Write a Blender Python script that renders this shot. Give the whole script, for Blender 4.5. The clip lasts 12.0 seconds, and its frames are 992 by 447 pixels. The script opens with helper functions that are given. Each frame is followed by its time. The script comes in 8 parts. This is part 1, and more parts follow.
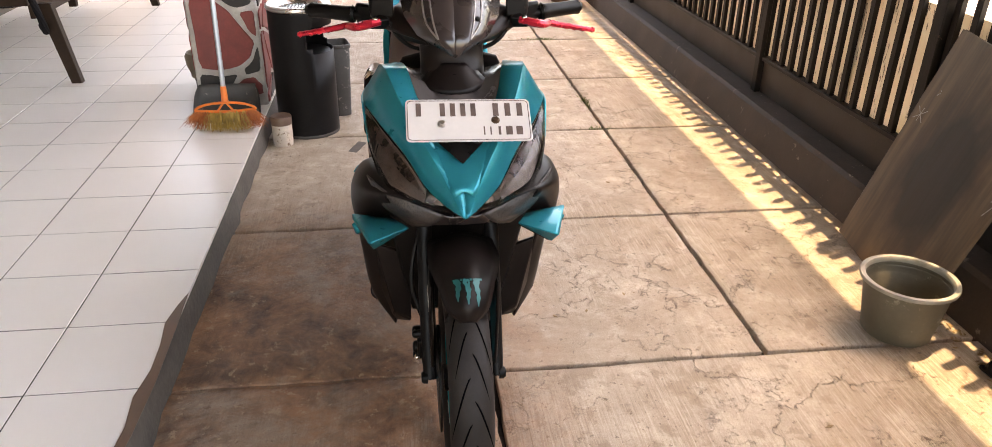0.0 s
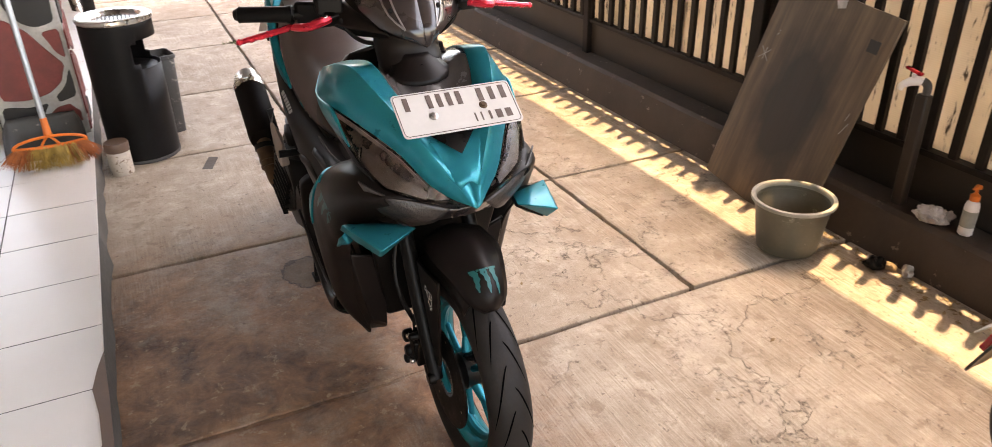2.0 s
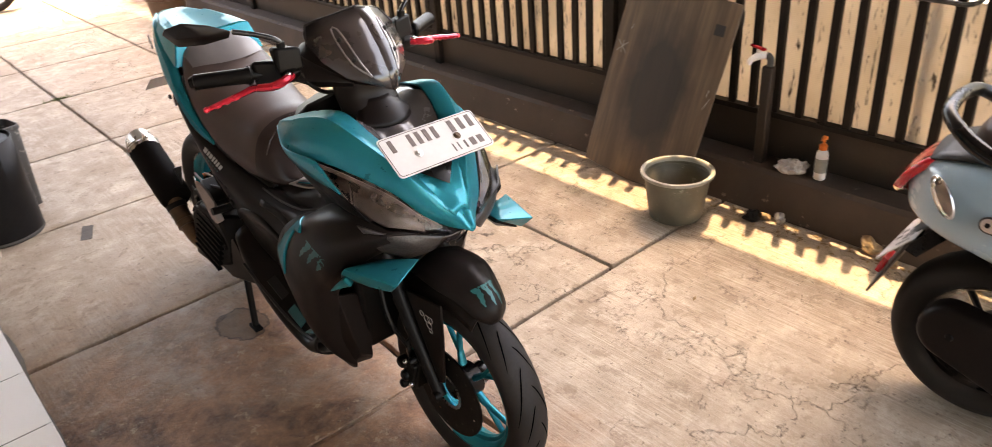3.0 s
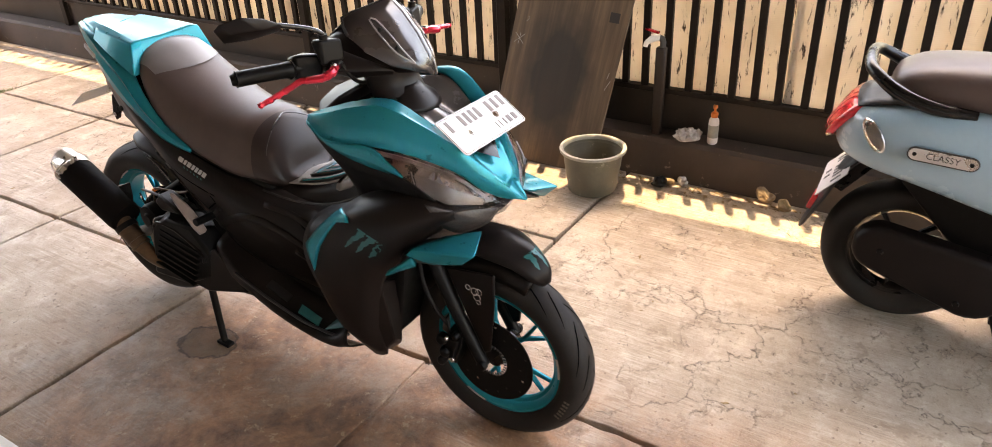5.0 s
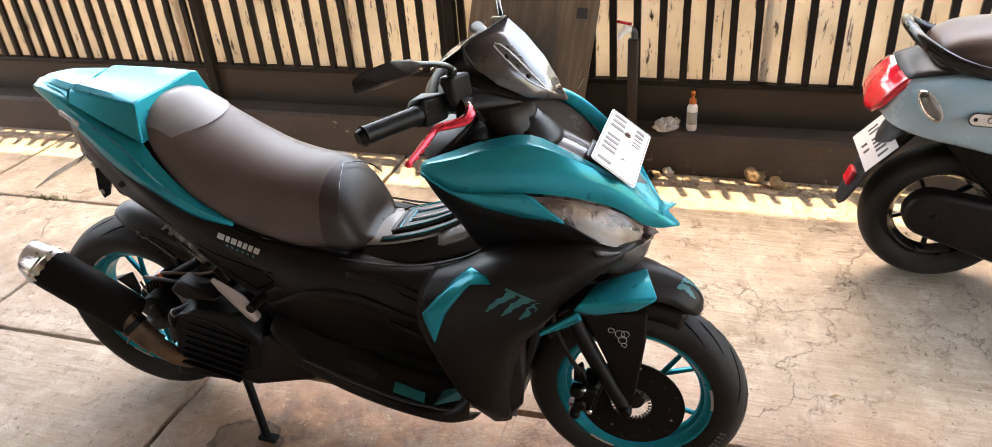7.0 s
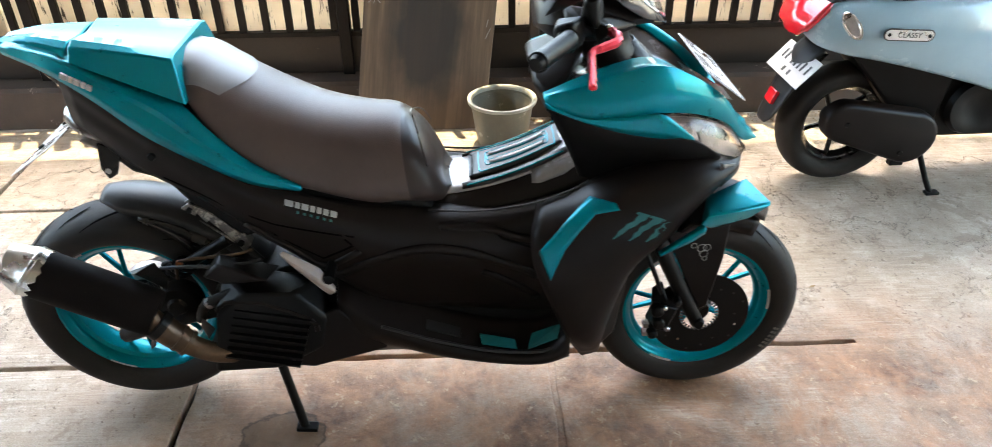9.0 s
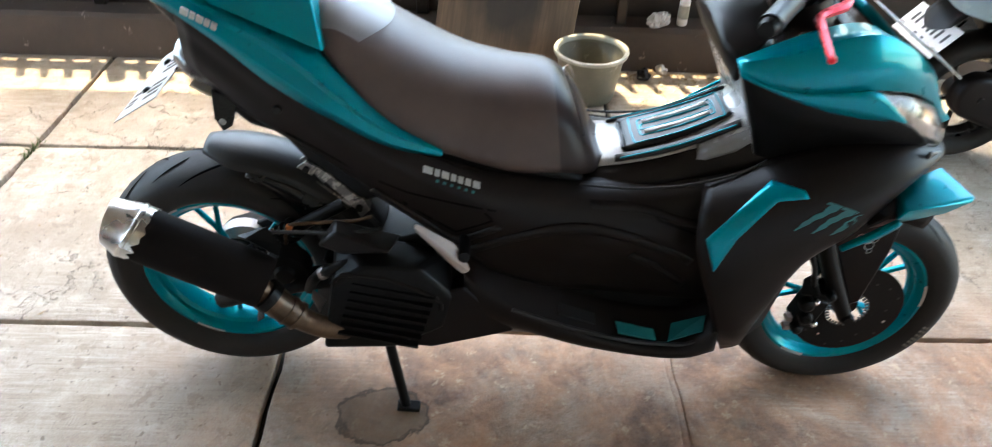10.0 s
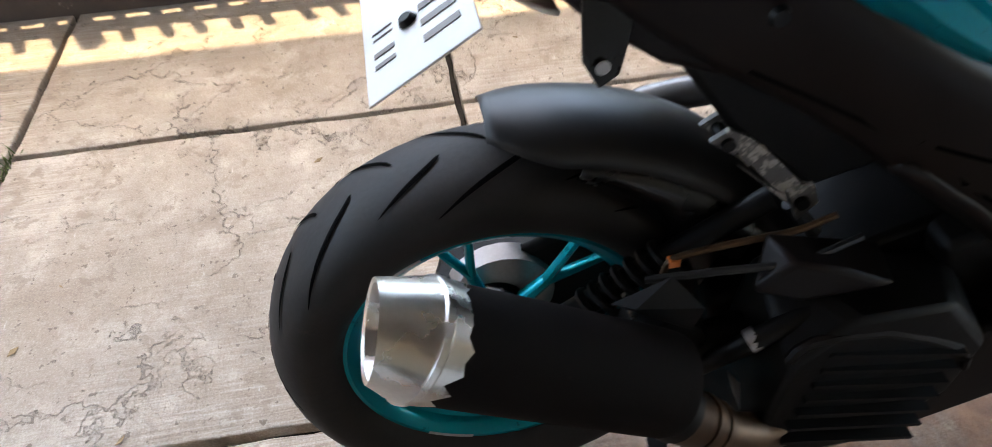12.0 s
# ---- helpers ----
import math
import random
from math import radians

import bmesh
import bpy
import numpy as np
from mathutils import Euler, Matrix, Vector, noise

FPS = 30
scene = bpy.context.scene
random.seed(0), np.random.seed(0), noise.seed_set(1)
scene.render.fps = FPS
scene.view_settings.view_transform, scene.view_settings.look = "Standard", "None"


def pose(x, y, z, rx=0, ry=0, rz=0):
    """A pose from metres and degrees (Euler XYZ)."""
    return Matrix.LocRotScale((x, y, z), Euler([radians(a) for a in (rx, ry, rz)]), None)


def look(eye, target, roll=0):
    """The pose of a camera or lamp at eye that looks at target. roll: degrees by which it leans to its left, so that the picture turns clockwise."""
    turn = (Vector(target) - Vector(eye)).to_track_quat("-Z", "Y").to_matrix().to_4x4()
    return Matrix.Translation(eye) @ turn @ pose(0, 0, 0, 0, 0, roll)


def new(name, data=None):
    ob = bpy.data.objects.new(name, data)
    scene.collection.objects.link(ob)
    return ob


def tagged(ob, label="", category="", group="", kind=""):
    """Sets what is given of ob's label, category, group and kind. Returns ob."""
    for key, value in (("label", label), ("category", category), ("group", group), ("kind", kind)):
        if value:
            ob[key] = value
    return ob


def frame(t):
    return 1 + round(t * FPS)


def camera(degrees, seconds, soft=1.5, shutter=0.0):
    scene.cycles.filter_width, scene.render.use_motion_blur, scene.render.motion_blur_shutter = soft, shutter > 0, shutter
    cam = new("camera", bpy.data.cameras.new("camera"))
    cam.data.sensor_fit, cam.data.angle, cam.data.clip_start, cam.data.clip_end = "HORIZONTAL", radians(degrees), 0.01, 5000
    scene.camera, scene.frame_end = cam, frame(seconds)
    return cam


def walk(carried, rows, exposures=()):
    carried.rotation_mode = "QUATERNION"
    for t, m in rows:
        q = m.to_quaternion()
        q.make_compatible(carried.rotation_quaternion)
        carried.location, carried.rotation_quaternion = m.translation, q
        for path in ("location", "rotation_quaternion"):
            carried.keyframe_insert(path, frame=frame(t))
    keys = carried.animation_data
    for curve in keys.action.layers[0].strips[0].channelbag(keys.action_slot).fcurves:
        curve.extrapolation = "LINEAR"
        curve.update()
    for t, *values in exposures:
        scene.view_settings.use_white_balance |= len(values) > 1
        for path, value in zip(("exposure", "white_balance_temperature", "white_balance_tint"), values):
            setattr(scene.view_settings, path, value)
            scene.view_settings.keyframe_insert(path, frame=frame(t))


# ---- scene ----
cam = camera(65.2, 12.0, soft=0.25, shutter=0.35)
PATH = [
    (0, (-0.109, -1.776, 1.379), (0.121, -0.006, 0.476), 0.8),
    (0.5, (-0.153, -1.665, 1.39), (0.144, 0.1, 0.498), 0.7),
    (1, (-0.338, -1.565, 1.38), (0.269, 0.088, 0.432), -3.3),
    (1.5, (-0.443, -1.575, 1.379), (0.219, 0.081, 0.475), -2.0),
    (2, (-0.521, -1.643, 1.378), (0.221, -0.043, 0.435), -1.3),
    (2.5, (-0.691, -1.595, 1.398), (0.271, -0.072, 0.528), -2.1),
    (3, (-0.858, -1.543, 1.487), (0.26, -0.19, 0.528), -4.5),
    (3.2, (-0.904, -1.543, 1.48), (0.286, -0.242, 0.537), -4.3),
    (4.8, (-1.357, -1.272, 1.492), (0.113, -0.326, 0.52), -3.4),
    (5, (-1.33, -1.21, 1.503), (0.134, -0.253, 0.533), -2.7),
    (5.5, (-1.343, -1.057, 1.515), (0.186, -0.197, 0.555), -1.0),
    (6, (-1.427, -0.818, 1.526), (0.149, -0.122, 0.509), -4.4),
    (6.5, (-1.389, -0.644, 1.514), (0.204, -0.005, 0.488), -3.5),
    (6.7, (-1.38, -0.595, 1.525), (0.228, 0.034, 0.515), -3.9),
    (8.3, (-1.505, -0.081, 1.482), (0.162, 0.029, 0.383), -2.7),
    (8.5, (-1.521, -0.019, 1.478), (0.137, 0.059, 0.364), -0.9),
    (9, (-1.487, 0.203, 1.466), (0.189, 0.141, 0.377), -0.5),
    (9.5, (-1.415, 0.329, 1.445), (0.267, 0.282, 0.365), -0.5),
    (10, (-1.29, 0.474, 1.412), (0.301, 0.428, 0.201), 2.3),
    (10.5, (-1.163, 0.704, 1.352), (0.305, 0.585, -0.001), -0.8),
    (11, (-0.946, 0.838, 1.225), (0.562, 0.792, -0.089), -2.1),
    (11.5, (-0.739, 0.974, 1.139), (0.782, 0.866, -0.155), -1.5),
    (12, (-0.591, 1.079, 1.034), (0.858, 0.883, -0.33), -2.9),
]
walk(cam, [(t, look(eye, target, roll)) for t, eye, target, roll in PATH], [(0, 3.66, 9200, 18), (2.5, 3.76, 9200, 18), (5.0, 4.05, 8800, 16), (6.5, 4.12, 8500, 14), (8.5, 4.46, 7300, 3), (10.5, 4.43, 6800, 1), (11.0, 4.15, 6800, 2), (12.0, 3.82, 6900, 6)])

# ---- world, sun, exposure ----
SUN_ELEVATION, SUN_AZIMUTH = radians(75.0), radians(22.0)   # azimuth from +x towards +y
world = bpy.data.worlds.new("sky")
scene.world = world
world.use_nodes = True
sky = world.node_tree.nodes.new("ShaderNodeTexSky")
sky.sky_type, sky.sun_disc = "NISHITA", False
sky.sun_elevation, sky.sun_rotation = SUN_ELEVATION, radians(90.0) - SUN_AZIMUTH
sky.air_density, sky.dust_density = 1.2, 3.0
world.node_tree.links.new(sky.outputs[0], world.node_tree.nodes["Background"].inputs[0])
world.node_tree.nodes["Background"].inputs[1].default_value = 0.15
sun_data = bpy.data.lights.new("sun", "SUN")
sun_data.energy, sun_data.angle, sun_data.color = 0.85, radians(0.6), (1.0, 0.84, 0.60)
sun = new("sun", sun_data)
sun_way = Vector((math.cos(SUN_ELEVATION) * math.cos(SUN_AZIMUTH), math.cos(SUN_ELEVATION) * math.sin(SUN_AZIMUTH), math.sin(SUN_ELEVATION)))
sun.matrix_world = look(sun_way * 20, (0, 0, 0))


# ---- materials ----
class Nodes:
    """A small wrapper round a material's node tree."""

    def __init__(self, name):
        self.material = bpy.data.materials.new(name)
        self.material.use_nodes = True
        self.tree = self.material.node_tree
        self.shader = self.tree.nodes["Principled BSDF"]
        self.coords = self.tree.nodes.new("ShaderNodeTexCoord").outputs["Object"]

    def node(self, kind, *links, **values):
        n = self.tree.nodes.new("ShaderNode" + kind)
        for key, value in values.items():
            if key in n.inputs:
                n.inputs[key].default_value = value
            elif key == "operation":
                n.operation = value
            elif key == "blend_type":
                n.blend_type = value
            elif key == "feature":
                n.feature = value
            elif key == "bands_direction":
                n.bands_direction = value
            elif key == "wave_profile":
                n.wave_profile = value
        for socket, source in links:
            self.tree.links.new(source, n.inputs[socket])
        return n

    def world_coords(self):
        return self.tree.nodes.new("ShaderNodeNewGeometry").outputs["Position"]

    def scaled(self, source, scale, rotation=(0, 0, 0)):
        n = self.node("Mapping", ("Vector", source))
        n.inputs["Scale"].default_value = scale
        n.inputs["Rotation"].default_value = rotation
        return n.outputs[0]

    def noise(self, source, scale, detail=4.0, rough=0.55, warp=0.0):
        return self.node("TexNoise", ("Vector", source), Scale=scale, Detail=detail, Roughness=rough, Distortion=warp).outputs["Fac"]

    def ramp(self, source, low, high, a=0.0, b=1.0):
        n = self.tree.nodes.new("ShaderNodeMapRange")
        self.tree.links.new(source, n.inputs["Value"])
        for key, value in zip(("From Min", "From Max", "To Min", "To Max"), (low, high, a, b)):
            n.inputs[key].default_value = value
        return n.outputs[0]

    def math(self, operation, a, b):
        n = self.tree.nodes.new("ShaderNodeMath")
        n.operation = operation
        for i, v in enumerate((a, b)):
            if isinstance(v, (int, float)):
                n.inputs[i].default_value = v
            else:
                self.tree.links.new(v, n.inputs[i])
        return n.outputs[0]

    def mix(self, factor, a, b, blend="MIX"):
        n = self.tree.nodes.new("ShaderNodeMixRGB")
        n.blend_type = blend
        for i, v in enumerate((factor, a, b)):
            if isinstance(v, (int, float)):
                n.inputs[i].default_value = v
            elif isinstance(v, tuple):
                n.inputs[i].default_value = (*v, 1.0)
            else:
                self.tree.links.new(v, n.inputs[i])
        return n.outputs[0]

    def set(self, **sources):
        names = {"color": "Base Color", "rough": "Roughness", "metal": "Metallic", "coat": "Coat Weight", "coat_rough": "Coat Roughness",
                 "transmission": "Transmission Weight", "ior": "IOR", "alpha": "Alpha", "spec": "Specular IOR Level", "sheen": "Sheen Weight"}
        for key, v in sources.items():
            socket = self.shader.inputs[names[key]]
            if isinstance(v, tuple):
                socket.default_value = (*v, 1.0)
            elif isinstance(v, (int, float)):
                socket.default_value = v
            else:
                self.tree.links.new(v, socket)
        return self

    def bump(self, height, strength=0.3, distance=0.002):
        n = self.node("Bump", ("Height", height), Strength=strength, Distance=distance)
        self.tree.links.new(n.outputs[0], self.shader.inputs["Normal"])
        return self.material


def surface(name, color, rough=0.5, metal=0.0, vary=0.15, coarse=6.0, fine=120.0, bump=0.15, depth=0.0008, coat=0.0, worn=None, wear=0.62, spec=0.5):
    """A surface with colour variation at two scales, fine relief, and an optional worn colour in patches."""
    m = Nodes(name)
    big, small = m.noise(m.coords, coarse, 5), m.noise(m.coords, fine, 3)
    light = tuple(min(1.0, c * (1 + vary)) for c in color)
    dark = tuple(c * (1 - vary) for c in color)
    c = m.mix(m.ramp(big, 0.3, 0.7), dark, light)
    c = m.mix(m.ramp(small, 0.35, 0.65, 0.0, 0.35), c, dark)
    if worn:
        mask = m.ramp(m.noise(m.coords, coarse * 2.3, 8, 0.7), wear, wear + 0.06)
        c = m.mix(mask, c, worn)
    m.set(color=c, rough=m.ramp(big, 0.3, 0.7, max(0.02, rough - 0.08), min(1.0, rough + 0.08)), metal=metal, coat=coat, coat_rough=0.06, spec=spec)
    return m.bump(small, bump, depth)


def concrete_material():
    """Trowelled concrete: pale dust, brown stains, brushed grain, hairline cracks."""
    m = Nodes("concrete")
    p = m.world_coords()
    rand = m.tree.nodes.new("ShaderNodeObjectInfo").outputs["Random"]
    blotch, mid, fine = m.noise(p, 1.7, 7, 0.62), m.noise(p, 9, 8, 0.68), m.noise(p, 70, 6, 0.7)
    brushed = m.noise(m.scaled(p, (150, 7, 1), (0, 0, 0.12)), 1.0, 5, 0.6, 0.8)
    c = m.mix(m.ramp(blotch, 0.34, 0.68), (0.31, 0.230, 0.165), (0.50, 0.415, 0.33))
    c = m.mix(m.ramp(mid, 0.40, 0.66, 0.0, 0.55), c, (0.26, 0.195, 0.145))
    c = m.mix(m.ramp(mid, 0.46, 0.30, 0.0, 0.45), c, (0.60, 0.52, 0.43))
    c = m.mix(m.ramp(fine, 0.52, 0.72, 0.0, 0.6), c, (0.20, 0.15, 0.11))
    grain = m.math("MULTIPLY", m.ramp(brushed, 0.50, 0.66), m.ramp(m.noise(p, 1.1, 3), 0.42, 0.60, 0.05, 0.55))
    c = m.mix(grain, c, (0.60, 0.52, 0.43))
    c = m.mix(m.math("MULTIPLY", m.ramp(brushed, 0.47, 0.33), m.ramp(m.noise(p, 1.1, 3), 0.42, 0.60, 0.10, 0.75)), c, (0.21, 0.155, 0.11))
    c = m.mix(m.ramp(rand, 0, 1, 0.0, 0.15), c, (0.36, 0.28, 0.21))
    grit = m.noise(p, 260, 4, 0.75)
    c = m.mix(m.ramp(grit, 0.50, 0.66, 0.0, 0.36), c, (0.16, 0.115, 0.08))
    c = m.mix(m.ramp(grit, 0.46, 0.34, 0.0, 0.34), c, (0.66, 0.58, 0.48))
    flake = m.ramp(m.noise(p, 4.2, 9, 0.74, 0.3), 0.575, 0.60)
    c = m.mix(m.math("MULTIPLY", flake, 0.6), c, (0.25, 0.185, 0.132))
    peel = m.ramp(m.noise(p, 11.0, 8, 0.72, 0.4), 0.585, 0.605)
    c = m.mix(m.math("MULTIPLY", peel, 0.55), c, (0.22, 0.16, 0.115))
    speck = m.ramp(m.noise(p, 48, 3, 0.6), 0.64, 0.67)
    c = m.mix(m.math("MULTIPLY", speck, 0.7), c, (0.12, 0.085, 0.06))
    scuff = m.ramp(m.noise(m.scaled(p, (3, 11, 1), (0, 0, 0.5)), 3.0, 9, 0.75), 0.63, 0.68)
    c = m.mix(m.math("MULTIPLY", scuff, 0.5), c, (0.66, 0.58, 0.49))
    # oily brown stain where scooters are washed, darkened further to paint soft shade below
    x = m.node("SeparateXYZ", ("Vector", p)).outputs
    near = m.math("MULTIPLY", m.ramp(x[0], 0.40, 0.0), m.math("MULTIPLY", m.ramp(x[1], 1.35, 0.60), m.ramp(x[1], -2.4, -0.9)))
    stain_shade = m.math("MULTIPLY", near, m.ramp(m.noise(p, 2.6, 9, 0.70, 0.5), 0.28, 0.52))
    mottle = m.math("ADD", m.math("MULTIPLY", m.noise(p, 3.4, 8, 0.66, 0.4), 0.55), m.math("MULTIPLY", m.noise(p, 15, 9, 0.74, 0.6), 0.45))
    c = m.mix(m.math("MULTIPLY", stain_shade, 0.90), c, m.mix(m.ramp(mottle, 0.40, 0.60), (0.380, 0.180, 0.088), (0.080, 0.031, 0.014)))
    crust = m.math("MULTIPLY", near, m.ramp(m.noise(p, 24, 9, 0.78, 0.3), 0.575, 0.615))
    c = m.mix(m.math("MULTIPLY", crust, 0.50), c, (0.50, 0.36, 0.23))
    # a rounded damp patch by the stand, with a dark rim
    off = m.node("VectorMath", ("Vector", p), operation="SUBTRACT")
    off.inputs[1].default_value = (-0.155, 0.685, 0.0)
    away = m.node("VectorMath", ("Vector", m.scaled(off.outputs["Vector"], (1 / 0.085, 1 / 0.115, 0.0))), operation="LENGTH").outputs["Value"]
    ring = m.math("ADD", away, m.math("MULTIPLY", m.noise(p, 7, 9, 0.72), 1.5))
    c = m.mix(m.ramp(ring, 1.68, 1.58, 0.0, 0.62), c, (0.115, 0.070, 0.038))
    c = m.mix(m.math("MULTIPLY", m.ramp(ring, 1.68, 1.63), m.ramp(ring, 1.53, 1.61, 0.0, 0.75)), c, (0.035, 0.020, 0.012))
    spots = m.ramp(m.noise(p, 6.5, 7, 0.62), 0.62, 0.70, 0.0, 0.55)
    c = m.mix(spots, c, (0.19, 0.14, 0.10))
    # hairline cracks, a coarse and a fine net
    bend = m.node("TexNoise", ("Vector", p), Scale=4.5, Detail=9.0, Roughness=0.65).outputs["Color"]
    warped = m.mix(0.30, p, bend)
    crack = None
    for scale, width, low in ((2.3, 0.0040, 0.42), (5.2, 0.0060, 0.52), (11.5, 0.0095, 0.58)):
        cell = m.node("TexVoronoi", ("Vector", warped), feature="DISTANCE_TO_EDGE", Scale=scale).outputs["Distance"]
        net = m.math("MULTIPLY", m.ramp(cell, 0.0, width, 1.0, 0.0), m.ramp(m.noise(p, scale * 0.7, 3), low, low + 0.06))
        crack = net if crack is None else m.math("MAXIMUM", crack, net)
    crack = m.math("MULTIPLY", crack, m.ramp(x[0], 0.0, 0.4, 0.12, 1.0))
    c = m.mix(m.math("MULTIPLY", crack, 0.75), c, (0.085, 0.06, 0.042))
    m.set(color=c, rough=m.math("SUBTRACT", m.ramp(mid, 0.3, 0.7, 0.50, 0.74), m.math("MULTIPLY", near, 0.05)), spec=0.35)
    height = m.math("SUBTRACT", m.math("ADD", m.math("MULTIPLY", fine, 0.7), m.math("MULTIPLY", mid, 0.9)), m.math("MULTIPLY", crack, 1.2))
    height = m.math("ADD", height, m.math("MULTIPLY", grit, 0.35))
    return m.bump(height, 1.0, 0.0035)


def tile_material():
    m = Nodes("white_tile")
    p = m.world_coords()
    rand = m.tree.nodes.new("ShaderNodeObjectInfo").outputs["Random"]
    cloud = m.noise(p, 3.0, 3)
    c = m.mix(m.ramp(cloud, 0.3, 0.7), (0.71, 0.660, 0.610), (0.75, 0.700, 0.650))
    c = m.mix(m.ramp(rand, 0, 1, 0.0, 0.12), c, (0.62, 0.58, 0.54))
    m.set(color=c, rough=m.ramp(cloud, 0.3, 0.7, 0.29, 0.32))
    return m.material


def plaster_material():
    m = Nodes("brown_painted_plaster")
    p = m.world_coords()
    big, fine = m.noise(p, 3.0, 7, 0.65), m.noise(p, 70, 5, 0.6)
    c = m.mix(m.ramp(big, 0.3, 0.7), (0.044, 0.028, 0.019), (0.084, 0.055, 0.038))
    c = m.mix(m.ramp(m.noise(p, 14, 8, 0.7), 0.635, 0.66, 0.0, 0.7), c, (0.30, 0.235, 0.185))
    c = m.mix(m.ramp(fine, 0.35, 0.65, 0.0, 0.3), c, (0.06, 0.045, 0.035))
    m.set(color=c, rough=0.72)
    return m.bump(fine, 0.5, 0.002)


def sheet_material():
    """Old cream fibre sheet with fine ribs and black grime."""
    m = Nodes("cream_sheet")
    p = m.world_coords()
    x = m.node("SeparateXYZ", ("Vector", p)).outputs
    rib = m.math("SINE", m.math("MULTIPLY", x[2], 900.0), 0.0)
    cloud = m.noise(p, 4.0, 6, 0.6)
    c = m.mix(m.ramp(cloud, 0.3, 0.7), (0.66, 0.585, 0.48), (0.82, 0.745, 0.64))
    grime = m.ramp(m.noise(m.scaled(p, (1, 30, 5)), 1.6, 8, 0.72, 0.5), 0.58, 0.63)
    c = m.mix(grime, c, (0.05, 0.04, 0.03))
    m.set(color=c, rough=0.6)
    m.bump(rib, 0.25, 0.001)
    # thin enough for the sun behind it to shine through
    through_light = m.node("BsdfTranslucent", ("Color", c))
    both_ways = m.node("MixShader", Fac=0.26)
    m.tree.links.new(m.shader.outputs[0], both_ways.inputs[1])
    m.tree.links.new(through_light.outputs[0], both_ways.inputs[2])
    m.tree.links.new(both_ways.outputs[0], m.tree.nodes["Material Output"].inputs["Surface"])
    return m.material


def board_material():
    """Weathered plywood with a large dark damp patch and drip streaks."""
    m = Nodes("stained_plywood")
    p = m.coords
    grain = m.noise(m.scaled(p, (60, 3, 60)), 1.0, 6, 0.6)
    streak = m.noise(m.scaled(p, (17, 1.3, 17)), 1.0, 4, 0.6)
    c = m.mix(m.ramp(grain, 0.3, 0.7), (0.105, 0.068, 0.042), (0.205, 0.138, 0.088))
    c = m.mix(m.ramp(streak, 0.42, 0.62, 0.0, 0.8), c, (0.07, 0.05, 0.036))
    away = m.node("VectorMath", ("Vector", m.scaled(p, (1 / 0.18, 1 / 0.31, 0.0))), operation="LENGTH").outputs["Value"]
    patch = m.ramp(m.math("ADD", away, m.math("MULTIPLY", m.noise(p, 7, 6), 0.7)), 1.45, 0.95)
    c = m.mix(m.math("MULTIPLY", patch, 0.88), c, (0.026, 0.023, 0.022))
    m.set(color=c, rough=m.ramp(grain, 0.3, 0.7, 0.42, 0.66))
    return m.bump(grain, 0.3, 0.001)


def teal_material():
    m = Nodes("teal_paint")
    cloud, smear = m.noise(m.coords, 5, 4), m.noise(m.coords, 40, 5, 0.6)
    c = m.mix(m.ramp(cloud, 0.3, 0.7), (0.0, 0.164, 0.204), (0.0, 0.178, 0.220))
    m.set(color=c, rough=m.ramp(smear, 0.2, 0.8, 0.26, 0.32), metal=0.45, spec=0.0, coat=0.26, coat_rough=0.02)
    return m.bump(cloud, 0.015, 0.002)


def vinyl_material():
    m = Nodes("seat_vinyl")
    pebble = m.node("TexVoronoi", ("Vector", m.coords), Scale=420.0).outputs["Distance"]
    cloud = m.noise(m.coords, 8, 5)
    c = m.mix(m.ramp(cloud, 0.3, 0.7), (0.056, 0.0365, 0.0315), (0.080, 0.0530, 0.0460))
    m.set(color=c, rough=m.ramp(cloud, 0.3, 0.7, 0.38, 0.48), spec=0.26)
    return m.bump(pebble, 0.22, 0.0006)


def carbon_material():
    m = Nodes("meshed_black_plastic")
    dots = m.node("TexVoronoi", ("Vector", m.coords), Scale=260.0).outputs["Distance"]
    c = m.mix(m.ramp(dots, 0.2, 0.6), (0.006, 0.005, 0.005), (0.032, 0.026, 0.024))
    m.set(color=c, rough=0.42)
    return m.bump(dots, 0.5, 0.001)


def stone_material(name, color):
    return surface(name, color, 0.55, vary=0.3, coarse=9, fine=90, bump=0.3, depth=0.002)


CONCRETE, TILE, PLASTER, SHEET, BOARD = concrete_material(), tile_material(), plaster_material(), sheet_material(), board_material()
TEAL, VINYL, MESHED = teal_material(), vinyl_material(), carbon_material()
MATT = surface("matt_black_plastic", (0.0088, 0.0058, 0.0050), 0.40, vary=0.3, coarse=7, fine=300, bump=0.12, depth=0.0003, spec=0.14)
SOOT = surface("sooty_heat_paint", (0.0062, 0.0042, 0.0036), 0.72, vary=0.35, coarse=14, fine=160, bump=0.35, depth=0.0006, worn=(0.020, 0.015, 0.012), wear=0.68, spec=0.06)
SATIN = surface("satin_black_plastic", (0.0042, 0.0033, 0.0031), 0.26, vary=0.25, coarse=10, fine=200, bump=0.06, depth=0.0003, spec=0.35)
GLOSS = surface("smoked_gloss_plastic", (0.030, 0.0215, 0.0205), 0.29, vary=0.2, coarse=14, fine=90, bump=0.03, depth=0.0003, coat=0.75, spec=0.3)
LAMP = surface("silvery_lamp_housing", (0.40, 0.345, 0.32), 0.28, metal=0.9, vary=0.35, coarse=26, fine=70, bump=0.8, depth=0.006)
GREY = surface("dark_grey_plastic", (0.016, 0.0142, 0.0138), 0.45, vary=0.2, coarse=9, fine=220, bump=0.12, depth=0.0004, spec=0.32)
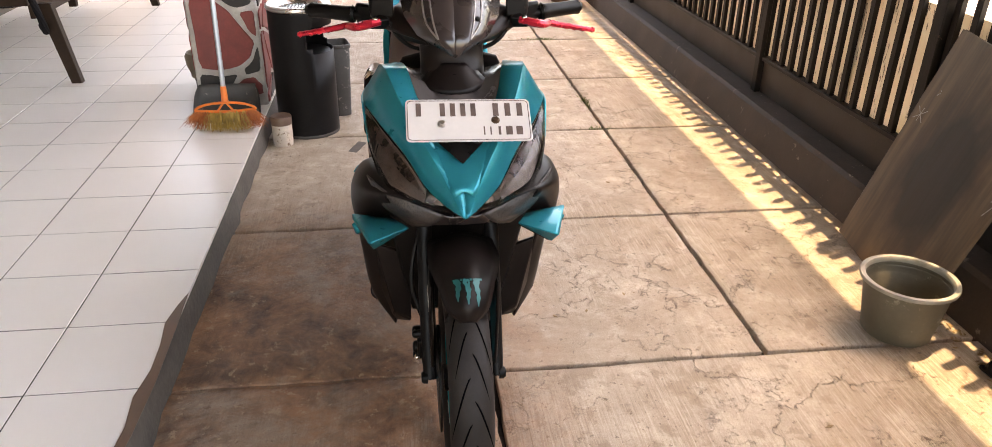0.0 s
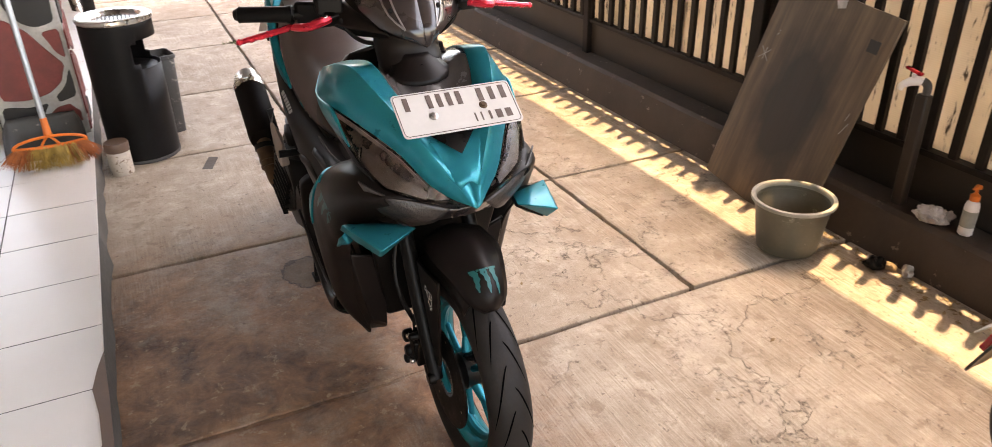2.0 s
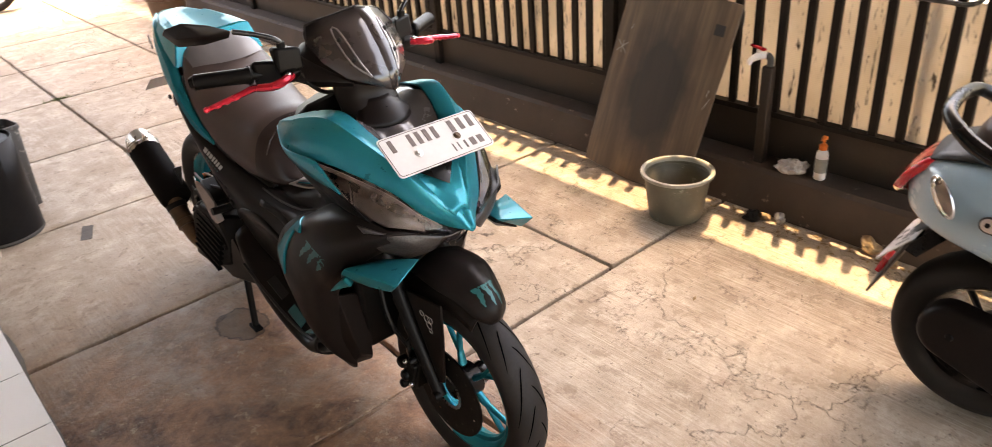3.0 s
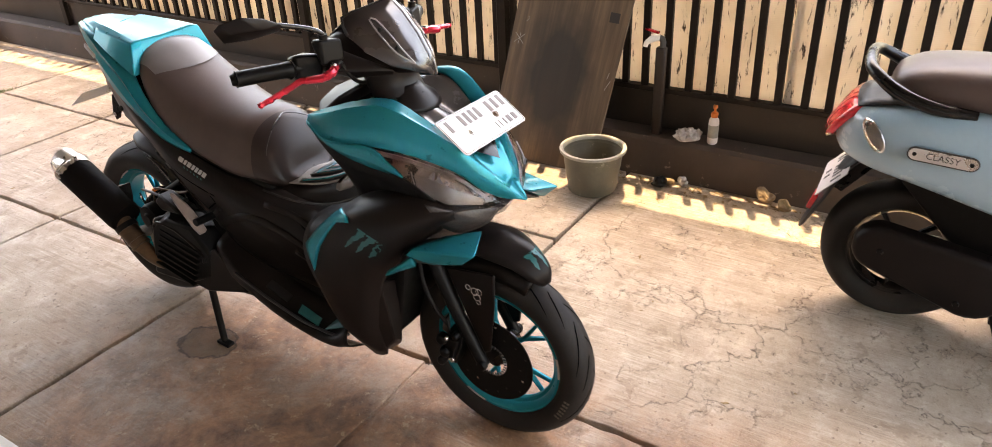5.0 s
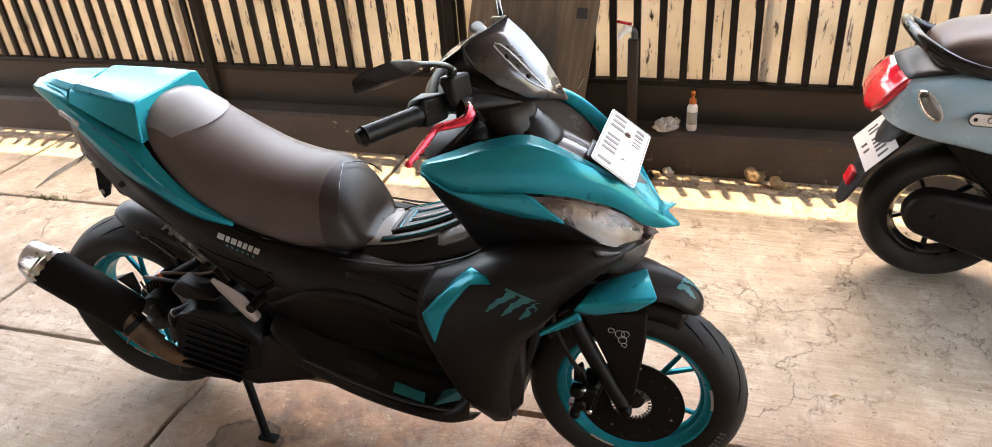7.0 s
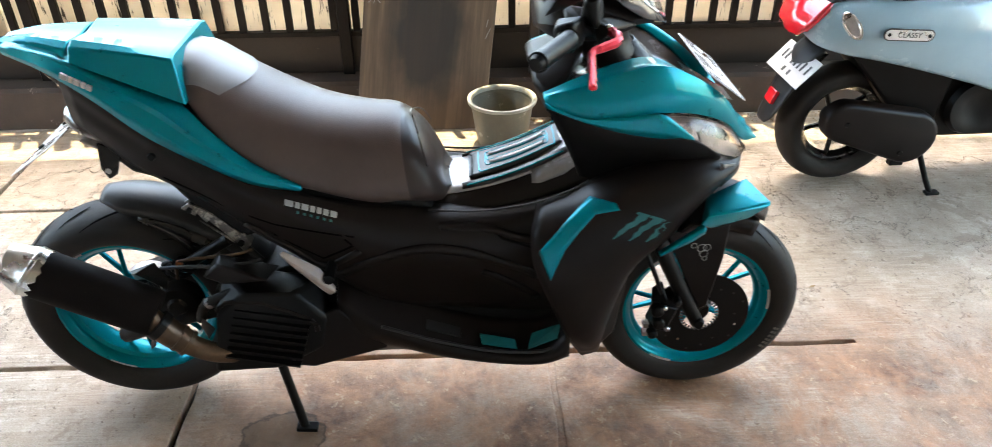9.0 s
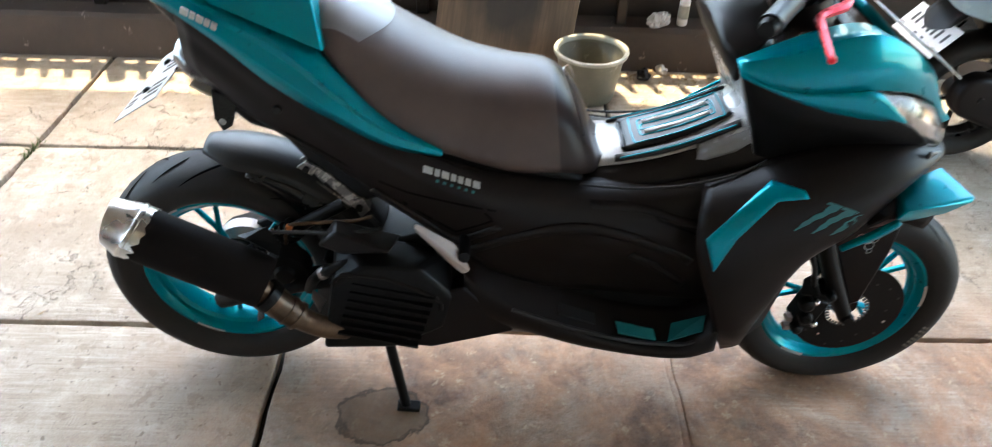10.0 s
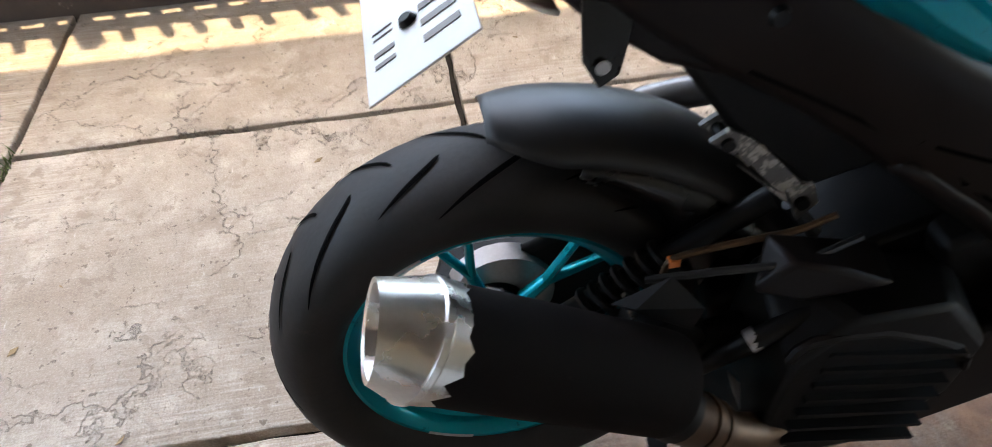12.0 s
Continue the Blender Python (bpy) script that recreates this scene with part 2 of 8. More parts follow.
RUBBER = surface("tyre_rubber", (0.019, 0.0155, 0.014), 0.62, vary=0.3, coarse=9, fine=150, bump=0.3, depth=0.0008, worn=(0.030, 0.023, 0.018), wear=0.66, spec=0.2)
# near-black that paints in the shade of cuts, gaps and vents; also on the lock
GROOVE = surface("recess_black", (0.002, 0.0017, 0.0016), 0.9, vary=0.3, spec=0.02)
IRON = surface("dark_iron", (0.0040, 0.0032, 0.0029), 0.45, vary=0.35, coarse=20, fine=160, bump=0.3, worn=(0.022, 0.015, 0.011), wear=0.66, spec=0.14)
DECAL = surface("teal_vinyl_decal", (0.0, 0.085, 0.085), 0.45, vary=0.2, coarse=30, fine=200, bump=0.05)
# smooth pad vinyl; part of its pale grey is painted-in reflection
PAD_SHEEN = surface("smooth_seat_vinyl_paled_by_sheen", (0.118, 0.099, 0.094), 0.44, vary=0.12, coarse=14, fine=420, bump=0.15, depth=0.0004, spec=0.6)
FRONT_VINYL = surface("smooth_dark_seat_vinyl", (0.030, 0.0190, 0.0165), 0.34, vary=0.15, coarse=12, fine=380, bump=0.12, depth=0.0004, spec=0.22)
SIDE_GREY = surface("satin_mid_grey_plastic", (0.170, 0.154, 0.148), 0.27, vary=0.2, coarse=9, fine=180, bump=0.08, depth=0.0004, spec=0.6)
TUNNEL = surface("satin_silver_grey_plastic", (0.34, 0.315, 0.305), 0.24, vary=0.15, coarse=9, fine=180, bump=0.08, depth=0.0004, spec=0.7)
DASH = surface("brown_grey_satin_plastic", (0.080, 0.066, 0.062), 0.22, vary=0.2, coarse=9, fine=180, bump=0.08, depth=0.0004, spec=0.6)
STEEL = surface("brushed_steel", (0.62, 0.59, 0.56), 0.28, metal=1.0, vary=0.12, coarse=14, fine=260, bump=0.12, depth=0.0004)
BRONZE = surface("heat_stained_steel", (0.090, 0.050, 0.027), 0.42, metal=0.6, vary=0.45, coarse=16, fine=120, bump=0.2)
ALLOY = surface("cast_alloy", (0.34, 0.31, 0.30), 0.42, metal=0.8, vary=0.2, coarse=12, fine=200, bump=0.2)
ROSE = surface("rosy_alloy", (0.25, 0.19, 0.165), 0.5, metal=0.15, vary=0.15, coarse=20, fine=200)
RED = surface("red_anodised", (0.52, 0.018, 0.035), 0.26, metal=0.55, vary=0.15, coarse=25, fine=200, bump=0.05)
PLATE = surface("white_plate", (0.50, 0.455, 0.43), 0.36, vary=0.06, coarse=18, fine=120, bump=0.1)
PLATE_INK = surface("worn_brown_black_figures", (0.095, 0.062, 0.052), 0.5, vary=0.35, coarse=60, fine=200)
INK = surface("black_ink", (0.03, 0.025, 0.025), 0.5, vary=0.2)
PALE_INK = surface("pale_print", (0.34, 0.32, 0.30), 0.5, vary=0.1)
RAIL = surface("brown_black_steel_paint", (0.013, 0.009, 0.007), 0.48, vary=0.4, coarse=9, fine=120, bump=0.35, depth=0.0012, worn=(0.09, 0.055, 0.035), wear=0.66, spec=0.2)
PANEL = surface("brown_steel_panel", (0.026, 0.0165, 0.0105), 0.55, vary=0.35, coarse=4, fine=90, bump=0.3, worn=(0.10, 0.085, 0.07), wear=0.68)
MORTAR = surface("dark_mortar", (0.10, 0.085, 0.072), 0.85, vary=0.35, coarse=8, fine=60, bump=0.7, depth=0.004)
GROUT = surface("grey_grout", (0.055, 0.048, 0.042), 0.85, vary=0.3, coarse=10, fine=80, bump=0.4)
SOIL = surface("dusty_ground", (0.42, 0.37, 0.30), 0.9, vary=0.25, coarse=0.6, fine=20, bump=0.5, depth=0.01)
JOINT = surface("earth_in_joints", (0.015, 0.010, 0.007), 0.95, vary=0.4, coarse=9, fine=90, bump=0.9, depth=0.005)
WALL = surface("cream_wall_paint", (0.16, 0.13, 0.10), 0.8, vary=0.08, coarse=2, fine=60, bump=0.25, depth=0.002)
ROOF = surface("grey_roof_sheet", (0.075, 0.068, 0.062), 0.6, vary=0.15, coarse=2, fine=50)
WOOD = surface("dark_brown_wood", (0.032, 0.018, 0.012), 0.5, vary=0.35, coarse=5, fine=70, bump=0.3, spec=0.15)
CLOTH = surface("black_cloth", (0.012, 0.011, 0.012), 0.9, vary=0.3, coarse=12, fine=260, bump=0.5, spec=0.1)
BIN = surface("black_bin_enamel", (0.009, 0.008, 0.008), 0.42, vary=0.35, coarse=6, fine=110, bump=0.2, worn=(0.07, 0.06, 0.055), wear=0.68, spec=0.12)
BIN_GREY = surface("dusty_grey_plastic", (0.055, 0.050, 0.046), 0.6, vary=0.25, coarse=9, fine=90, bump=0.2, worn=(0.20, 0.175, 0.15), wear=0.6)
DUSTY_CAST = surface("dusty_cast_alloy", (0.13, 0.12, 0.115), 0.5, metal=0.4, vary=0.35, coarse=25, fine=180, bump=0.3, worn=(0.42, 0.38, 0.34), wear=0.52)
BUCKET = surface("grey_green_bucket_plastic", (0.118, 0.105, 0.074), 0.55, vary=0.25, coarse=7, fine=70, bump=0.3, worn=(0.26, 0.24, 0.19), wear=0.6)
RIM_PLASTIC = surface("pale_scuffed_plastic", (0.31, 0.295, 0.25), 0.5, vary=0.2, coarse=16, fine=90, bump=0.3)
ORANGE = surface("orange_plastic", (0.72, 0.17, 0.03), 0.42, vary=0.12, coarse=14, fine=150, bump=0.1)
STRAW = surface("straw", (0.42, 0.27, 0.07), 0.75, vary=0.45, coarse=30, fine=300, bump=0.4)
STRAW_RED = surface("dyed_straw", (0.40, 0.11, 0.03), 0.75, vary=0.4, coarse=30, fine=300, bump=0.4)
TUBE = surface("grey_blue_tube", (0.42, 0.45, 0.48), 0.35, metal=0.5, vary=0.12, coarse=18, fine=200)
STONE_RED, STONE_BLACK = stone_material("red_painted_stone", (0.20, 0.035, 0.030)), stone_material("black_painted_stone", (0.014, 0.012, 0.012))
JOINT_GREY = stone_material("pale_grey_joint", (0.40, 0.37, 0.34))
CAN_BROWN = surface("brown_lid_plastic", (0.13, 0.075, 0.05), 0.5, vary=0.2, coarse=15)
CAN_CREAM = surface("cream_label", (0.55, 0.46, 0.38), 0.55, vary=0.15, coarse=25, worn=(0.16, 0.09, 0.055), wear=0.56)
BLUE = surface("pale_blue_paint", (0.26, 0.37, 0.43), 0.22, vary=0.05, coarse=8, fine=100, bump=0.03, coat=0.8)
RED_LENS = surface("red_lens", (0.55, 0.008, 0.018), 0.12, vary=0.1, coarse=20, fine=120, bump=0.1, coat=0.8)
WHITE_PLASTIC = surface("white_plastic", (0.75, 0.70, 0.66), 0.4, vary=0.08, coarse=20)
FOIL = surface("crumpled_film", (0.46, 0.43, 0.41), 0.25, vary=0.2, coarse=30, fine=80, bump=0.6, depth=0.004)
ROCK = surface("brown_rock", (0.34, 0.23, 0.13), 0.85, vary=0.4, coarse=22, fine=120, bump=0.8, depth=0.004)
DRY_LEAF = surface("dry_leaf", (0.26, 0.17, 0.08), 0.8, vary=0.4, coarse=40)
GRASS = surface("grass_blades", (0.10, 0.13, 0.03), 0.7, vary=0.4, coarse=30)


def lens_material():
    m = Nodes("clear_lens")
    ridge = m.noise(m.coords, 30, 3)
    m.set(color=m.mix(m.ramp(ridge, 0.3, 0.7), (0.40, 0.36, 0.34), (0.62, 0.58, 0.56)), rough=0.03, transmission=1.0, ior=1.25)
    return m.bump(ridge, 0.08, 0.002)


LENS = lens_material()


# ---- mesh helpers ----
from mathutils.bvhtree import BVHTree


def part(name, bm, material, parent=None, label="", sharp=40, bevel=0.0, solid=0.0, scale=1.0, m=None):
    """Links a bmesh as one mesh object, under a thing or a part if a parent is given."""
    if scale != 1.0:
        bmesh.ops.scale(bm, vec=(scale,) * 3, verts=bm.verts)
    mesh = bpy.data.meshes.new(name)
    bm.to_mesh(mesh)
    bm.free()
    for f in mesh.polygons:
        f.use_smooth = True
    mesh.set_sharp_from_angle(angle=radians(sharp))
    for mat in material if isinstance(material, (list, tuple)) else (material,):
        mesh.materials.append(mat)
    ob = new(name, mesh)
    if m is not None:
        ob.matrix_basis = m
    if parent:
        ob.parent = parent
    if solid:
        s = ob.modifiers.new("thickness", "SOLIDIFY")
        s.thickness, s.offset = solid, 0.0
    if bevel:
        b = ob.modifiers.new("edges", "BEVEL")
        b.width, b.segments, b.limit_method, b.angle_limit = bevel, 2, "ANGLE", radians(35)
    if label:
        ob["label"] = label
    return ob


def thing(name, place, label, category, group="", kind=""):
    ob = new(name)
    ob.empty_display_size = 0.1
    ob.matrix_basis = place
    return tagged(ob, label, category, group, kind)


def smooth_rows(p, n):
    """Catmull-Rom samples along the first axis: n steps between each two rows."""
    p = np.asarray(p, float)
    if n <= 1 or len(p) < 3:
        if len(p) == 2 and n > 1:
            return np.stack([p[0] + (p[1] - p[0]) * k / n for k in range(n + 1)])
        return p
    q = np.concatenate([[2 * p[0] - p[1]], p, [2 * p[-1] - p[-2]]])
    out = []
    for i in range(len(p) - 1):
        a, b, c, d = q[i:i + 4]
        for k in range(n):
            t = k / n
            out.append(0.5 * (2 * b + (c - a) * t + (2 * a - 5 * b + 4 * c - d) * t * t + (3 * b - a - 3 * c + d) * t ** 3))
    out.append(p[-1])
    return np.array(out)


def loft(sections, nu=4, nv=4, side=1, closed=False, caps=False, bm=None):
    """A skin over sections (each a row of points), smoothed both ways; side -1 mirrors it in x."""
    g = smooth_rows(np.asarray(sections, float), nu)
    if closed:
        g = np.concatenate([g, g[:, :1]], 1)
    g = np.swapaxes(smooth_rows(np.swapaxes(g, 0, 1), nv), 0, 1)
    if closed:
        g = g[:, :-1]
    bm = bm or bmesh.new()
    rows = [[bm.verts.new((side * q[0], q[1], q[2])) for q in r] for r in g]
    w = len(rows[0])
    for i in range(len(rows) - 1):
        for j in range(w if closed else w - 1):
            k = (j + 1) % w
            loop = (rows[i][j], rows[i + 1][j], rows[i + 1][k], rows[i][k])
            try:
                bm.faces.new(loop if side > 0 else loop[::-1])
            except ValueError:
                pass
    if caps:
        for r in (rows[0], rows[-1]):
            try:
                bm.faces.new(r)
            except ValueError:
                pass
        bmesh.ops.recalc_face_normals(bm, faces=bm.faces)
    return bm


def box(center, size, m=None, bm=None):
    bm = bm or bmesh.new()
    made = bmesh.ops.create_cube(bm, size=1.0)["verts"]
    t = Matrix.Translation(center) @ (m or Matrix()) @ Matrix.Diagonal((*size, 1))
    bmesh.ops.transform(bm, matrix=t, verts=made)
    return bm


def lathe(profile, segments=32, m=None, bm=None, closed=False):
    """Turns a profile of (radius, z) round z."""
    bm = bm or bmesh.new()
    rows = []
    for k in range(segments):
        a = 2 * math.pi * k / segments
        rows.append([bm.verts.new((r * math.cos(a), r * math.sin(a), z)) for r, z in profile])
    n = len(profile)
    for k in range(segments):
        a, b = rows[k], rows[(k + 1) % segments]
        for j in range(n if closed else n - 1):
            i = (j + 1) % n
            bm.faces.new((a[j], b[j], b[i], a[i]))
    if m is not None:
        bmesh.ops.transform(bm, matrix=m, verts=[v for r in rows for v in r])
    bmesh.ops.remove_doubles(bm, verts=[v for r in rows for v in r], dist=1e-6)
    return bm


def tube(points, radius, segments=10, steps=4, bm=None, caps=True):
    """A round bar along a smooth line; radius may be a list."""
    bm = bm or bmesh.new()
    p = smooth_rows(np.asarray(points, float), steps)
    radii = np.interp(np.linspace(0, 1, len(p)), np.linspace(0, 1, len(radius)), radius) if isinstance(radius, (list, tuple)) else [radius] * len(p)
    up = Vector((0.13, 0.21, 1)).normalized()
    rings = []
    for i, q in enumerate(p):
        way = Vector([float(v) for v in p[min(i + 1, len(p) - 1)] - p[max(i - 1, 0)]]).normalized()
        if abs(way.dot(up)) > 0.95:
            up = Vector((1, 0.2, 0.1)).normalized()
        a = way.cross(up).normalized()
        b = way.cross(a).normalized()
        rings.append([bm.verts.new(Vector([float(v) for v in q]) + float(radii[i]) * (math.cos(t) * a + math.sin(t) * b)) for t in (2 * math.pi * k / segments for k in range(segments))])
    for r, s in zip(rings, rings[1:]):
        for k in range(segments):
            bm.faces.new((r[k], r[(k + 1) % segments], s[(k + 1) % segments], s[k]))
    if caps:
        bm.faces.new(rings[0]), bm.faces.new(rings[-1])
    bmesh.ops.recalc_face_normals(bm, faces=bm.faces)
    return bm


def slab_of(points, way, bm=None):
    """A flat or bent polygon given thickness along way."""
    bm = bm or bmesh.new()
    way = Vector(way)
    a = [bm.verts.new(Vector(p)) for p in points]
    b = [bm.verts.new(Vector(p) + way) for p in points]
    n = len(a)
    faces = [bm.faces.new(a), bm.faces.new(b[::-1])] + [bm.faces.new((a[k], b[k], b[(k + 1) % n], a[(k + 1) % n])) for k in range(n)]
    bmesh.ops.recalc_face_normals(bm, faces=faces)
    return bm


def hull(points, bm=None):
    """A faceted solid round some corners."""
    bm = bm or bmesh.new()
    verts = [bm.verts.new(p) for p in points]
    made = bmesh.ops.convex_hull(bm, input=verts)
    inside = list({e for e in made["geom_interior"] + made["geom_unused"] if isinstance(e, bmesh.types.BMVert)})
    bmesh.ops.delete(bm, geom=inside, context="VERTS")
    return bm


def ball(center, size, bm=None, detail=2):
    bm = bm or bmesh.new()
    made = bmesh.ops.create_icosphere(bm, subdivisions=detail, radius=1.0)["verts"]
    bmesh.ops.transform(bm, matrix=Matrix.Translation(center) @ Matrix.Diagonal((*size, 1)), verts=made)
    return bm


def drape(bm, target, side, lift=0.003, scale=1.0, way=None):
    """Lays a decal on a part's flank: moves it along x, or along a slanting way, to the surface."""
    tree = BVHTree.FromPolygons([v.co for v in target.data.vertices], [tuple(f.vertices) for f in target.data.polygons])
    for v in bm.verts:
        if way is None:
            place = tree.ray_cast(Vector((side * 2.0, v.co.y * scale, v.co.z * scale)), Vector((-side, 0, 0)))[0]
            if place is not None:
                v.co.x = place.x / scale + side * lift
            continue
        w = Vector((-side * way[0], way[1], way[2])).normalized()
        start = v.co * scale
        place = tree.ray_cast(start - w * 0.6, w)[0] or tree.find_nearest(start)[0]
        v.co = (place - w * lift * scale) / scale
    return bm


def ribbon(outer, inner, x, steps=6, across=4):
    """A flat ribbon with straight edges between two lines of (y, z) in the plane x."""
    rows = []
    for (a, b), (c, d) in zip(list(zip(outer, inner)), list(zip(outer, inner))[1:]):
        for k in range(steps):
            t = k / steps
            p, q = (np.array(a) * (1 - t) + np.array(c) * t), (np.array(b) * (1 - t) + np.array(d) * t)
            rows.append([(x, *(p + (q - p) * j / across)) for j in range(across + 1)])
    rows.append([(x, *(np.array(outer[-1]) + (np.array(inner[-1]) - np.array(outer[-1])) * j / across)) for j in range(across + 1)])
    return loft(rows, 1, 1)


def patch(outer, inner, steps=5, across=3):
    """A flat ribbon between two lines of (y, z)."""
    rows = [[(0, *a), (0, *b)] for a, b in zip(outer, inner)]
    return loft(rows, steps, across)


ROLL_X = Matrix.Rotation(radians(90), 4, "Y")     # z turned to x


def lettering(name, text, size, material, m, parent, depth=0.0006):
    """Words in the built-in font, as a mesh."""
    curve = bpy.data.curves.new(name, "FONT")
    curve.body, curve.size, curve.extrude, curve.align_x, curve.align_y = text, size, depth, "CENTER", "CENTER"
    ob = new(name, curve)
    bpy.context.view_layer.update()
    mesh = bpy.data.meshes.new_from_object(ob.evaluated_get(bpy.context.evaluated_depsgraph_get()))
    bpy.data.objects.remove(ob)
    mesh.materials.clear()
    mesh.materials.append(material)
    word = new(name, mesh)
    word.parent, word.matrix_basis = parent, m
    return word


# ---- the setting ----
JOINT_X, JOINT_X2, KERB_X, FENCE_X = 0.113, 0.94, -0.80, 1.79
TERRACE_Z = 0.113


def ground():
    bm = bmesh.new()
    bmesh.ops.create_grid(bm, x_segments=8, y_segments=8, size=400)
    bmesh.ops.translate(bm, vec=(0, 0, -0.045), verts=bm.verts)
    tagged(part("ground", bm, SOIL), "dusty pale ground reaching to the horizon", "ground", kind="structure")
    bed = tagged(part("pavement", box((0.41, 1.5, -0.034), (2.46, 14.0, 0.018)), JOINT), "carport floor of concrete slabs with dark earthy joints, stained brown and cracked", "pavement", kind="structure")
    cols_back, cols_front = ((KERB_X, JOINT_X), (JOINT_X, JOINT_X2), (JOINT_X2, 1.64)), ((KERB_X, JOINT_X), (JOINT_X, 1.64))
    rows = (-5.5, -0.86, 0.0, 0.945, 1.96, 2.88, 3.9, 4.85, 5.8, 7.0, 8.4)
    rng = random.Random(4)
    for y0, y1 in zip(rows, rows[1:]):
        for x0, x1 in (((KERB_X, 1.64),) if y1 < 0 else cols_front if y1 <= 0 else cols_back):
            g = 0.0085 if y1 >= 0 else 0.0
            bm = bmesh.new()
            nx, ny = 14, 18
            rows_v = []
            for j in range(ny + 1):
                line = []
                for i in range(nx + 1):
                    x = x0 + g + (x1 - x0 - 2 * g) * i / nx
                    y = y0 + (g if abs(y0 + 0.86) > 0.01 else 0) + (y1 - y0 - (2 * g if abs(y0 + 0.86) > 0.01 else g)) * j / ny
                    if i in (0, nx):
                        x += rng.uniform(-0.0032, 0.0032)
                    if j in (0, ny) and abs(y + 0.86) > 0.02:
                        y += rng.uniform(-0.0032, 0.0032)
                    line.append(bm.verts.new((x, y, 0.0)))
                rows_v.append(line)
            for j in range(ny):
                for i in range(nx):
                    bm.faces.new((rows_v[j][i], rows_v[j][i + 1], rows_v[j + 1][i + 1], rows_v[j + 1][i]))
            rim = [e for e in bm.edges if e.is_boundary]
            low = bmesh.ops.extrude_edge_only(bm, edges=rim)["geom"]
            verts = [v for v in low if isinstance(v, bmesh.types.BMVert)]
            bmesh.ops.translate(bm, vec=(0, 0, -0.026), verts=verts)
            bmesh.ops.bevel(bm, geom=[e for e in rim if e.is_valid and all(v.co.y > -0.87 for v in e.verts) and not all(abs(v.co.y + 0.86) < 0.012 for v in e.verts)], offset=0.004, segments=2, profile=0.5, affect="EDGES")
            part("slab", bm, CONCRETE, bed, sharp=60)


def joint_fill():
    """Old mortar that nearly fills the joint beside the terrace slabs."""
    rng = random.Random(17)
    rows = []
    for i in range(41):
        x = -0.775 + 0.875 * i / 40
        top = -0.0035 + rng.uniform(-0.0015, 0.0012)
        rows.append([(x, -0.012, top - 0.003), (x, -0.004, top), (x, 0.004, top), (x, 0.012, top - 0.003)])
    tagged(part("joint_mortar", loft(rows, 1, 1), CONCRETE, sharp=60), "worn mortar filling a joint between two slabs", "trim", kind="structure")


def terrace():
    """The raised tiled floor with its rough mortar edge."""
    base = tagged(part("floor", box((-1.90, 1.5, 0.05575), (2.22, 14.0, 0.1115)), GROUT), "raised terrace floor of white glazed square tiles", "floor", kind="structure")
    rng = random.Random(8)
    bm = bmesh.new()
    n = 150
    rows = []
    for i in range(n + 1):
        y = -5.5 + 14.0 * i / n
        w = rng.uniform(-0.006, 0.006) + (0.012 if rng.random() < 0.06 else 0)
        rows.append([(-0.800, y, 0.103), (-0.794 + w, y, 0.106), (-0.778 + w, y, 0.100), (-0.771 + w, y, 0.06), (-0.764 + w, y, -0.02)])
    edge = part("kerb", loft(rows, 1, 1), MORTAR, base, "dark crumbling mortar edge of the terrace", sharp=70)
    edge.data.materials[0] = MORTAR
    chips = slab_of([(-0.796, -0.40, 0.1150), (-0.776, -0.43, 0.1150), (-0.764, -0.30, 0.1150), (-0.760, -0.10, 0.1150), (-0.766, 0.13, 0.1150), (-0.774, 0.33, 0.1150), (-0.790, 0.26, 0.1150), (-0.804, 0.17, 0.1150), (-0.790, 0.06, 0.1150), (-0.786, -0.05, 0.1150), (-0.800, -0.16, 0.1150), (-0.788, -0.27, 0.1150)], (0, 0, 0.0018))
    part("broken_edge", chips, CAN_BROWN, base, "broken brown edge of the terrace", sharp=70)
    step = 0.2985
    tile = bmesh.new()
    half = step / 2 - 0.0020
    box((0, 0, 0.0035), (2 * half, 2 * half, 0.011), bm=tile)
    bmesh.ops.bevel(tile, geom=[e for e in tile.edges if all(v.co.z > 0 for v in e.verts)], offset=0.0012, segments=1, profile=0.5, affect="EDGES")
    first = part("tile", tile, TILE, base)
    first.location = (-0.774 - step / 2, -2.657, 0.104)
    for i in range(8):
        for j in range(38):
            if i or j:
                t = new("tile", first.data)
                t.parent = base
                t.location = (-0.774 - step * (i + 0.5), -2.657 + step * j, 0.104 + rng.uniform(-0.0006, 0.0006))


def kerb_wall():
    """The low plastered plinth under the fence."""
    rows = []
    rng = random.Random(2)
    for i in range(61):
        y = -5.5 + 14 * i / 60
        w = rng.uniform(-0.003, 0.003)
        rows.append([(1.615 + w, y, -0.03), (1.622 + w, y, 0.04), (1.655 + w, y, 0.150), (1.672 + w, y, 0.165), (1.80, y, 0.168), (1.92, y, 0.168), (1.95, y, -0.03)])
    tagged(part("wall_east", loft(rows, 1, 1), PLASTER, sharp=30), "low brown plastered plinth, chipped, under the fence", "wall", kind="structure")


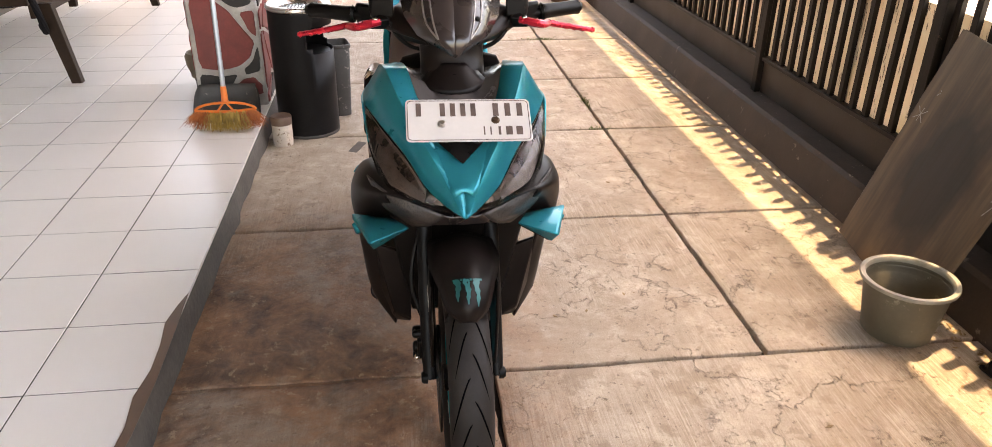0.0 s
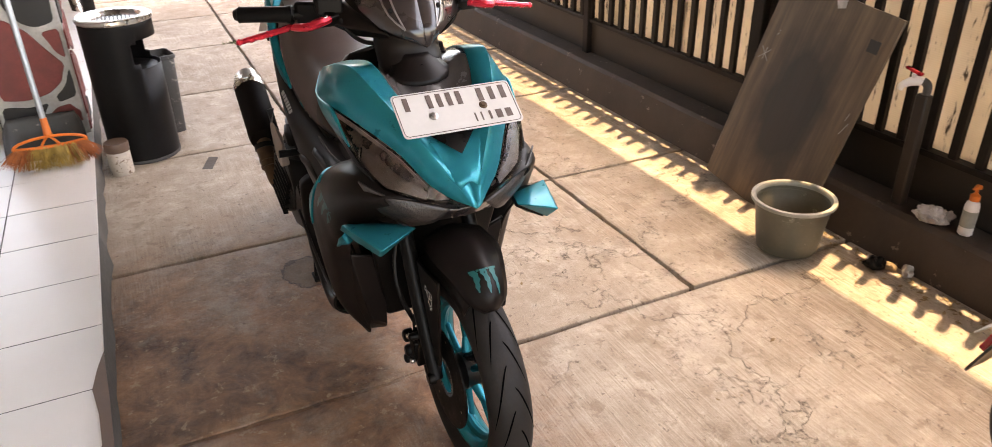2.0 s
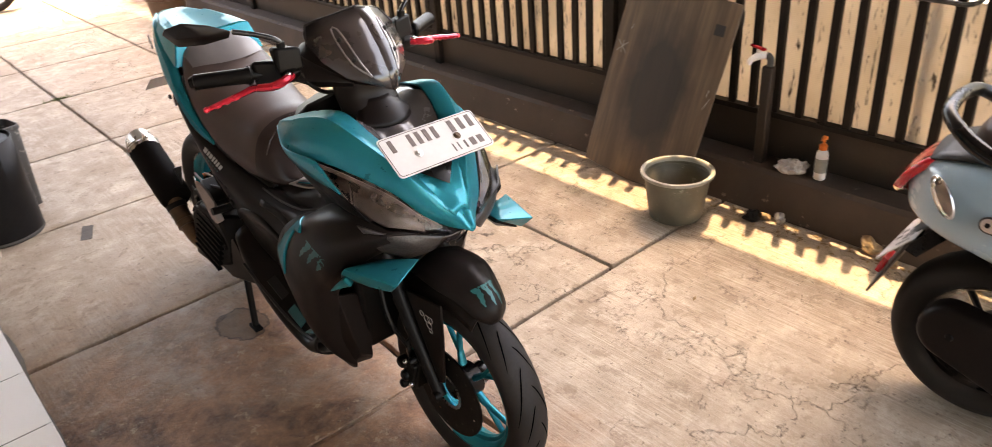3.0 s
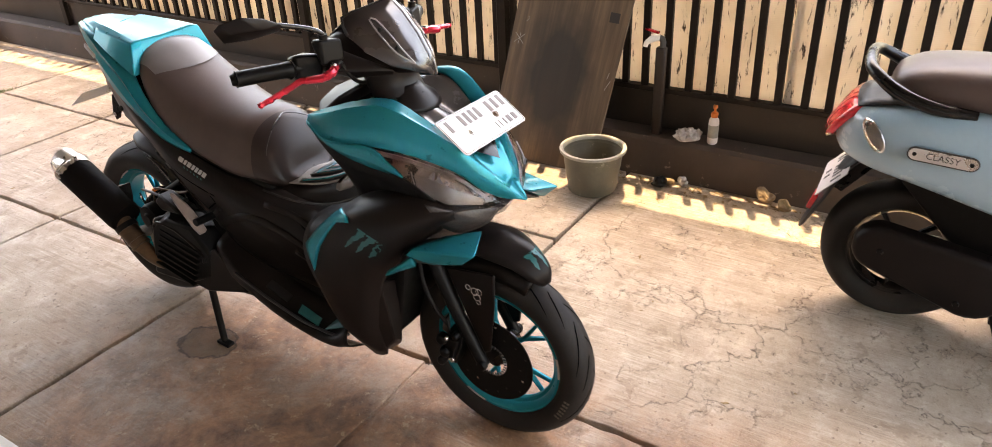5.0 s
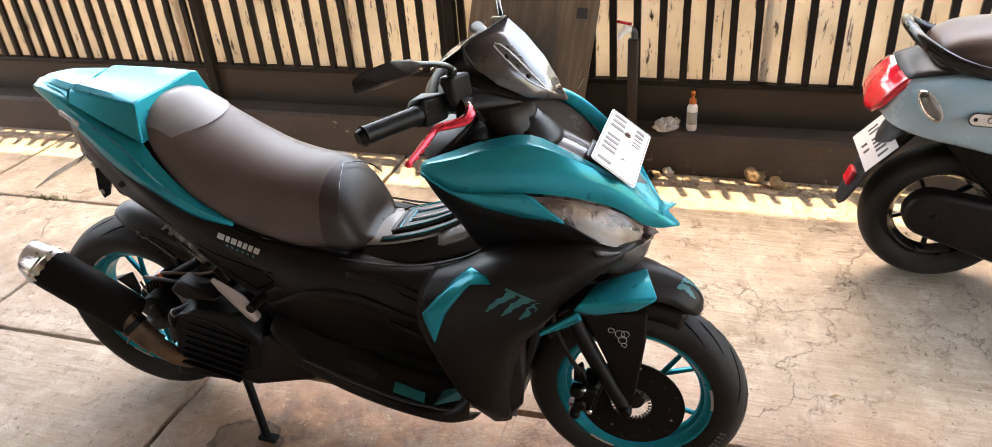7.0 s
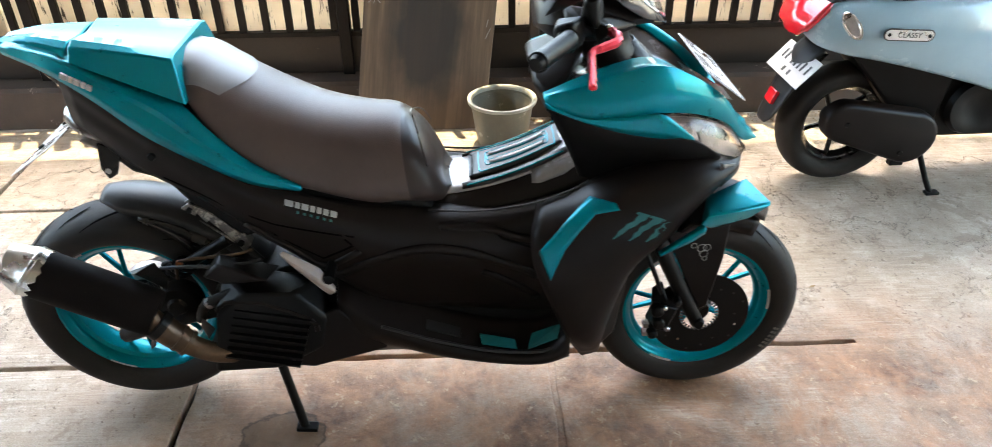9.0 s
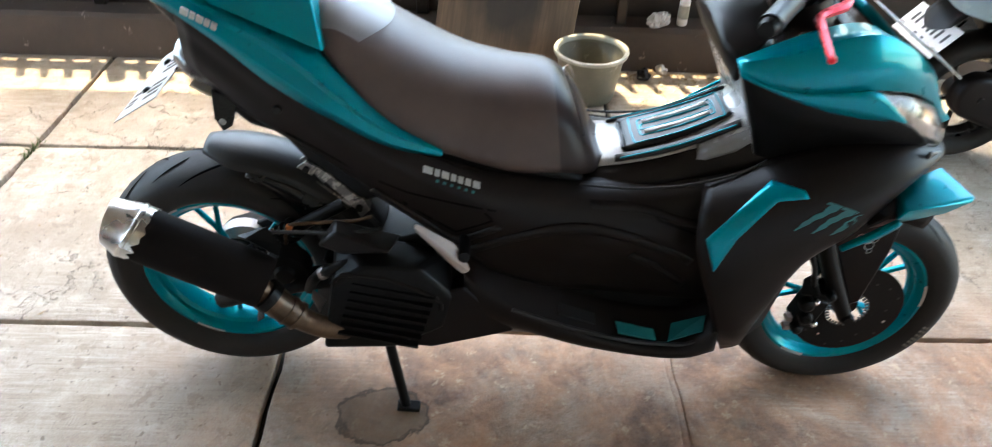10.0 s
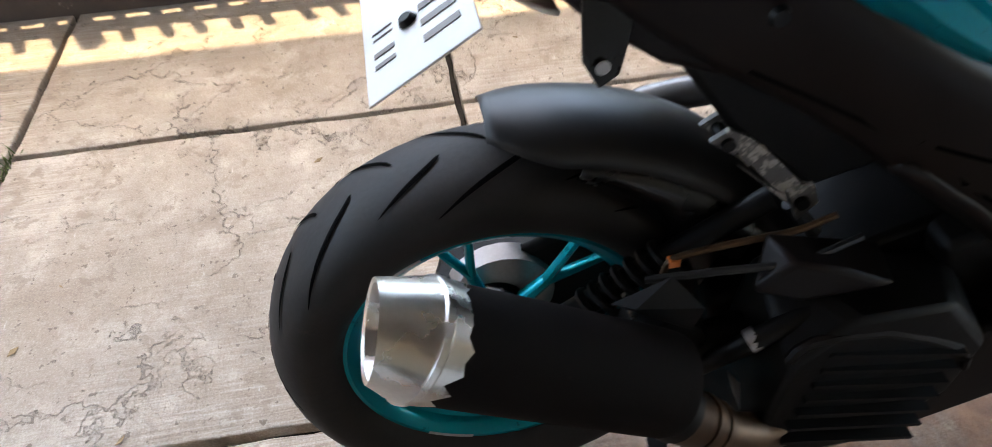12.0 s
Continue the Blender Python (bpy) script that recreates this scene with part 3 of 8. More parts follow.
def fence():
    f = thing("fence", pose(FENCE_X, 0, 0), "dark brown steel bar fence backed with old cream sheets", "fence", kind="structure")
    length, mid = 13.6, 1.5
    lower = box((0.0, mid, 0.253), (0.03, length, 0.17))
    part("panel", lower, PANEL, f, "dark brown sheet steel panel", bevel=0.003)
    part("rail", box((-0.006, mid, 0.345), (0.05, length, 0.022)), RAIL, f, bevel=0.003)
    part("panel", box((0.0, mid, 1.04), (0.03, length, 0.18)), PANEL, f, "dark brown sheet steel panel", bevel=0.003)
    bar = bmesh.new()
    box((0, 0, 0.87), (0.022, 0.030, 1.04), bm=bar)
    bmesh.ops.bevel(bar, geom=bar.edges[:], offset=0.002, segments=1, profile=0.5, affect="EDGES")
    first = part("bar", bar, RAIL, f)
    ys = [-4.2 + 0.0955 * k for k in range(130)]
    rng = random.Random(3)
    first.location = (-0.012, ys[0], 0)
    for y in ys[1:]:
        b = new("bar", first.data)
        b.parent = f
        b.matrix_basis = pose(-0.012, y + rng.uniform(-0.004, 0.004), 0, rng.uniform(-0.5, 0.5), 0, 0)
    post = bmesh.new()
    box((0, 0, 0.78), (0.045, 0.05, 1.23), bm=post)
    bmesh.ops.bevel(post, geom=post.edges[:], offset=0.004, segments=1, profile=0.5, affect="EDGES")
    p0 = part("post", post, RAIL, f)
    p0.location = (-0.022, 2.02, 0)
    for y in (-3.3, 0.72, 4.4, 6.6):
        p = new("post", p0.data)
        p.parent, p.location = f, (-0.022, y, 0)
    # sheets that overlap a little, each a touch out of true
    y = -5.2
    k = 0
    while y < 8.2:
        w = 0.92
        s = part("sheet", box((0, 0, 0), (0.005, w + 0.03, 0.56)), SHEET, f, "cream fibre sheet with black grime")
        s.matrix_basis = pose(0.006 + 0.006 * (k % 2), y + w / 2, 0.565 + rng.uniform(-0.008, 0.008), rng.uniform(-0.4, 0.4), 0, 0)
        y += w
        k += 1


def shelter():
    """Unseen roof and walls, added to close the place and hold back sky light."""
    z = 3.3
    # the south end is drawn out only to block light from there
    edge = [(2.155, -4.8), (2.155, 6.6)]
    pts = [(-3.4, -4.8, z), (edge[0][0], edge[0][1], z), (edge[1][0], edge[1][1], z), (-3.4, 6.6, z)]
    tagged(part("ceiling", slab_of(pts, (0, 0, 0.05)), ROOF), "unseen grey roof sheet over the carport, lengthened to block sky light", "ceiling", kind="structure")
    tagged(part("wall_west", box((-3.1, 1.5, 1.65), (0.15, 14.0, 3.3)), WALL), "unseen cream wall added on the house side to close the place", "wall", kind="structure")
    tagged(part("wall_north", box((-0.6, 9.2, 1.2), (5.2, 0.15, 2.4)), WALL), "unseen cream wall added at the far end to close the place", "wall", kind="structure")


ground()
joint_fill()
terrace()
kerb_wall()
fence()
shelter()


# ---- the teal and black scooter ----
K = 0.94          # size of the scooter's drawing
SMOKE = surface("pale_light_strip", (0.58, 0.50, 0.48), 0.22, vary=0.2, coarse=20, fine=150, bump=0.1, coat=0.6)


def tyre(radius, width, bead):
    """The tyre's outline in (radius, offset along the axle)."""
    h, w = radius - bead, width / 2
    right = [(bead - 0.004, 0.62 * w), (bead + 0.12 * h, 0.86 * w), (bead + 0.42 * h, w), (bead + 0.66 * h, 0.95 * w), (bead + 0.86 * h, 0.70 * w), (bead + 0.965 * h, 0.36 * w), (radius, 0)]
    line = [(r, z) for r, z in right] + [(r, -z) for r, z in right[-2::-1]]
    return [tuple(q) for q in smooth_rows(line, 3)]


def grooves(radius, width, bead, count, lead):
    """Swept tread cuts, as near-black strips on the rubber that stand for the shade in grooves."""
    bm = bmesh.new()
    prof = np.array(tyre(radius, width, bead))
    half = prof[: len(prof) // 2 + 1][::-1]      # crown to bead
    for side in (-1, 1):
        for k in range(count):
            a0 = 2 * math.pi * (k + (0.5 if side > 0 else 0)) / count
            long = 1.0 if k % 2 else 0.66
            rows = []
            for s in range(9):
                u = s / 8
                at = 0.6 + u * 8.2 * long
                i = min(int(at), len(half) - 2)
                r, z = half[i] + (half[i + 1] - half[i]) * (at - i)
                a = a0 + lead * (u ** 1.3) * long
                w = 0.0060 * math.sin(math.pi * min(0.97, 0.06 + u * 0.93)) ** 0.8 + 0.0004
                rows.append([((r + 0.0012) * math.cos(a + d / r), (r + 0.0012) * math.sin(a + d / r), side * (abs(z) * 1.012 + 0.0003)) for d in (-w, 0, w)])
            loft(rows, 1, 1, bm=bm)
    return bm


def wheel(name, parent, center, radius, width, bead, spokes, lead):
    w = new(name)
    w.parent = parent
    w.matrix_basis = Matrix.Translation(Vector(center) * K) @ ROLL_X
    t = part("tyre", lathe(tyre(radius, width, bead), 72, closed=True), RUBBER, w, "black rubber tyre with swept tread cuts", sharp=60, scale=K)
    part("tread", grooves(radius, width, bead, 17, lead), GROOVE, w, scale=K)
    v = width * 0.62 / 2
    ring = [(bead + 0.004, -v - 0.004), (bead + 0.006, -v + 0.004), (bead - 0.012, -v + 0.008), (bead - 0.03, -v + 0.022), (bead - 0.033, 0), (bead - 0.03, v - 0.022), (bead - 0.012, v - 0.008),
            (bead + 0.006, v - 0.004), (bead + 0.004, v + 0.004), (bead - 0.006, v + 0.004), (bead - 0.018, v - 0.006), (bead - 0.022, v - 0.016), (bead - 0.024, 0), (bead - 0.022, -v + 0.016), (bead - 0.018, -v + 0.006), (bead - 0.006, -v - 0.004)]
    part("rim", lathe(ring, 72, closed=True), TEAL, w, "glossy teal alloy rim", sharp=30, scale=K)
    for a0 in (0.25, 0.25 + math.pi * 2 / 3, 0.25 + math.pi * 4 / 3):
        for side in (-1, 1):
            loft([[((bead - q) * math.cos(a0 + a), (bead - q) * math.sin(a0 + a), side * (v + 0.0046 - (q - 0.001) * 0.1)) for q in (-0.001, 0.006)] for a in np.linspace(0, 0.34, 8)], 1, 1, bm=(mark := bmesh.new()))
            part("rim_stripe", mark, PALE_INK, w, "pale rim sticker", scale=K)
    hub = lathe([(0, -0.05), (0.03, -0.05), (0.034, -0.03), (0.045, -0.02), (0.045, 0.02), (0.034, 0.03), (0.03, 0.05), (0, 0.05)], 28)
    part("hub", hub, SATIN, w, "black wheel hub", scale=K)
    for k in range(spokes):
        a = 2 * math.pi * k / spokes + 0.3
        bm = bmesh.new()
        c0, far = Vector((0.04 * math.cos(a), 0.04 * math.sin(a), 0)), bead - 0.026
        fork = Vector((0.42 * bead * math.cos(a), 0.42 * bead * math.sin(a), 0.004))
        tube([c0, fork], [0.010, 0.0075], 8, 2, bm=bm)
        for d in (-0.17, 0.17):
            end = Vector((far * math.cos(a + d), far * math.sin(a + d), 0.008))
            tube([fork, end], [0.0065, 0.0055], 8, 2, bm=bm)
        bmesh.ops.scale(bm, vec=(1, 1, 1.35), verts=bm.verts)
        part("spoke", bm, TEAL, w, "teal forked spoke", scale=K)
    return w


def claw_mark(origin, along, up, size, out):
    """Three torn stripes."""
    bm = bmesh.new()
    o, a, u, n = Vector(origin), Vector(along).normalized(), Vector(up).normalized(), Vector(out)
    for k, (h, x) in enumerate(((1.0, -0.36), (0.92, 0.0), (0.80, 0.36))):
        rows = []
        for s in range(8):
            v = s / 7
            w = (0.095 * (1 - v) ** 0.6 + 0.018) * (1.25 if s % 2 else 0.80)
            c = x + 0.05 * math.sin(v * 7 + k) * (1 - v)
            rows.append([o + size * ((c + d) * a + (0.5 - h * v) * u) + n for d in (-w, w)])
        loft([[tuple(q) for q in r] for r in rows], 1, 1, bm=bm)
        loft([[tuple(o + size * ((x + dx) * a + y * u) + n) for dx in (-0.19, 0.15)] for y in (0.52, 0.44)], 1, 1, bm=bm)
    return bm


def bars_row(origin, along, up, lengths, height, gap, out, thick=0.16):
    """A run of plain bars in place of writing."""
    bm = bmesh.new()
    o, a, u, n = Vector(origin), Vector(along).normalized(), Vector(up).normalized(), Vector(out)
    x = 0.0
    for w in lengths:
        if w > 0:
            pts = [o + a * x - u * height / 2, o + a * (x + w) - u * height / 2, o + a * (x + w) + u * height / 2, o + a * x + u * height / 2]
            slab_of(pts, n, bm)
        x += abs(w) + gap
    return bm


def loops(origin):
    """A few small outline rings, for a sticker."""
    bm = bmesh.new()
    for dy, dz, r in ((0.02, 0.014, 0.007), (0.0, 0.006, 0.011), (-0.012, 0.008, 0.009), (-0.006, -0.010, 0.010), (-0.010, -0.024, 0.006)):
        tube([(origin[0], origin[1] + dy + r * math.cos(a), origin[2] + dz + r * math.sin(a)) for a in np.linspace(0, 6.283, 13)], 0.0009, 4, 1, bm=bm)
    return bm


def both(f):
    for side in (1, -1):
        f(side)


def scooter():
    bike = thing("motor_scooter", pose(0.008, 0, 0), "sporty teal and matt black motor scooter parked on its centre stand", "scooter")

    def p(name, bm, material, label="", parent=bike, **kw):
        return part(name, bm, material, parent, label, scale=K, **kw)

    front, rear = (0.0, -0.362, 0.27), (0.017, 1.066, 0.318)
    fw = wheel("front_wheel", bike, front, 0.270, 0.098, 0.192, 5, 0.55)
    rw = wheel("rear_wheel", bike, rear, 0.285, 0.150, 0.199, 5, -0.42)
    fw["label"], rw["label"] = "front wheel with teal rim and narrow tyre", "rear wheel with teal rim and wide tyre"

    # pale bars in place of the writing on the front tyre
    for k, a in enumerate((-1.28, -1.22, -1.16, -1.10, -1.05, -0.99)):
        mark = loft([[(r * math.cos(b), r * math.sin(b), -0.0497 + 0.18 * max(0.0, r - 0.233)) for r in (0.222, 0.238)] for b in (a, a + 0.016, a + 0.032)], 1, 1)
        part("tyre_bar", mark, MORTAR, fw, "pale bar in place of a letter", scale=K)

    # brake disc and caliper on the right of the front wheel
    def at_x(x, c):
        return Matrix.Translation((x, c[1], c[2])) @ ROLL_X
    disc = p("brake_disc", lathe([(0.05, -0.002), (0.128, -0.002), (0.128, 0.002), (0.05, 0.002)], 48, at_x(-0.062, front), closed=True), IRON, "dark brake disc with drilled holes")
    for k in range(18):
        a, r = 2 * math.pi * k / 18, (0.092, 0.104, 0.115)[k % 3]
        hole = lathe([(0, 0), (0.0036, 0)], 8, Matrix.Translation((-0.0648, front[1] + r * math.cos(a), front[2] + r * math.sin(a))) @ ROLL_X)
        part("disc_hole", hole, GREY if k % 5 else STEEL, disc, scale=K)
    ring = bmesh.new()
    for k in range(30):
        a = 2 * math.pi * k / 30
        box((-0.064, front[1] + 0.046 * math.cos(a), front[2] + 0.046 * math.sin(a)), (0.003, 0.010, 0.004), Matrix.Rotation(a, 4, "X"), ring)
    part("sensor_ring", ring, BIN_GREY, disc, "toothed steel sensor ring", scale=K)
    cal = bmesh.new()
    box((-0.075, -0.262, 0.30), (0.05, 0.05, 0.10), Matrix.Rotation(0.3, 4, "X"), cal)
    box((-0.085, -0.262, 0.30), (0.05, 0.034, 0.07), Matrix.Rotation(0.3, 4, "X"), cal)
    hull([(-0.078, -0.225, 0.375), (-0.098, -0.245, 0.385), (-0.105, -0.268, 0.34), (-0.088, -0.225, 0.335), (-0.08, -0.25, 0.40)], cal)
    for cy, cz, cr in ((-0.238, 0.325, 0.017), (-0.245, 0.285, 0.016), (-0.232, 0.252, 0.013), (-0.285, 0.352, 0.010)):
        lathe([(0, 0.024), (cr * 0.7, 0.024), (cr, 0.018), (cr, 0.0)], 14, Matrix.Translation((-0.098, cy, cz)) @ ROLL_X.inverted(), cal)
    c = p("brake_caliper", cal, IRON, "black brake caliper", bevel=0.006)
    part("caliper_bolt", ball((-0.112, -0.255, 0.335), (0.008, 0.008, 0.008)), STEEL, c, scale=K)
    part("caliper_bolt", ball((-0.112, -0.268, 0.268), (0.008, 0.008, 0.008)), STEEL, c, scale=K)
    for z in (0.235, 0.262):
        part("pad_end", box((-0.083, -0.222, z), (0.02, 0.018, 0.012)), ROSE, c, scale=K)
    p("brake_hose", tube([(-0.09, -0.25, 0.36), (-0.115, -0.22, 0.44), (-0.11, -0.19, 0.52), (-0.08, -0.17, 0.62)], 0.006, 8), IRON)

    # fork legs, guards, fender
    def fork(s):
        leg = p("fork_leg", tube([(s * 0.082, -0.352, 0.262), (s * 0.082, -0.262, 0.44), (s * 0.082, -0.17, 0.66)], [0.017, 0.020, 0.018], 14), IRON, "black telescopic fork leg")
        part("axle_nut", lathe([(0, 0.016), (0.012, 0.016), (0.016, 0.010), (0.016, 0), (0, 0)], 12, Matrix.Translation((s * 0.088, -0.352, 0.268)) @ (ROLL_X if s > 0 else ROLL_X.inverted())), IRON, leg, scale=K)
        g = p("fork_guard", slab_of([(s * 0.068, -0.245, 0.535), (s * 0.072, -0.395, 0.555), (s * 0.074, -0.392, 0.46), (s * 0.072, -0.372, 0.31), (s * 0.072, -0.352, 0.30), (s * 0.07, -0.30, 0.41)], (s * 0.008, 0, 0)), MATT, "matt black fork guard", bevel=0.004)
        if s < 0:
            part("sticker", loops((-0.0812, -0.335, 0.485)), PALE_INK, g, "small pale outline sticker", scale=K)
    both(fork)

    def arc(c, r, w, a0, a1, n, crown=0.02, taper=(1, 1)):
        rows = []
        for k in range(n + 1):
            u = k / n
            a = radians(a0 + (a1 - a0) * u)
            ww = w * (taper[0] + (taper[1] - taper[0]) * u)
            row = []
            for v in (-1, -0.92, -0.6, 0, 0.6, 0.92, 1):
                rr = r + crown * (1 - v * v) - (0.030 if abs(v) == 1 else 0.0)
                row.append((ww * v, c[1] - rr * math.cos(a), c[2] + rr * math.sin(a)))
            rows.append(row)
        return rows
    fender = p("front_fender", loft(arc(front, 0.282, 0.060, 66, 140, 12, 0.018, (0.8, 1.0)), 2, 2), MATT, "matt black front fender with teal claw mark", solid=0.004)
    beak = [[(-0.016, -0.500, 0.522), (0, -0.510, 0.530), (0.016, -0.500, 0.522)], [(-0.044, -0.484, 0.543), (0, -0.505, 0.566), (0.044, -0.484, 0.543)],
            [(-0.062, -0.438, 0.577), (0, -0.462, 0.608), (0.062, -0.438, 0.577)], [(-0.080, -0.37, 0.600), (0, -0.380, 0.632), (0.080, -0.37, 0.600)], [(-0.075, -0.28, 0.605), (0, -0.28, 0.628), (0.075, -0.28, 0.605)]]
    nose_part = part("fender_beak", loft(beak, 4, 4), MATT, fender, "pointed matt black fender nose", solid=0.004, scale=K)
    part("claw_mark", drape(claw_mark((0.0, -0.500, 0.600), (-1, 0, 0), (0, 0.62, 0.78), 0.060, (0, 0, 0)), nose_part, 1, 0.004, K, (0, 0.78, -0.62)), DECAL, fender, "teal three-stroke claw mark", scale=K)

    # teal nose
    def nose(s):
        rows = [[(0.150, 0.065, 0.932), (0.165, 0.066, 0.930), (0.176, 0.064, 0.918)],
                [(0.138, 0.0, 0.955), (0.172, -0.01, 0.952), (0.205, -0.01, 0.900)],
                [(0.122, -0.07, 0.975), (0.168, -0.08, 0.974), (0.212, -0.085, 0.902)],
                [(0.108, -0.155, 0.985), (0.155, -0.165, 0.985), (0.205, -0.16, 0.907)],
                [(0.088, -0.235, 0.940), (0.128, -0.25, 0.945), (0.172, -0.245, 0.888)],
                [(0.050, -0.30, 0.885), (0.088, -0.325, 0.885), (0.118, -0.325, 0.842)],
                [(0.018, -0.345, 0.835), (0.048, -0.375, 0.822), (0.080, -0.374, 0.790)],
                [(0.0, -0.408, 0.786), (0.022, -0.412, 0.776), (0.040, -0.406, 0.758)],
                [(0.0, -0.447, 0.744), (0.005, -0.446, 0.746), (0.009, -0.443, 0.748)]]
        shell = p("nose_panel", loft(rows, 4, 1, s), TEAL, "glossy teal nose panel", solid=0.004, sharp=16)
        strip = [[(0.174, 0.064, 0.922), (0.177, 0.062, 0.912)], [(0.206, -0.01, 0.902), (0.205, -0.01, 0.893)], [(0.214, -0.085, 0.904), (0.211, -0.075, 0.873)],
                 [(0.211, -0.16, 0.908), (0.208, -0.145, 0.857)], [(0.206, -0.20, 0.882), (0.203, -0.195, 0.850)], [(0.199, -0.238, 0.848), (0.199, -0.24, 0.844)]]
        part("side_flash", loft(strip, 4, 3, s), TEAL, shell, "teal pointed side flash", solid=0.005, scale=K)
    both(nose)
    chin = [[(-0.020, -0.413, 0.776), (0, -0.411, 0.790), (0.020, -0.413, 0.776)], [(-0.05, -0.378, 0.814), (0, -0.372, 0.822), (0.05, -0.378, 0.814)], [(-0.085, -0.328, 0.88), (0, -0.318, 0.86), (0.085, -0.328, 0.88)]]
    p("nose_centre", loft(chin, 3, 3), TEAL, "teal nose centre", solid=0.004)

    # head lamps
    def lamp(s):
        up = [(0.203, -0.162, 0.905), (0.170, -0.245, 0.884), (0.117, -0.327, 0.838), (0.078, -0.375, 0.786), (0.036, -0.398, 0.752)]
        dn = [(0.200, -0.20, 0.862), (0.190, -0.275, 0.812), (0.150, -0.345, 0.768), (0.088, -0.385, 0.748), (0.020, -0.402, 0.738)]
        def mid(a, b, o):
            return ((a[0] + b[0]) / 2 + o, (a[1] + b[1]) / 2 - o, (a[2] + b[2]) / 2)
        back = p("headlamp", loft([[(a[0] - 0.012, a[1] + 0.02, a[2]), mid(a, b, -0.022), (b[0] - 0.012, b[1] + 0.02, b[2])] for a, b in zip(up, dn)], 5, 3, s), LAMP, "clear headlamp with silvery housing")
        part("lens", loft([[a, mid(a, b, 0.008), b] for a, b in zip(up, dn)], 5, 3, s), LENS, back, "clear plastic lens", solid=0.002, scale=K)
        refl = bmesh.new()
        loft([[mid(a, b, -0.004), (b[0] - 0.004, b[1] + 0.008, b[2] + 0.004)] for a, b in list(zip(up, dn))[1:4]], 5, 3, s, bm=refl)
        part("reflector", refl, ALLOY, back, "silver reflector", scale=K)
        fins = bmesh.new()
        for k in range(9):
            u = k / 8
            a = Vector(dn[1]).lerp(Vector(dn[3]), u)
            b = Vector(up[1]).lerp(Vector(up[3]), u)
            q = a.lerp(b, 0.12) * 1.0
            r = a.lerp(b, 0.55)
            tube([(s * q[0], q[1] + 0.008, q[2]), (s * r[0], r[1] + 0.010, r[2])], 0.0018, 6, 1, bm=fins)
        part("lamp_rib", fins, ALLOY, back, scale=K)
        stripe = loft([[(a[0] + 0.002, a[1] - 0.004, a[2] - 0.004), (a[0] + 0.002, a[1] - 0.004, a[2] - 0.016)] for a in up[:4]], 5, 1, s)
        part("light_guide", stripe, SMOKE, back, "smoky running light strip", scale=K)
    both(lamp)

    # dark panel between the nose halves, lock, column
    dash = [[(-0.148, 0.06, 0.925), (-0.07, 0.05, 0.93), (0, 0.04, 0.935), (0.07, 0.05, 0.93), (0.148, 0.06, 0.925)],
            [(-0.125, -0.06, 0.967), (-0.06, -0.06, 0.95), (0, -0.06, 0.955), (0.06, -0.06, 0.95), (0.125, -0.06, 0.967)],
            [(-0.110, -0.155, 0.978), (-0.05, -0.155, 0.94), (0, -0.155, 0.945), (0.05, -0.155, 0.94), (0.110, -0.155, 0.978)],
            [(-0.088, -0.235, 0.934), (-0.045, -0.235, 0.905), (0, -0.24, 0.912), (0.045, -0.235, 0.905), (0.088, -0.235, 0.934)],
            [(-0.050, -0.30, 0.880), (-0.025, -0.30, 0.865), (0, -0.305, 0.868), (0.025, -0.30, 0.865), (0.050, -0.30, 0.880)]]
    p("dash_back", hull([(s * x, y, z) for s in (-1, 1) for x, y, z in ((0.146, 0.055, 0.920), (0.105, 0.088, 0.945), (0.120, 0.0, 0.972), (0.055, -0.03, 0.995), (0.130, 0.05, 0.87), (0.05, 0.085, 0.965))]), MATT, "matt black hump behind the dash", bevel=0.01)
    p("dash_panel", loft(dash, 4, 4), DASH, "brown-grey satin panel between the teal nose halves", solid=0.004)
    col = p("steering_column_cover", loft([[(0.075 * math.cos(a), -0.07 + 0.075 * math.sin(a) * 0.8 - (0.02 if z < 0.97 else 0), z) for a in np.linspace(0, 2 * math.pi, 13)[:-1]] for z in (0.93, 0.965, 1.0, 1.035)], 3, 2, closed=True), MATT, "matt black column cover")
    part("lock", lathe([(0, 0.008), (0.010, 0.008), (0.013, 0.004), (0.013, -0.03)], 20, Matrix.Translation((0.0, -0.158, 0.960)) @ Matrix.Rotation(radians(72), 4, "X")), GROOVE, col, "round ignition lock", scale=K)
    vis = [[(-0.045, -0.10, 0.985), (-0.02, -0.135, 0.99), (0.02, -0.135, 0.99), (0.045, -0.10, 0.985)], [(-0.06, -0.13, 0.965), (-0.025, -0.165, 0.963), (0.025, -0.165, 0.963), (0.06, -0.13, 0.965)], [(-0.085, -0.15, 0.945), (-0.03, -0.19, 0.935), (0.03, -0.19, 0.935), (0.085, -0.15, 0.945)]]
    part("lock_surround", loft(vis, 3, 3), MATT, col, solid=0.003, scale=K)

    # number plate
    plate_m = Matrix.Translation((0.018, -0.320, 0.916)) @ Matrix.Rotation(radians(1.2), 4, "Y") @ Matrix.Rotation(radians(36), 4, "X")
    bm = bmesh.new()
    box((0, 0, 0), (0.268, 0.108, 0.0022), bm=bm)
    bmesh.ops.bevel(bm, geom=[e for e in bm.edges if abs(e.verts[0].co.z - e.verts[1].co.z) > 0.001], offset=0.010, segments=4, profile=0.5, affect="EDGES")
    bmesh.ops.transform(bm, matrix=plate_m, verts=bm.verts)
    plate = p("number_plate", bm, PLATE, "white number plate with dark bars and two bolts", bevel=0.0008)

    def on_plate(bm):
        bmesh.ops.transform(bm, matrix=plate_m, verts=bm.verts)
        return bm
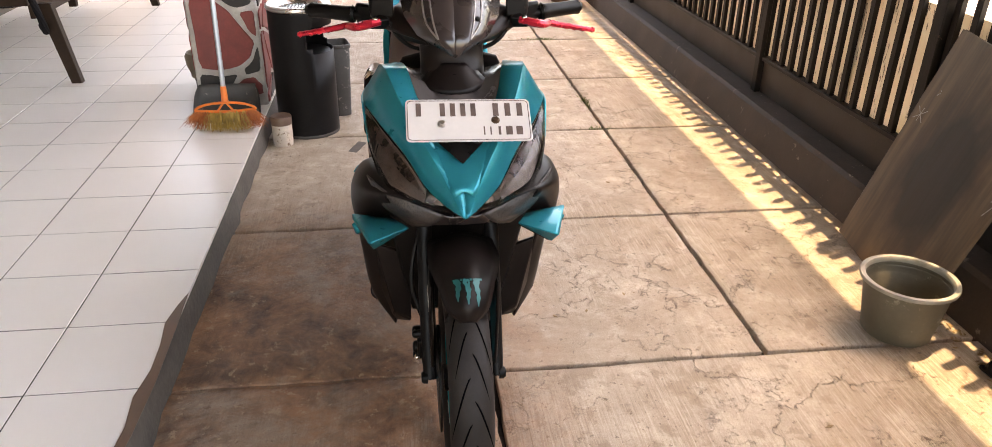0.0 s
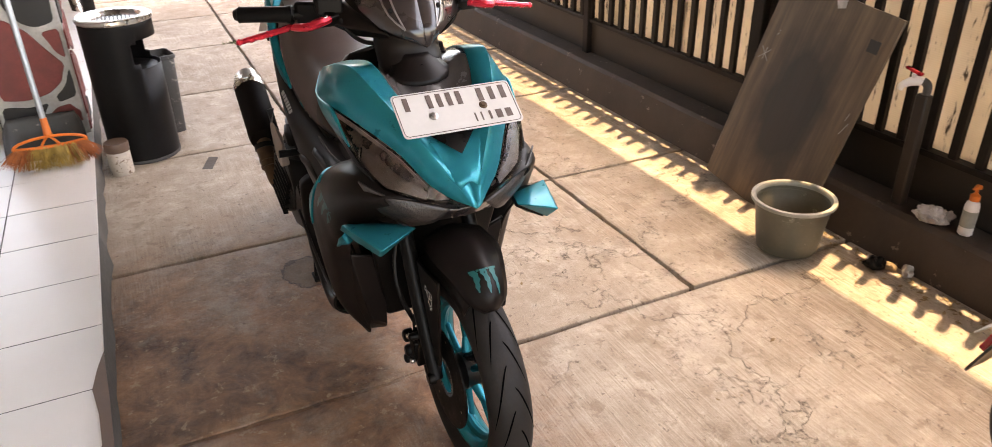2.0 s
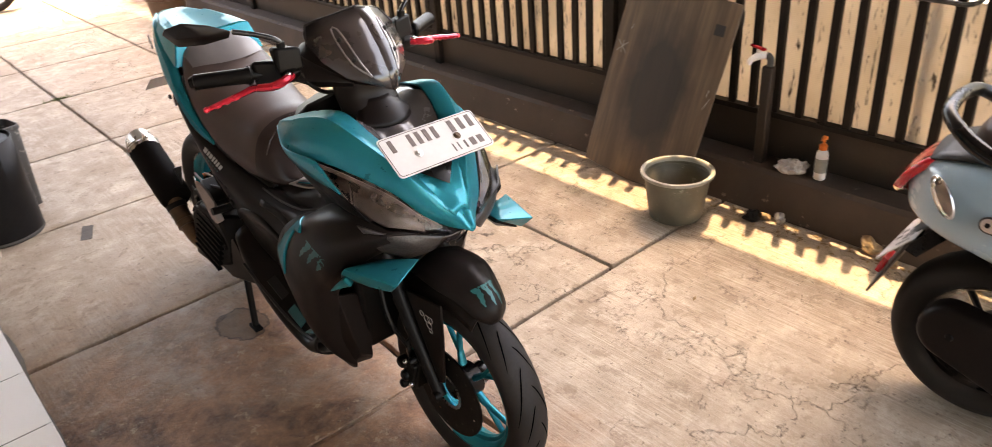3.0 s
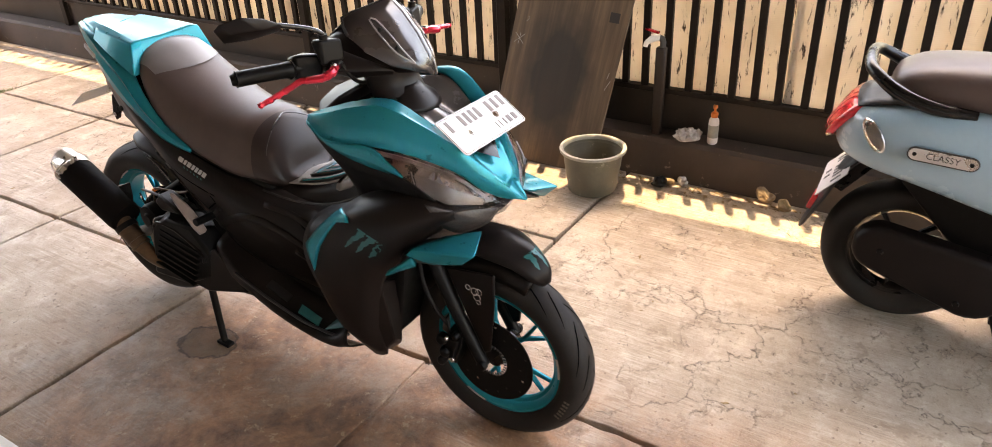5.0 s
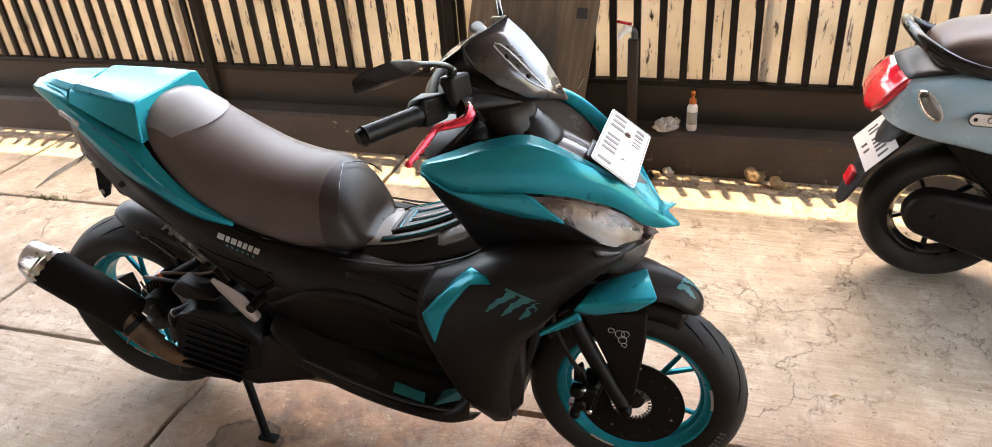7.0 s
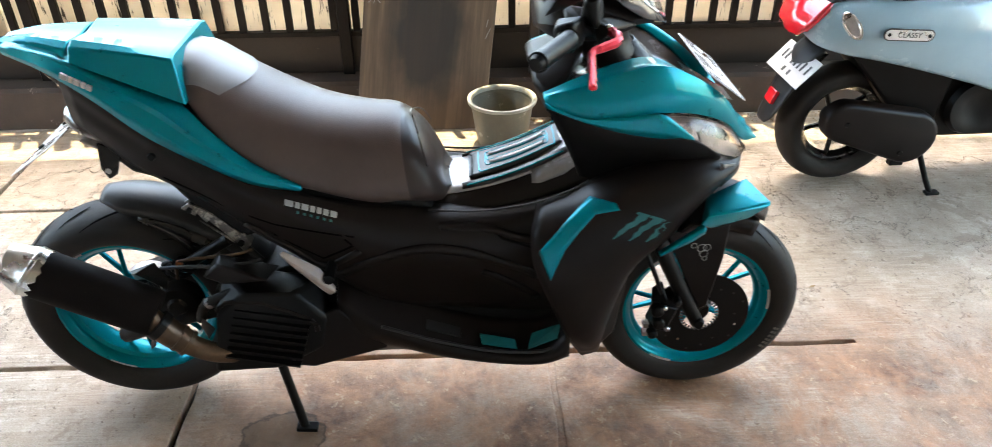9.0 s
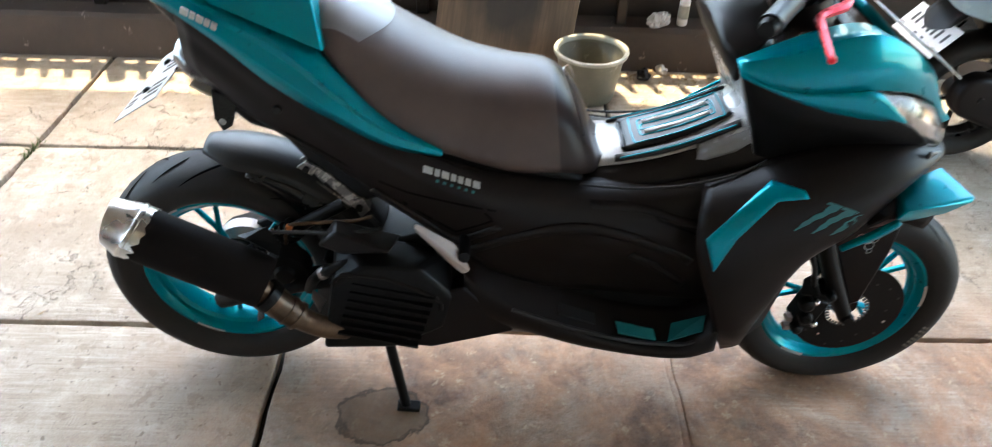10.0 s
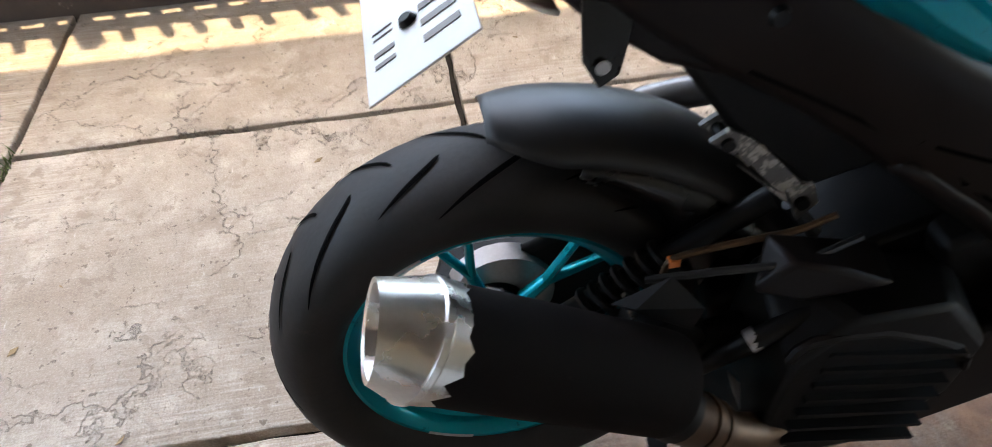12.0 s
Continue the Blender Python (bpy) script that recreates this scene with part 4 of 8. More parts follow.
    for x, w in ((-0.115, 0.017), (-0.064, 0.017), (-0.042, 0.017), (-0.020, 0.017), (0.002, 0.017), (0.050, 0.018), (0.076, 0.018), (0.102, 0.018)):
        slab_of([(x + 0.003, 0.010, 0.0012), (x + w - 0.003, 0.010, 0.0012), (x + w - 0.003, 0.043, 0.0012), (x + 0.003, 0.043, 0.0012)], (0, 0, 0.0009), strokes := bmesh.new())
        part("plate_bar", on_plate(strokes), PLATE_INK, plate, "dark bar in place of a figure", scale=K)
    for x, w in ((0.030, 0.003), (0.044, 0.003), (0.062, 0.005), (0.078, 0.014), (0.100, 0.014)):
        slab_of([(x, -0.038, 0.0012), (x + w, -0.038, 0.0012), (x + w, -0.017, 0.0012), (x, -0.017, 0.0012)], (0, 0, 0.0009), strokes := bmesh.new())
        part("plate_bar", on_plate(strokes), PLATE_INK, plate, "dark bar in place of a figure", scale=K)
    corner = [(sx * 0.122 + 0.008 * math.cos(radians(d)), sy * 0.042 + 0.008 * math.sin(radians(d)), 0.0012) for sx, sy, d0 in ((1, 1, 0), (-1, 1, 90), (-1, -1, 180), (1, -1, 270)) for d in (d0, d0 + 45, d0 + 90)]
    edge = tube(corner + corner[:1], 0.0009, 6, 1)
    part("plate_border", on_plate(edge), PLATE_INK, plate, scale=K)
    for k, (x, y, mat) in enumerate(((-0.058, -0.010, STEEL), (0.057, -0.001, BRONZE))):
        part("plate_bolt", on_plate(lathe([(0, 0.006), (0.005, 0.006), (0.006, 0.003), (0.009, 0.002), (0.0095, 0.001)], 14, Matrix.Translation((x, y, 0.001)))), mat, plate, scale=K)
    p("plate_bracket", hull([(-0.05, -0.33, 0.87), (0.05, -0.33, 0.87), (0, -0.378, 0.838), (-0.04, -0.25, 0.92), (0.04, -0.25, 0.92), (0, -0.35, 0.87)]), SATIN, "black plate bracket", bevel=0.003)

    # inner leg shield under the teal panel
    def inner(s):
        rows = [[(0.176, 0.060, 0.915), (0.165, 0.035, 0.86), (0.135, 0.0, 0.78), (0.115, -0.03, 0.70)],
                [(0.203, -0.03, 0.89), (0.190, -0.04, 0.84), (0.160, -0.05, 0.78), (0.140, -0.07, 0.725)],
                [(0.207, -0.13, 0.862), (0.196, -0.13, 0.83), (0.178, -0.13, 0.80), (0.160, -0.14, 0.765)],
                [(0.200, -0.235, 0.845), (0.196, -0.235, 0.825), (0.188, -0.235, 0.80), (0.175, -0.235, 0.785)],
                [(0.182, -0.30, 0.80), (0.178, -0.305, 0.792), (0.172, -0.305, 0.785), (0.165, -0.305, 0.775)]]
        p("inner_shield", loft(rows, 4, 4, s), IRON, "matt black leg shield", solid=0.004)
    both(inner)
    knee = [[(-0.115, -0.03, 0.70), (0, -0.05, 0.74), (0.115, -0.03, 0.70)], [(-0.135, 0.0, 0.78), (0, 0.0, 0.80), (0.135, 0.0, 0.78)], [(-0.165, 0.04, 0.87), (0, 0.035, 0.88), (0.165, 0.04, 0.87)], [(-0.150, 0.06, 0.925), (0, 0.042, 0.935), (0.150, 0.06, 0.925)]]
    p("knee_panel", loft(knee, 4, 5), SIDE_GREY, "grey panel behind the nose", solid=0.003)

    # lower front fairing
    def fairing(s):
        rows = [[(0.070, -0.385, 0.745), (0.12, -0.372, 0.758), (0.160, -0.355, 0.765), (0.165, -0.35, 0.755), (0.150, -0.345, 0.740), (0.135, -0.34, 0.730), (0.12, -0.335, 0.722)],
                [(0.150, -0.285, 0.787), (0.188, -0.285, 0.785), (0.214, -0.285, 0.757), (0.218, -0.28, 0.735), (0.212, -0.275, 0.712), (0.195, -0.27, 0.69), (0.165, -0.265, 0.675)],
                [(0.160, -0.20, 0.792), (0.214, -0.20, 0.775), (0.240, -0.20, 0.735), (0.246, -0.20, 0.70), (0.243, -0.20, 0.662), (0.234, -0.20, 0.628), (0.205, -0.20, 0.605)],
                [(0.155, -0.12, 0.765), (0.218, -0.12, 0.75), (0.246, -0.12, 0.705), (0.251, -0.12, 0.65), (0.247, -0.12, 0.60), (0.234, -0.125, 0.55), (0.200, -0.13, 0.505)],
                [(0.145, -0.055, 0.73), (0.210, -0.055, 0.72), (0.243, -0.05, 0.675), (0.250, -0.05, 0.60), (0.243, -0.062, 0.51), (0.222, -0.078, 0.40), (0.165, -0.092, 0.285)],
                [(0.135, 0.0, 0.695), (0.196, 0.0, 0.69), (0.234, 0.005, 0.65), (0.246, 0.005, 0.57), (0.242, -0.005, 0.46), (0.222, -0.045, 0.34), (0.165, -0.080, 0.252)],
                [(0.120, 0.070, 0.664), (0.175, 0.078, 0.660), (0.214, 0.090, 0.632), (0.240, 0.085, 0.570), (0.238, 0.045, 0.46), (0.222, 0.005, 0.355), (0.165, -0.045, 0.240)]]
        f = p("lower_fairing", loft(rows, 4, 4, s), MATT, "matt black lower fairing with teal chevron", solid=0.005)
        slant = (1.19, -0.33, -0.82)
        chev = ribbon([(-0.080, 0.729), (-0.021, 0.750), (0.030, 0.680), (0.077, 0.612), (0.063, 0.573), (0.049, 0.536)], [(-0.090, 0.711), (-0.038, 0.703), (-0.010, 0.662), (0.020, 0.615), (0.034, 0.578), (0.045, 0.545)], s * 0.248)
        part("chevron", drape(chev, f, s, 0.005, K, slant), TEAL, f, "glossy teal chevron inlay", solid=0.006, scale=K)
        # no hollow is cut: a near-black ribbon stands for the vent's shade
        vent = ribbon([(-0.092, 0.709), (-0.040, 0.700), (-0.011, 0.660), (0.019, 0.613), (0.033, 0.577), (0.044, 0.546)], [(-0.116, 0.712), (-0.086, 0.672), (-0.062, 0.640), (-0.034, 0.600), (-0.004, 0.566), (0.030, 0.536)], s * 0.248)
        part("side_vent", drape(vent, f, s, 0.001, K, slant), GROOVE, f, "near-black inlay painting the shade of a side vent", solid=0.002, scale=K)
        lip = [(s * 0.248, y, z) for y, z in ((-0.118, 0.715), (-0.088, 0.672), (-0.064, 0.640), (-0.036, 0.599), (-0.006, 0.564), (0.030, 0.533))]
        bead = tube(lip, 0.0035, 6, 3)
        part("vent_lip", drape(bead, f, s, 0.003, K, slant), MATT, f, scale=K)
        mark = claw_mark((s * 0.25, -0.140, 0.660), (0, -1, -0.36), (0, -0.72, 0.70), 0.086, (0, 0, 0))
        part("claw_mark", drape(mark, f, s, 0.0042, K, slant), DECAL, f, "dark teal three-stroke claw mark", scale=K)
        wing = bmesh.new()
        hull([(s * 0.116, -0.396, 0.704), (s * 0.122, -0.392, 0.700), (s * 0.198, -0.428, 0.690), (s * 0.205, -0.424, 0.684), (s * 0.197, -0.388, 0.650), (s * 0.246, -0.278, 0.688), (s * 0.248, -0.262, 0.668), (s * 0.205, -0.300, 0.630), (s * 0.15, -0.30, 0.68)], wing)
        w = p("winglet", wing, TEAL, "glossy teal winglet", bevel=0.004)
        part("winglet_tail", loft([[(0.243, -0.275, 0.662), (0.230, -0.278, 0.640)], [(0.243, -0.245, 0.640), (0.238, -0.245, 0.622)], [(0.240, -0.212, 0.612), (0.236, -0.212, 0.602)], [(0.238, -0.187, 0.591), (0.237, -0.187, 0.588)]], 4, 1, s), TEAL, w, solid=0.012, scale=K)
        part("winglet_base", hull([(s * 0.12, -0.375, 0.690), (s * 0.240, -0.25, 0.665), (s * 0.232, -0.225, 0.635), (s * 0.190, -0.300, 0.622), (s * 0.195, -0.378, 0.645), (s * 0.17, -0.22, 0.66)]), MATT, w, bevel=0.004, scale=K)
        cheek = [[(0.120, -0.362, 0.762), (0.075, -0.385, 0.742), (0.04, -0.392, 0.728)], [(0.165, -0.345, 0.768), (0.12, -0.37, 0.725), (0.07, -0.38, 0.700)], [(0.205, -0.30, 0.79), (0.17, -0.32, 0.72), (0.11, -0.34, 0.68)]]
        part("cheek_mesh", loft(cheek, 4, 4, s), MESHED, f, "dotted black cheek panel", solid=0.004, scale=K)
        part("radiator_side", hull([(s * 0.222, -0.100, 0.520), (s * 0.205, -0.135, 0.530), (s * 0.212, -0.082, 0.395), (s * 0.172, -0.125, 0.40), (s * 0.165, -0.120, 0.310), (s * 0.170, -0.078, 0.262), (s * 0.12, -0.13, 0.50), (s * 0.12, -0.105, 0.27), (s * 0.14, -0.06, 0.255)]), MATT, f, "black inner panel", bevel=0.006, scale=K)
    both(fairing)
    chin_box = hull([(-0.11, -0.35, 0.725), (0.11, -0.35, 0.725), (-0.03, -0.398, 0.725), (0.03, -0.398, 0.725), (-0.10, -0.30, 0.66), (0.10, -0.30, 0.66), (-0.14, -0.24, 0.72), (0.14, -0.24, 0.72), (0, -0.385, 0.70)])
    p("chin", chin_box, GLOSS, "black chin intake", bevel=0.005)
    p("inner_bulkhead", hull([(-0.165, -0.235, 0.745), (0.165, -0.235, 0.745), (-0.175, -0.19, 0.635), (0.175, -0.19, 0.635), (-0.12, -0.20, 0.70), (0.12, -0.20, 0.70), (-0.12, -0.10, 0.30), (0.12, -0.10, 0.30), (-0.10, 0.02, 0.62), (0.10, 0.02, 0.62), (-0.10, 0.0, 0.30), (0.10, 0.0, 0.30)]), IRON, "dark bulkhead behind the front wheel", bevel=0.01)

    # middle body, floorboards
    def body(s):
        rows = [[(0.10, -0.05, 0.70), (0.16, -0.05, 0.68), (0.165, -0.05, 0.58), (0.15, -0.05, 0.47), (0.13, -0.05, 0.36)],
                [(0.105, 0.06, 0.668), (0.16, 0.06, 0.65), (0.166, 0.06, 0.56), (0.15, 0.06, 0.46), (0.132, 0.06, 0.36)],
                [(0.100, 0.15, 0.648), (0.158, 0.15, 0.632), (0.178, 0.15, 0.56), (0.155, 0.15, 0.47), (0.132, 0.15, 0.37)],
                [(0.112, 0.28, 0.655), (0.170, 0.28, 0.635), (0.190, 0.28, 0.565), (0.165, 0.28, 0.48), (0.136, 0.28, 0.385)],
                [(0.140, 0.41, 0.675), (0.184, 0.41, 0.650), (0.190, 0.41, 0.585), (0.165, 0.41, 0.50), (0.142, 0.41, 0.40)],
                [(0.152, 0.54, 0.705), (0.190, 0.54, 0.680), (0.186, 0.54, 0.625), (0.168, 0.54, 0.56), (0.15, 0.54, 0.50)],
                [(0.156, 0.67, 0.762), (0.180, 0.67, 0.735), (0.176, 0.67, 0.695), (0.164, 0.67, 0.645), (0.145, 0.67, 0.60)],
                [(0.152, 0.80, 0.832), (0.162, 0.80, 0.808), (0.158, 0.80, 0.778), (0.146, 0.80, 0.742), (0.132, 0.80, 0.70)],
                [(0.128, 0.93, 0.915), (0.132, 0.93, 0.89), (0.128, 0.93, 0.86), (0.126, 0.93, 0.825), (0.116, 0.93, 0.778)],
                [(0.085, 1.04, 0.975), (0.088, 1.04, 0.955), (0.085, 1.04, 0.93), (0.085, 1.04, 0.90), (0.078, 1.04, 0.862)]]
        b = p("side_panel", loft(rows, 4, 4, s), MATT, "matt black side panel with pale lettering bars", solid=0.004)
        leaning = (1.25, 0.18, -0.80)
        word = bars_row((s * 0.186, 0.607, 0.716), (0, -1, -0.34), (0, -0.15, 1), (0.018, 0.010, 0.014, 0.010, 0.010, 0.011, 0.014), 0.015, 0.004, (s * 0.001, 0, 0))
        part("lettering_bar", drape(word, b, s, 0.0035, K, leaning), PALE_INK, b, "pale bars in place of a name", scale=K)
        small = bars_row((s * 0.186, 0.585, 0.690), (0, -1, -0.34), (0, -0.15, 1), (0.006,) * 6, 0.006, 0.008, (s * 0.001, 0, 0))
        part("lettering_bar", drape(small, b, s, 0.0035, K, leaning), DECAL, b, scale=K)
        part("screw", lathe([(0, 0.003), (0.006, 0.003), (0.007, 0)], 10, Matrix.Translation((s * 0.171, 0.075, 0.625)) @ (ROLL_X if s > 0 else ROLL_X.inverted())), IRON, b, scale=K)
        for outer, inner in (([(0.530, 0.508), (0.450, 0.560), (0.370, 0.596), (0.290, 0.600), (0.200, 0.575), (0.110, 0.525), (0.060, 0.490)], [(0.520, 0.492), (0.445, 0.540), (0.370, 0.574), (0.290, 0.578), (0.205, 0.555), (0.118, 0.508), (0.070, 0.474)]),
                             ([(0.700, 0.650), (0.615, 0.588), (0.548, 0.544), (0.470, 0.592)], [(0.715, 0.638), (0.620, 0.572), (0.548, 0.526), (0.458, 0.582)]),
                             ([(0.190, 0.520), (0.120, 0.470), (0.060, 0.420)], [(0.200, 0.505), (0.130, 0.455), (0.070, 0.405)]),
                             ([(0.290, 0.640), (0.180, 0.630), (0.110, 0.610), (0.060, 0.600)], [(0.285, 0.628), (0.180, 0.615), (0.112, 0.592), (0.062, 0.580)])):
            part("relief", drape(patch(outer, inner, 5, 2), b, s, 0.002, K), MATT, b, solid=0.010, scale=K)
        for way_line in ([(0.705, 0.664), (0.612, 0.597), (0.548, 0.556), (0.476, 0.603), (0.492, 0.622)], [(0.865, 0.752), (0.740, 0.688), (0.640, 0.655), (0.540, 0.640), (0.470, 0.628)], [(0.060, 0.560), (0.120, 0.588), (0.150, 0.600), (0.165, 0.618)]):
            line = np.array([[(s * 0.2, y, z)] for y, z in way_line])[:, 0]
            fine_line = [tuple(q) for k in range(len(line) - 1) for q in np.linspace(line[k], line[k + 1], 7)[:-1]] + [tuple(line[-1])]
            part("panel_gap", drape(tube(fine_line, 0.0028, 6, 1), b, s, 0.0024, K), GROOVE, b, scale=K)
        board = [[(0.120, -0.02, 0.385), (0.205, -0.01, 0.360), (0.228, -0.005, 0.325), (0.222, -0.005, 0.29), (0.170, -0.01, 0.262)],
                 [(0.125, 0.06, 0.335), (0.205, 0.06, 0.302), (0.230, 0.06, 0.290), (0.222, 0.06, 0.268), (0.165, 0.06, 0.250)],
                 [(0.125, 0.18, 0.345), (0.200, 0.18, 0.308), (0.226, 0.18, 0.297), (0.216, 0.18, 0.272), (0.160, 0.18, 0.252)],
                 [(0.128, 0.31, 0.385), (0.196, 0.31, 0.348), (0.218, 0.31, 0.332), (0.208, 0.31, 0.295), (0.155, 0.31, 0.262)],
                 [(0.130, 0.43, 0.43), (0.185, 0.43, 0.398), (0.204, 0.43, 0.380), (0.196, 0.43, 0.33), (0.145, 0.43, 0.262)],
                 [(0.135, 0.53, 0.47), (0.172, 0.53, 0.455), (0.186, 0.53, 0.43), (0.180, 0.53, 0.34), (0.135, 0.53, 0.245)]]
        fl = p("floorboard", loft(board, 4, 4, s), MATT, "matt black footboard with teal inserts", solid=0.004)
        part("edge_strip", tube([(s * 0.216, 0.43 - 0.43 * k / 8, float(np.interp(0.43 - 0.43 * k / 8, (0.0, 0.06, 0.18, 0.31, 0.43), (0.320, 0.295, 0.303, 0.341, 0.389))) + 0.004) for k in range(9)], 0.0045, 8, 2), GREY, fl, "scuffed footboard edge", scale=K)
        for q in ([(0.172, 0.080, 0.314), (0.212, 0.092, 0.300), (0.210, 0.022, 0.330), (0.180, 0.012, 0.348)], [(0.180, 0.205, 0.326), (0.206, 0.200, 0.316), (0.212, 0.118, 0.302), (0.190, 0.122, 0.312)]):
            part("foot_mat", slab_of([(s * x, y, z + 0.004) for x, y, z in q], (0, 0, 0.003)), DECAL, fl, "teal foot mat insert", scale=K)
        part("heel_guard", slab_of([(s * 0.150, 0.25, 0.345), (s * 0.196, 0.25, 0.334), (s * 0.196, 0.33, 0.362), (s * 0.155, 0.33, 0.372)], (0, 0, 0.004)), GREY, fl, scale=K)
    both(body)
    under = [(-0.13, -0.02, 0.27), (0.13, -0.02, 0.27), (-0.13, 0.52, 0.25), (0.13, 0.52, 0.25), (-0.12, 0.0, 0.36), (0.12, 0.0, 0.36), (-0.14, 0.6, 0.5), (0.14, 0.6, 0.5), (-0.13, 0.3, 0.62), (0.13, 0.3, 0.62)]
    p("underbody", hull(under), IRON, "dark underbody", bevel=0.01)

    # centre tunnel with mat
    tun = [[(-0.125, 0.30, 0.645), (-0.09, 0.30, 0.66), (0, 0.30, 0.668), (0.09, 0.30, 0.66), (0.125, 0.30, 0.645)], [(-0.118, 0.19, 0.643), (-0.085, 0.19, 0.675), (0, 0.19, 0.69), (0.085, 0.19, 0.675), (0.118, 0.19, 0.643)],
           [(-0.115, 0.08, 0.655), (-0.085, 0.08, 0.71), (0, 0.08, 0.728), (0.085, 0.08, 0.71), (0.115, 0.08, 0.655)], [(-0.134, -0.03, 0.705), (-0.095, -0.02, 0.765), (0, -0.02, 0.785), (0.095, -0.02, 0.765), (0.134, -0.03, 0.705)], [(-0.140, -0.055, 0.740), (-0.105, -0.045, 0.80), (0, -0.04, 0.815), (0.105, -0.045, 0.80), (0.140, -0.055, 0.740)]]
    t = p("centre_tunnel", loft(tun, 4, 4), MATT, "black centre tunnel with a silver-grey top", solid=0.003)
    part("tunnel_front", loft([[tuple(Vector(row[0]).lerp(Vector(row[1]), 0.55) + Vector((-0.002, 0, 0.003)))] + [(x, y, z + 0.004) for x, y, z in row[1:4]] + [tuple(Vector(row[4]).lerp(Vector(row[3]), 0.55) + Vector((0.002, 0, 0.003)))] for row in tun[2:]], 4, 4), SIDE_GREY, t, "grey rising front of the tunnel", solid=0.003, scale=K)
    for s in (-1, 1):
        part("tunnel_edge", tube([(s * 0.150, 0.31, 0.664), (s * 0.150, 0.20, 0.658), (s * 0.150, 0.09, 0.672), (s * 0.148, 0.0, 0.702), (s * 0.140, -0.04, 0.722)], 0.0028, 8, 4), GREY, t, "dark moulded edge of the tunnel", scale=K)
    part("tunnel_top", loft([[(x, y, z + 0.004) for x, y, z in r[1:4]] for r in tun[:4]], 4, 4), TUNNEL, t, "silver-grey tunnel top", solid=0.003, scale=K)

    def on_tunnel(y):
        return float(np.interp(y, (-0.02, 0.08, 0.19, 0.30), (0.78, 0.728, 0.69, 0.668)))
    pad = [[(x * w, y, on_tunnel(y) + 0.006 - 0.9 * (x * w) ** 2) for x in (-1, -0.5, 0, 0.5, 1)] for y, w in ((0.215, 0.045), (0.205, 0.058), (0.10, 0.052), (0.02, 0.046), (0.012, 0.035))]
    mat_ob = part("tunnel_mat", loft(pad, 3, 3), GREY, t, "grey rubber mat with teal stripes", solid=0.010, scale=K)
    def on_mat(x, y, lift=0.0125):
        return (x, y, on_tunnel(y) + lift - 0.9 * x * x)
    for w, y0, y1 in ((0.050, 0.196, 0.026), (0.030, 0.180, 0.040), (0.010, 0.176, 0.044)):
        ring = [(-w, y0 - 0.01), (-w, (y0 + y1) / 2), (-w * 0.92, y1 + 0.01), (-w * 0.8, y1), (w * 0.8, y1), (w * 0.92, y1 + 0.01), (w, (y0 + y1) / 2), (w, y0 - 0.01), (w * 0.85, y0), (-w * 0.85, y0)]
        part("mat_stripe", tube([on_mat(x, y) for x, y in ring + ring[:1]], 0.0017, 6, 2), TEAL, t, "teal outline on the mat", scale=K)
    for x0 in (-0.020, 0.020):
        part("mat_rib", loft([[on_mat(x0 - 0.006, y, 0.013), on_mat(x0 + 0.006, y, 0.013)] for y in (0.172, 0.10, 0.048)], 3, 1), TUNNEL, t, solid=0.004, scale=K)
    for s in (-1, 1):
        part("side_strip", loft([[(s * 0.068, y, on_tunnel(y) - 0.001), (s * 0.082, y, on_tunnel(y) - 0.008)] for y in (0.235, 0.12, 0.0)], 3, 1), GREY, t, solid=0.006, scale=K)
        part("mat_stripe", tube([(s * 0.079, y, on_tunnel(y) - 0.001) for y in (0.225, 0.12, 0.01)], 0.0018, 6, 3), TEAL, t, scale=K)

    # seat
    stations = ((0.258, 0.675, 0.690, 0.065), (0.275, 0.660, 0.745, 0.105), (0.31, 0.665, 0.802, 0.130), (0.36, 0.668, 0.838, 0.142), (0.43, 0.675, 0.846, 0.150), (0.52, 0.700, 0.866, 0.156), (0.61, 0.735, 0.908, 0.158), (0.69, 0.785, 0.955, 0.152), (0.745, 0.845, 0.990, 0.140), (0.785, 0.915, 0.993, 0.118))
    rows = []
    for y, z0, z1, w in stations:
        h = z1 - z0
        rows.append([(w * a, y + 0.02 * b, z0 + h * b) for a, b in ((-0.90, 0.0), (-1.0, 0.16), (-0.96, 0.45), (-0.78, 0.76), (-0.45, 0.94), (0, 1.0), (0.45, 0.94), (0.78, 0.76), (0.96, 0.45), (1.0, 0.16), (0.90, 0.0))])
    seat = p("seat", loft(rows, 4, 3, caps=True), VINYL, "dark textured vinyl seat with a stitched rear pad")
    skin = BVHTree.FromPolygons([v.co / K for v in seat.data.vertices], [tuple(f.vertices) for f in seat.data.polygons])
    pad = []
    for a in np.linspace(-0.86, 0.86, 15):
        line = []
        for u in np.linspace(0.0, 1.0, 7):
            y0 = 0.668 + 0.070 * abs(a) ** 2.2
            x, y = 0.135 * a, y0 + (0.800 - y0) * u
            hit = skin.ray_cast(Vector((x, y, 1.3)), Vector((0, 0, -1)))[0]
            line.append((x, y, (hit.z if hit else 0.93) + 0.0045))
        pad.append(line)
    part("rear_pad", loft(pad, 2, 2), PAD_SHEEN, seat, "smoother lighter rear pad, paled further to stand for reflected light", scale=K)

    seat.data.materials.append(FRONT_VINYL)
    for f in seat.data.polygons:
        if f.center.y / K < 0.345 + 0.02 * (f.center.z / K - 0.68) / 0.16:
            f.material_index = 1
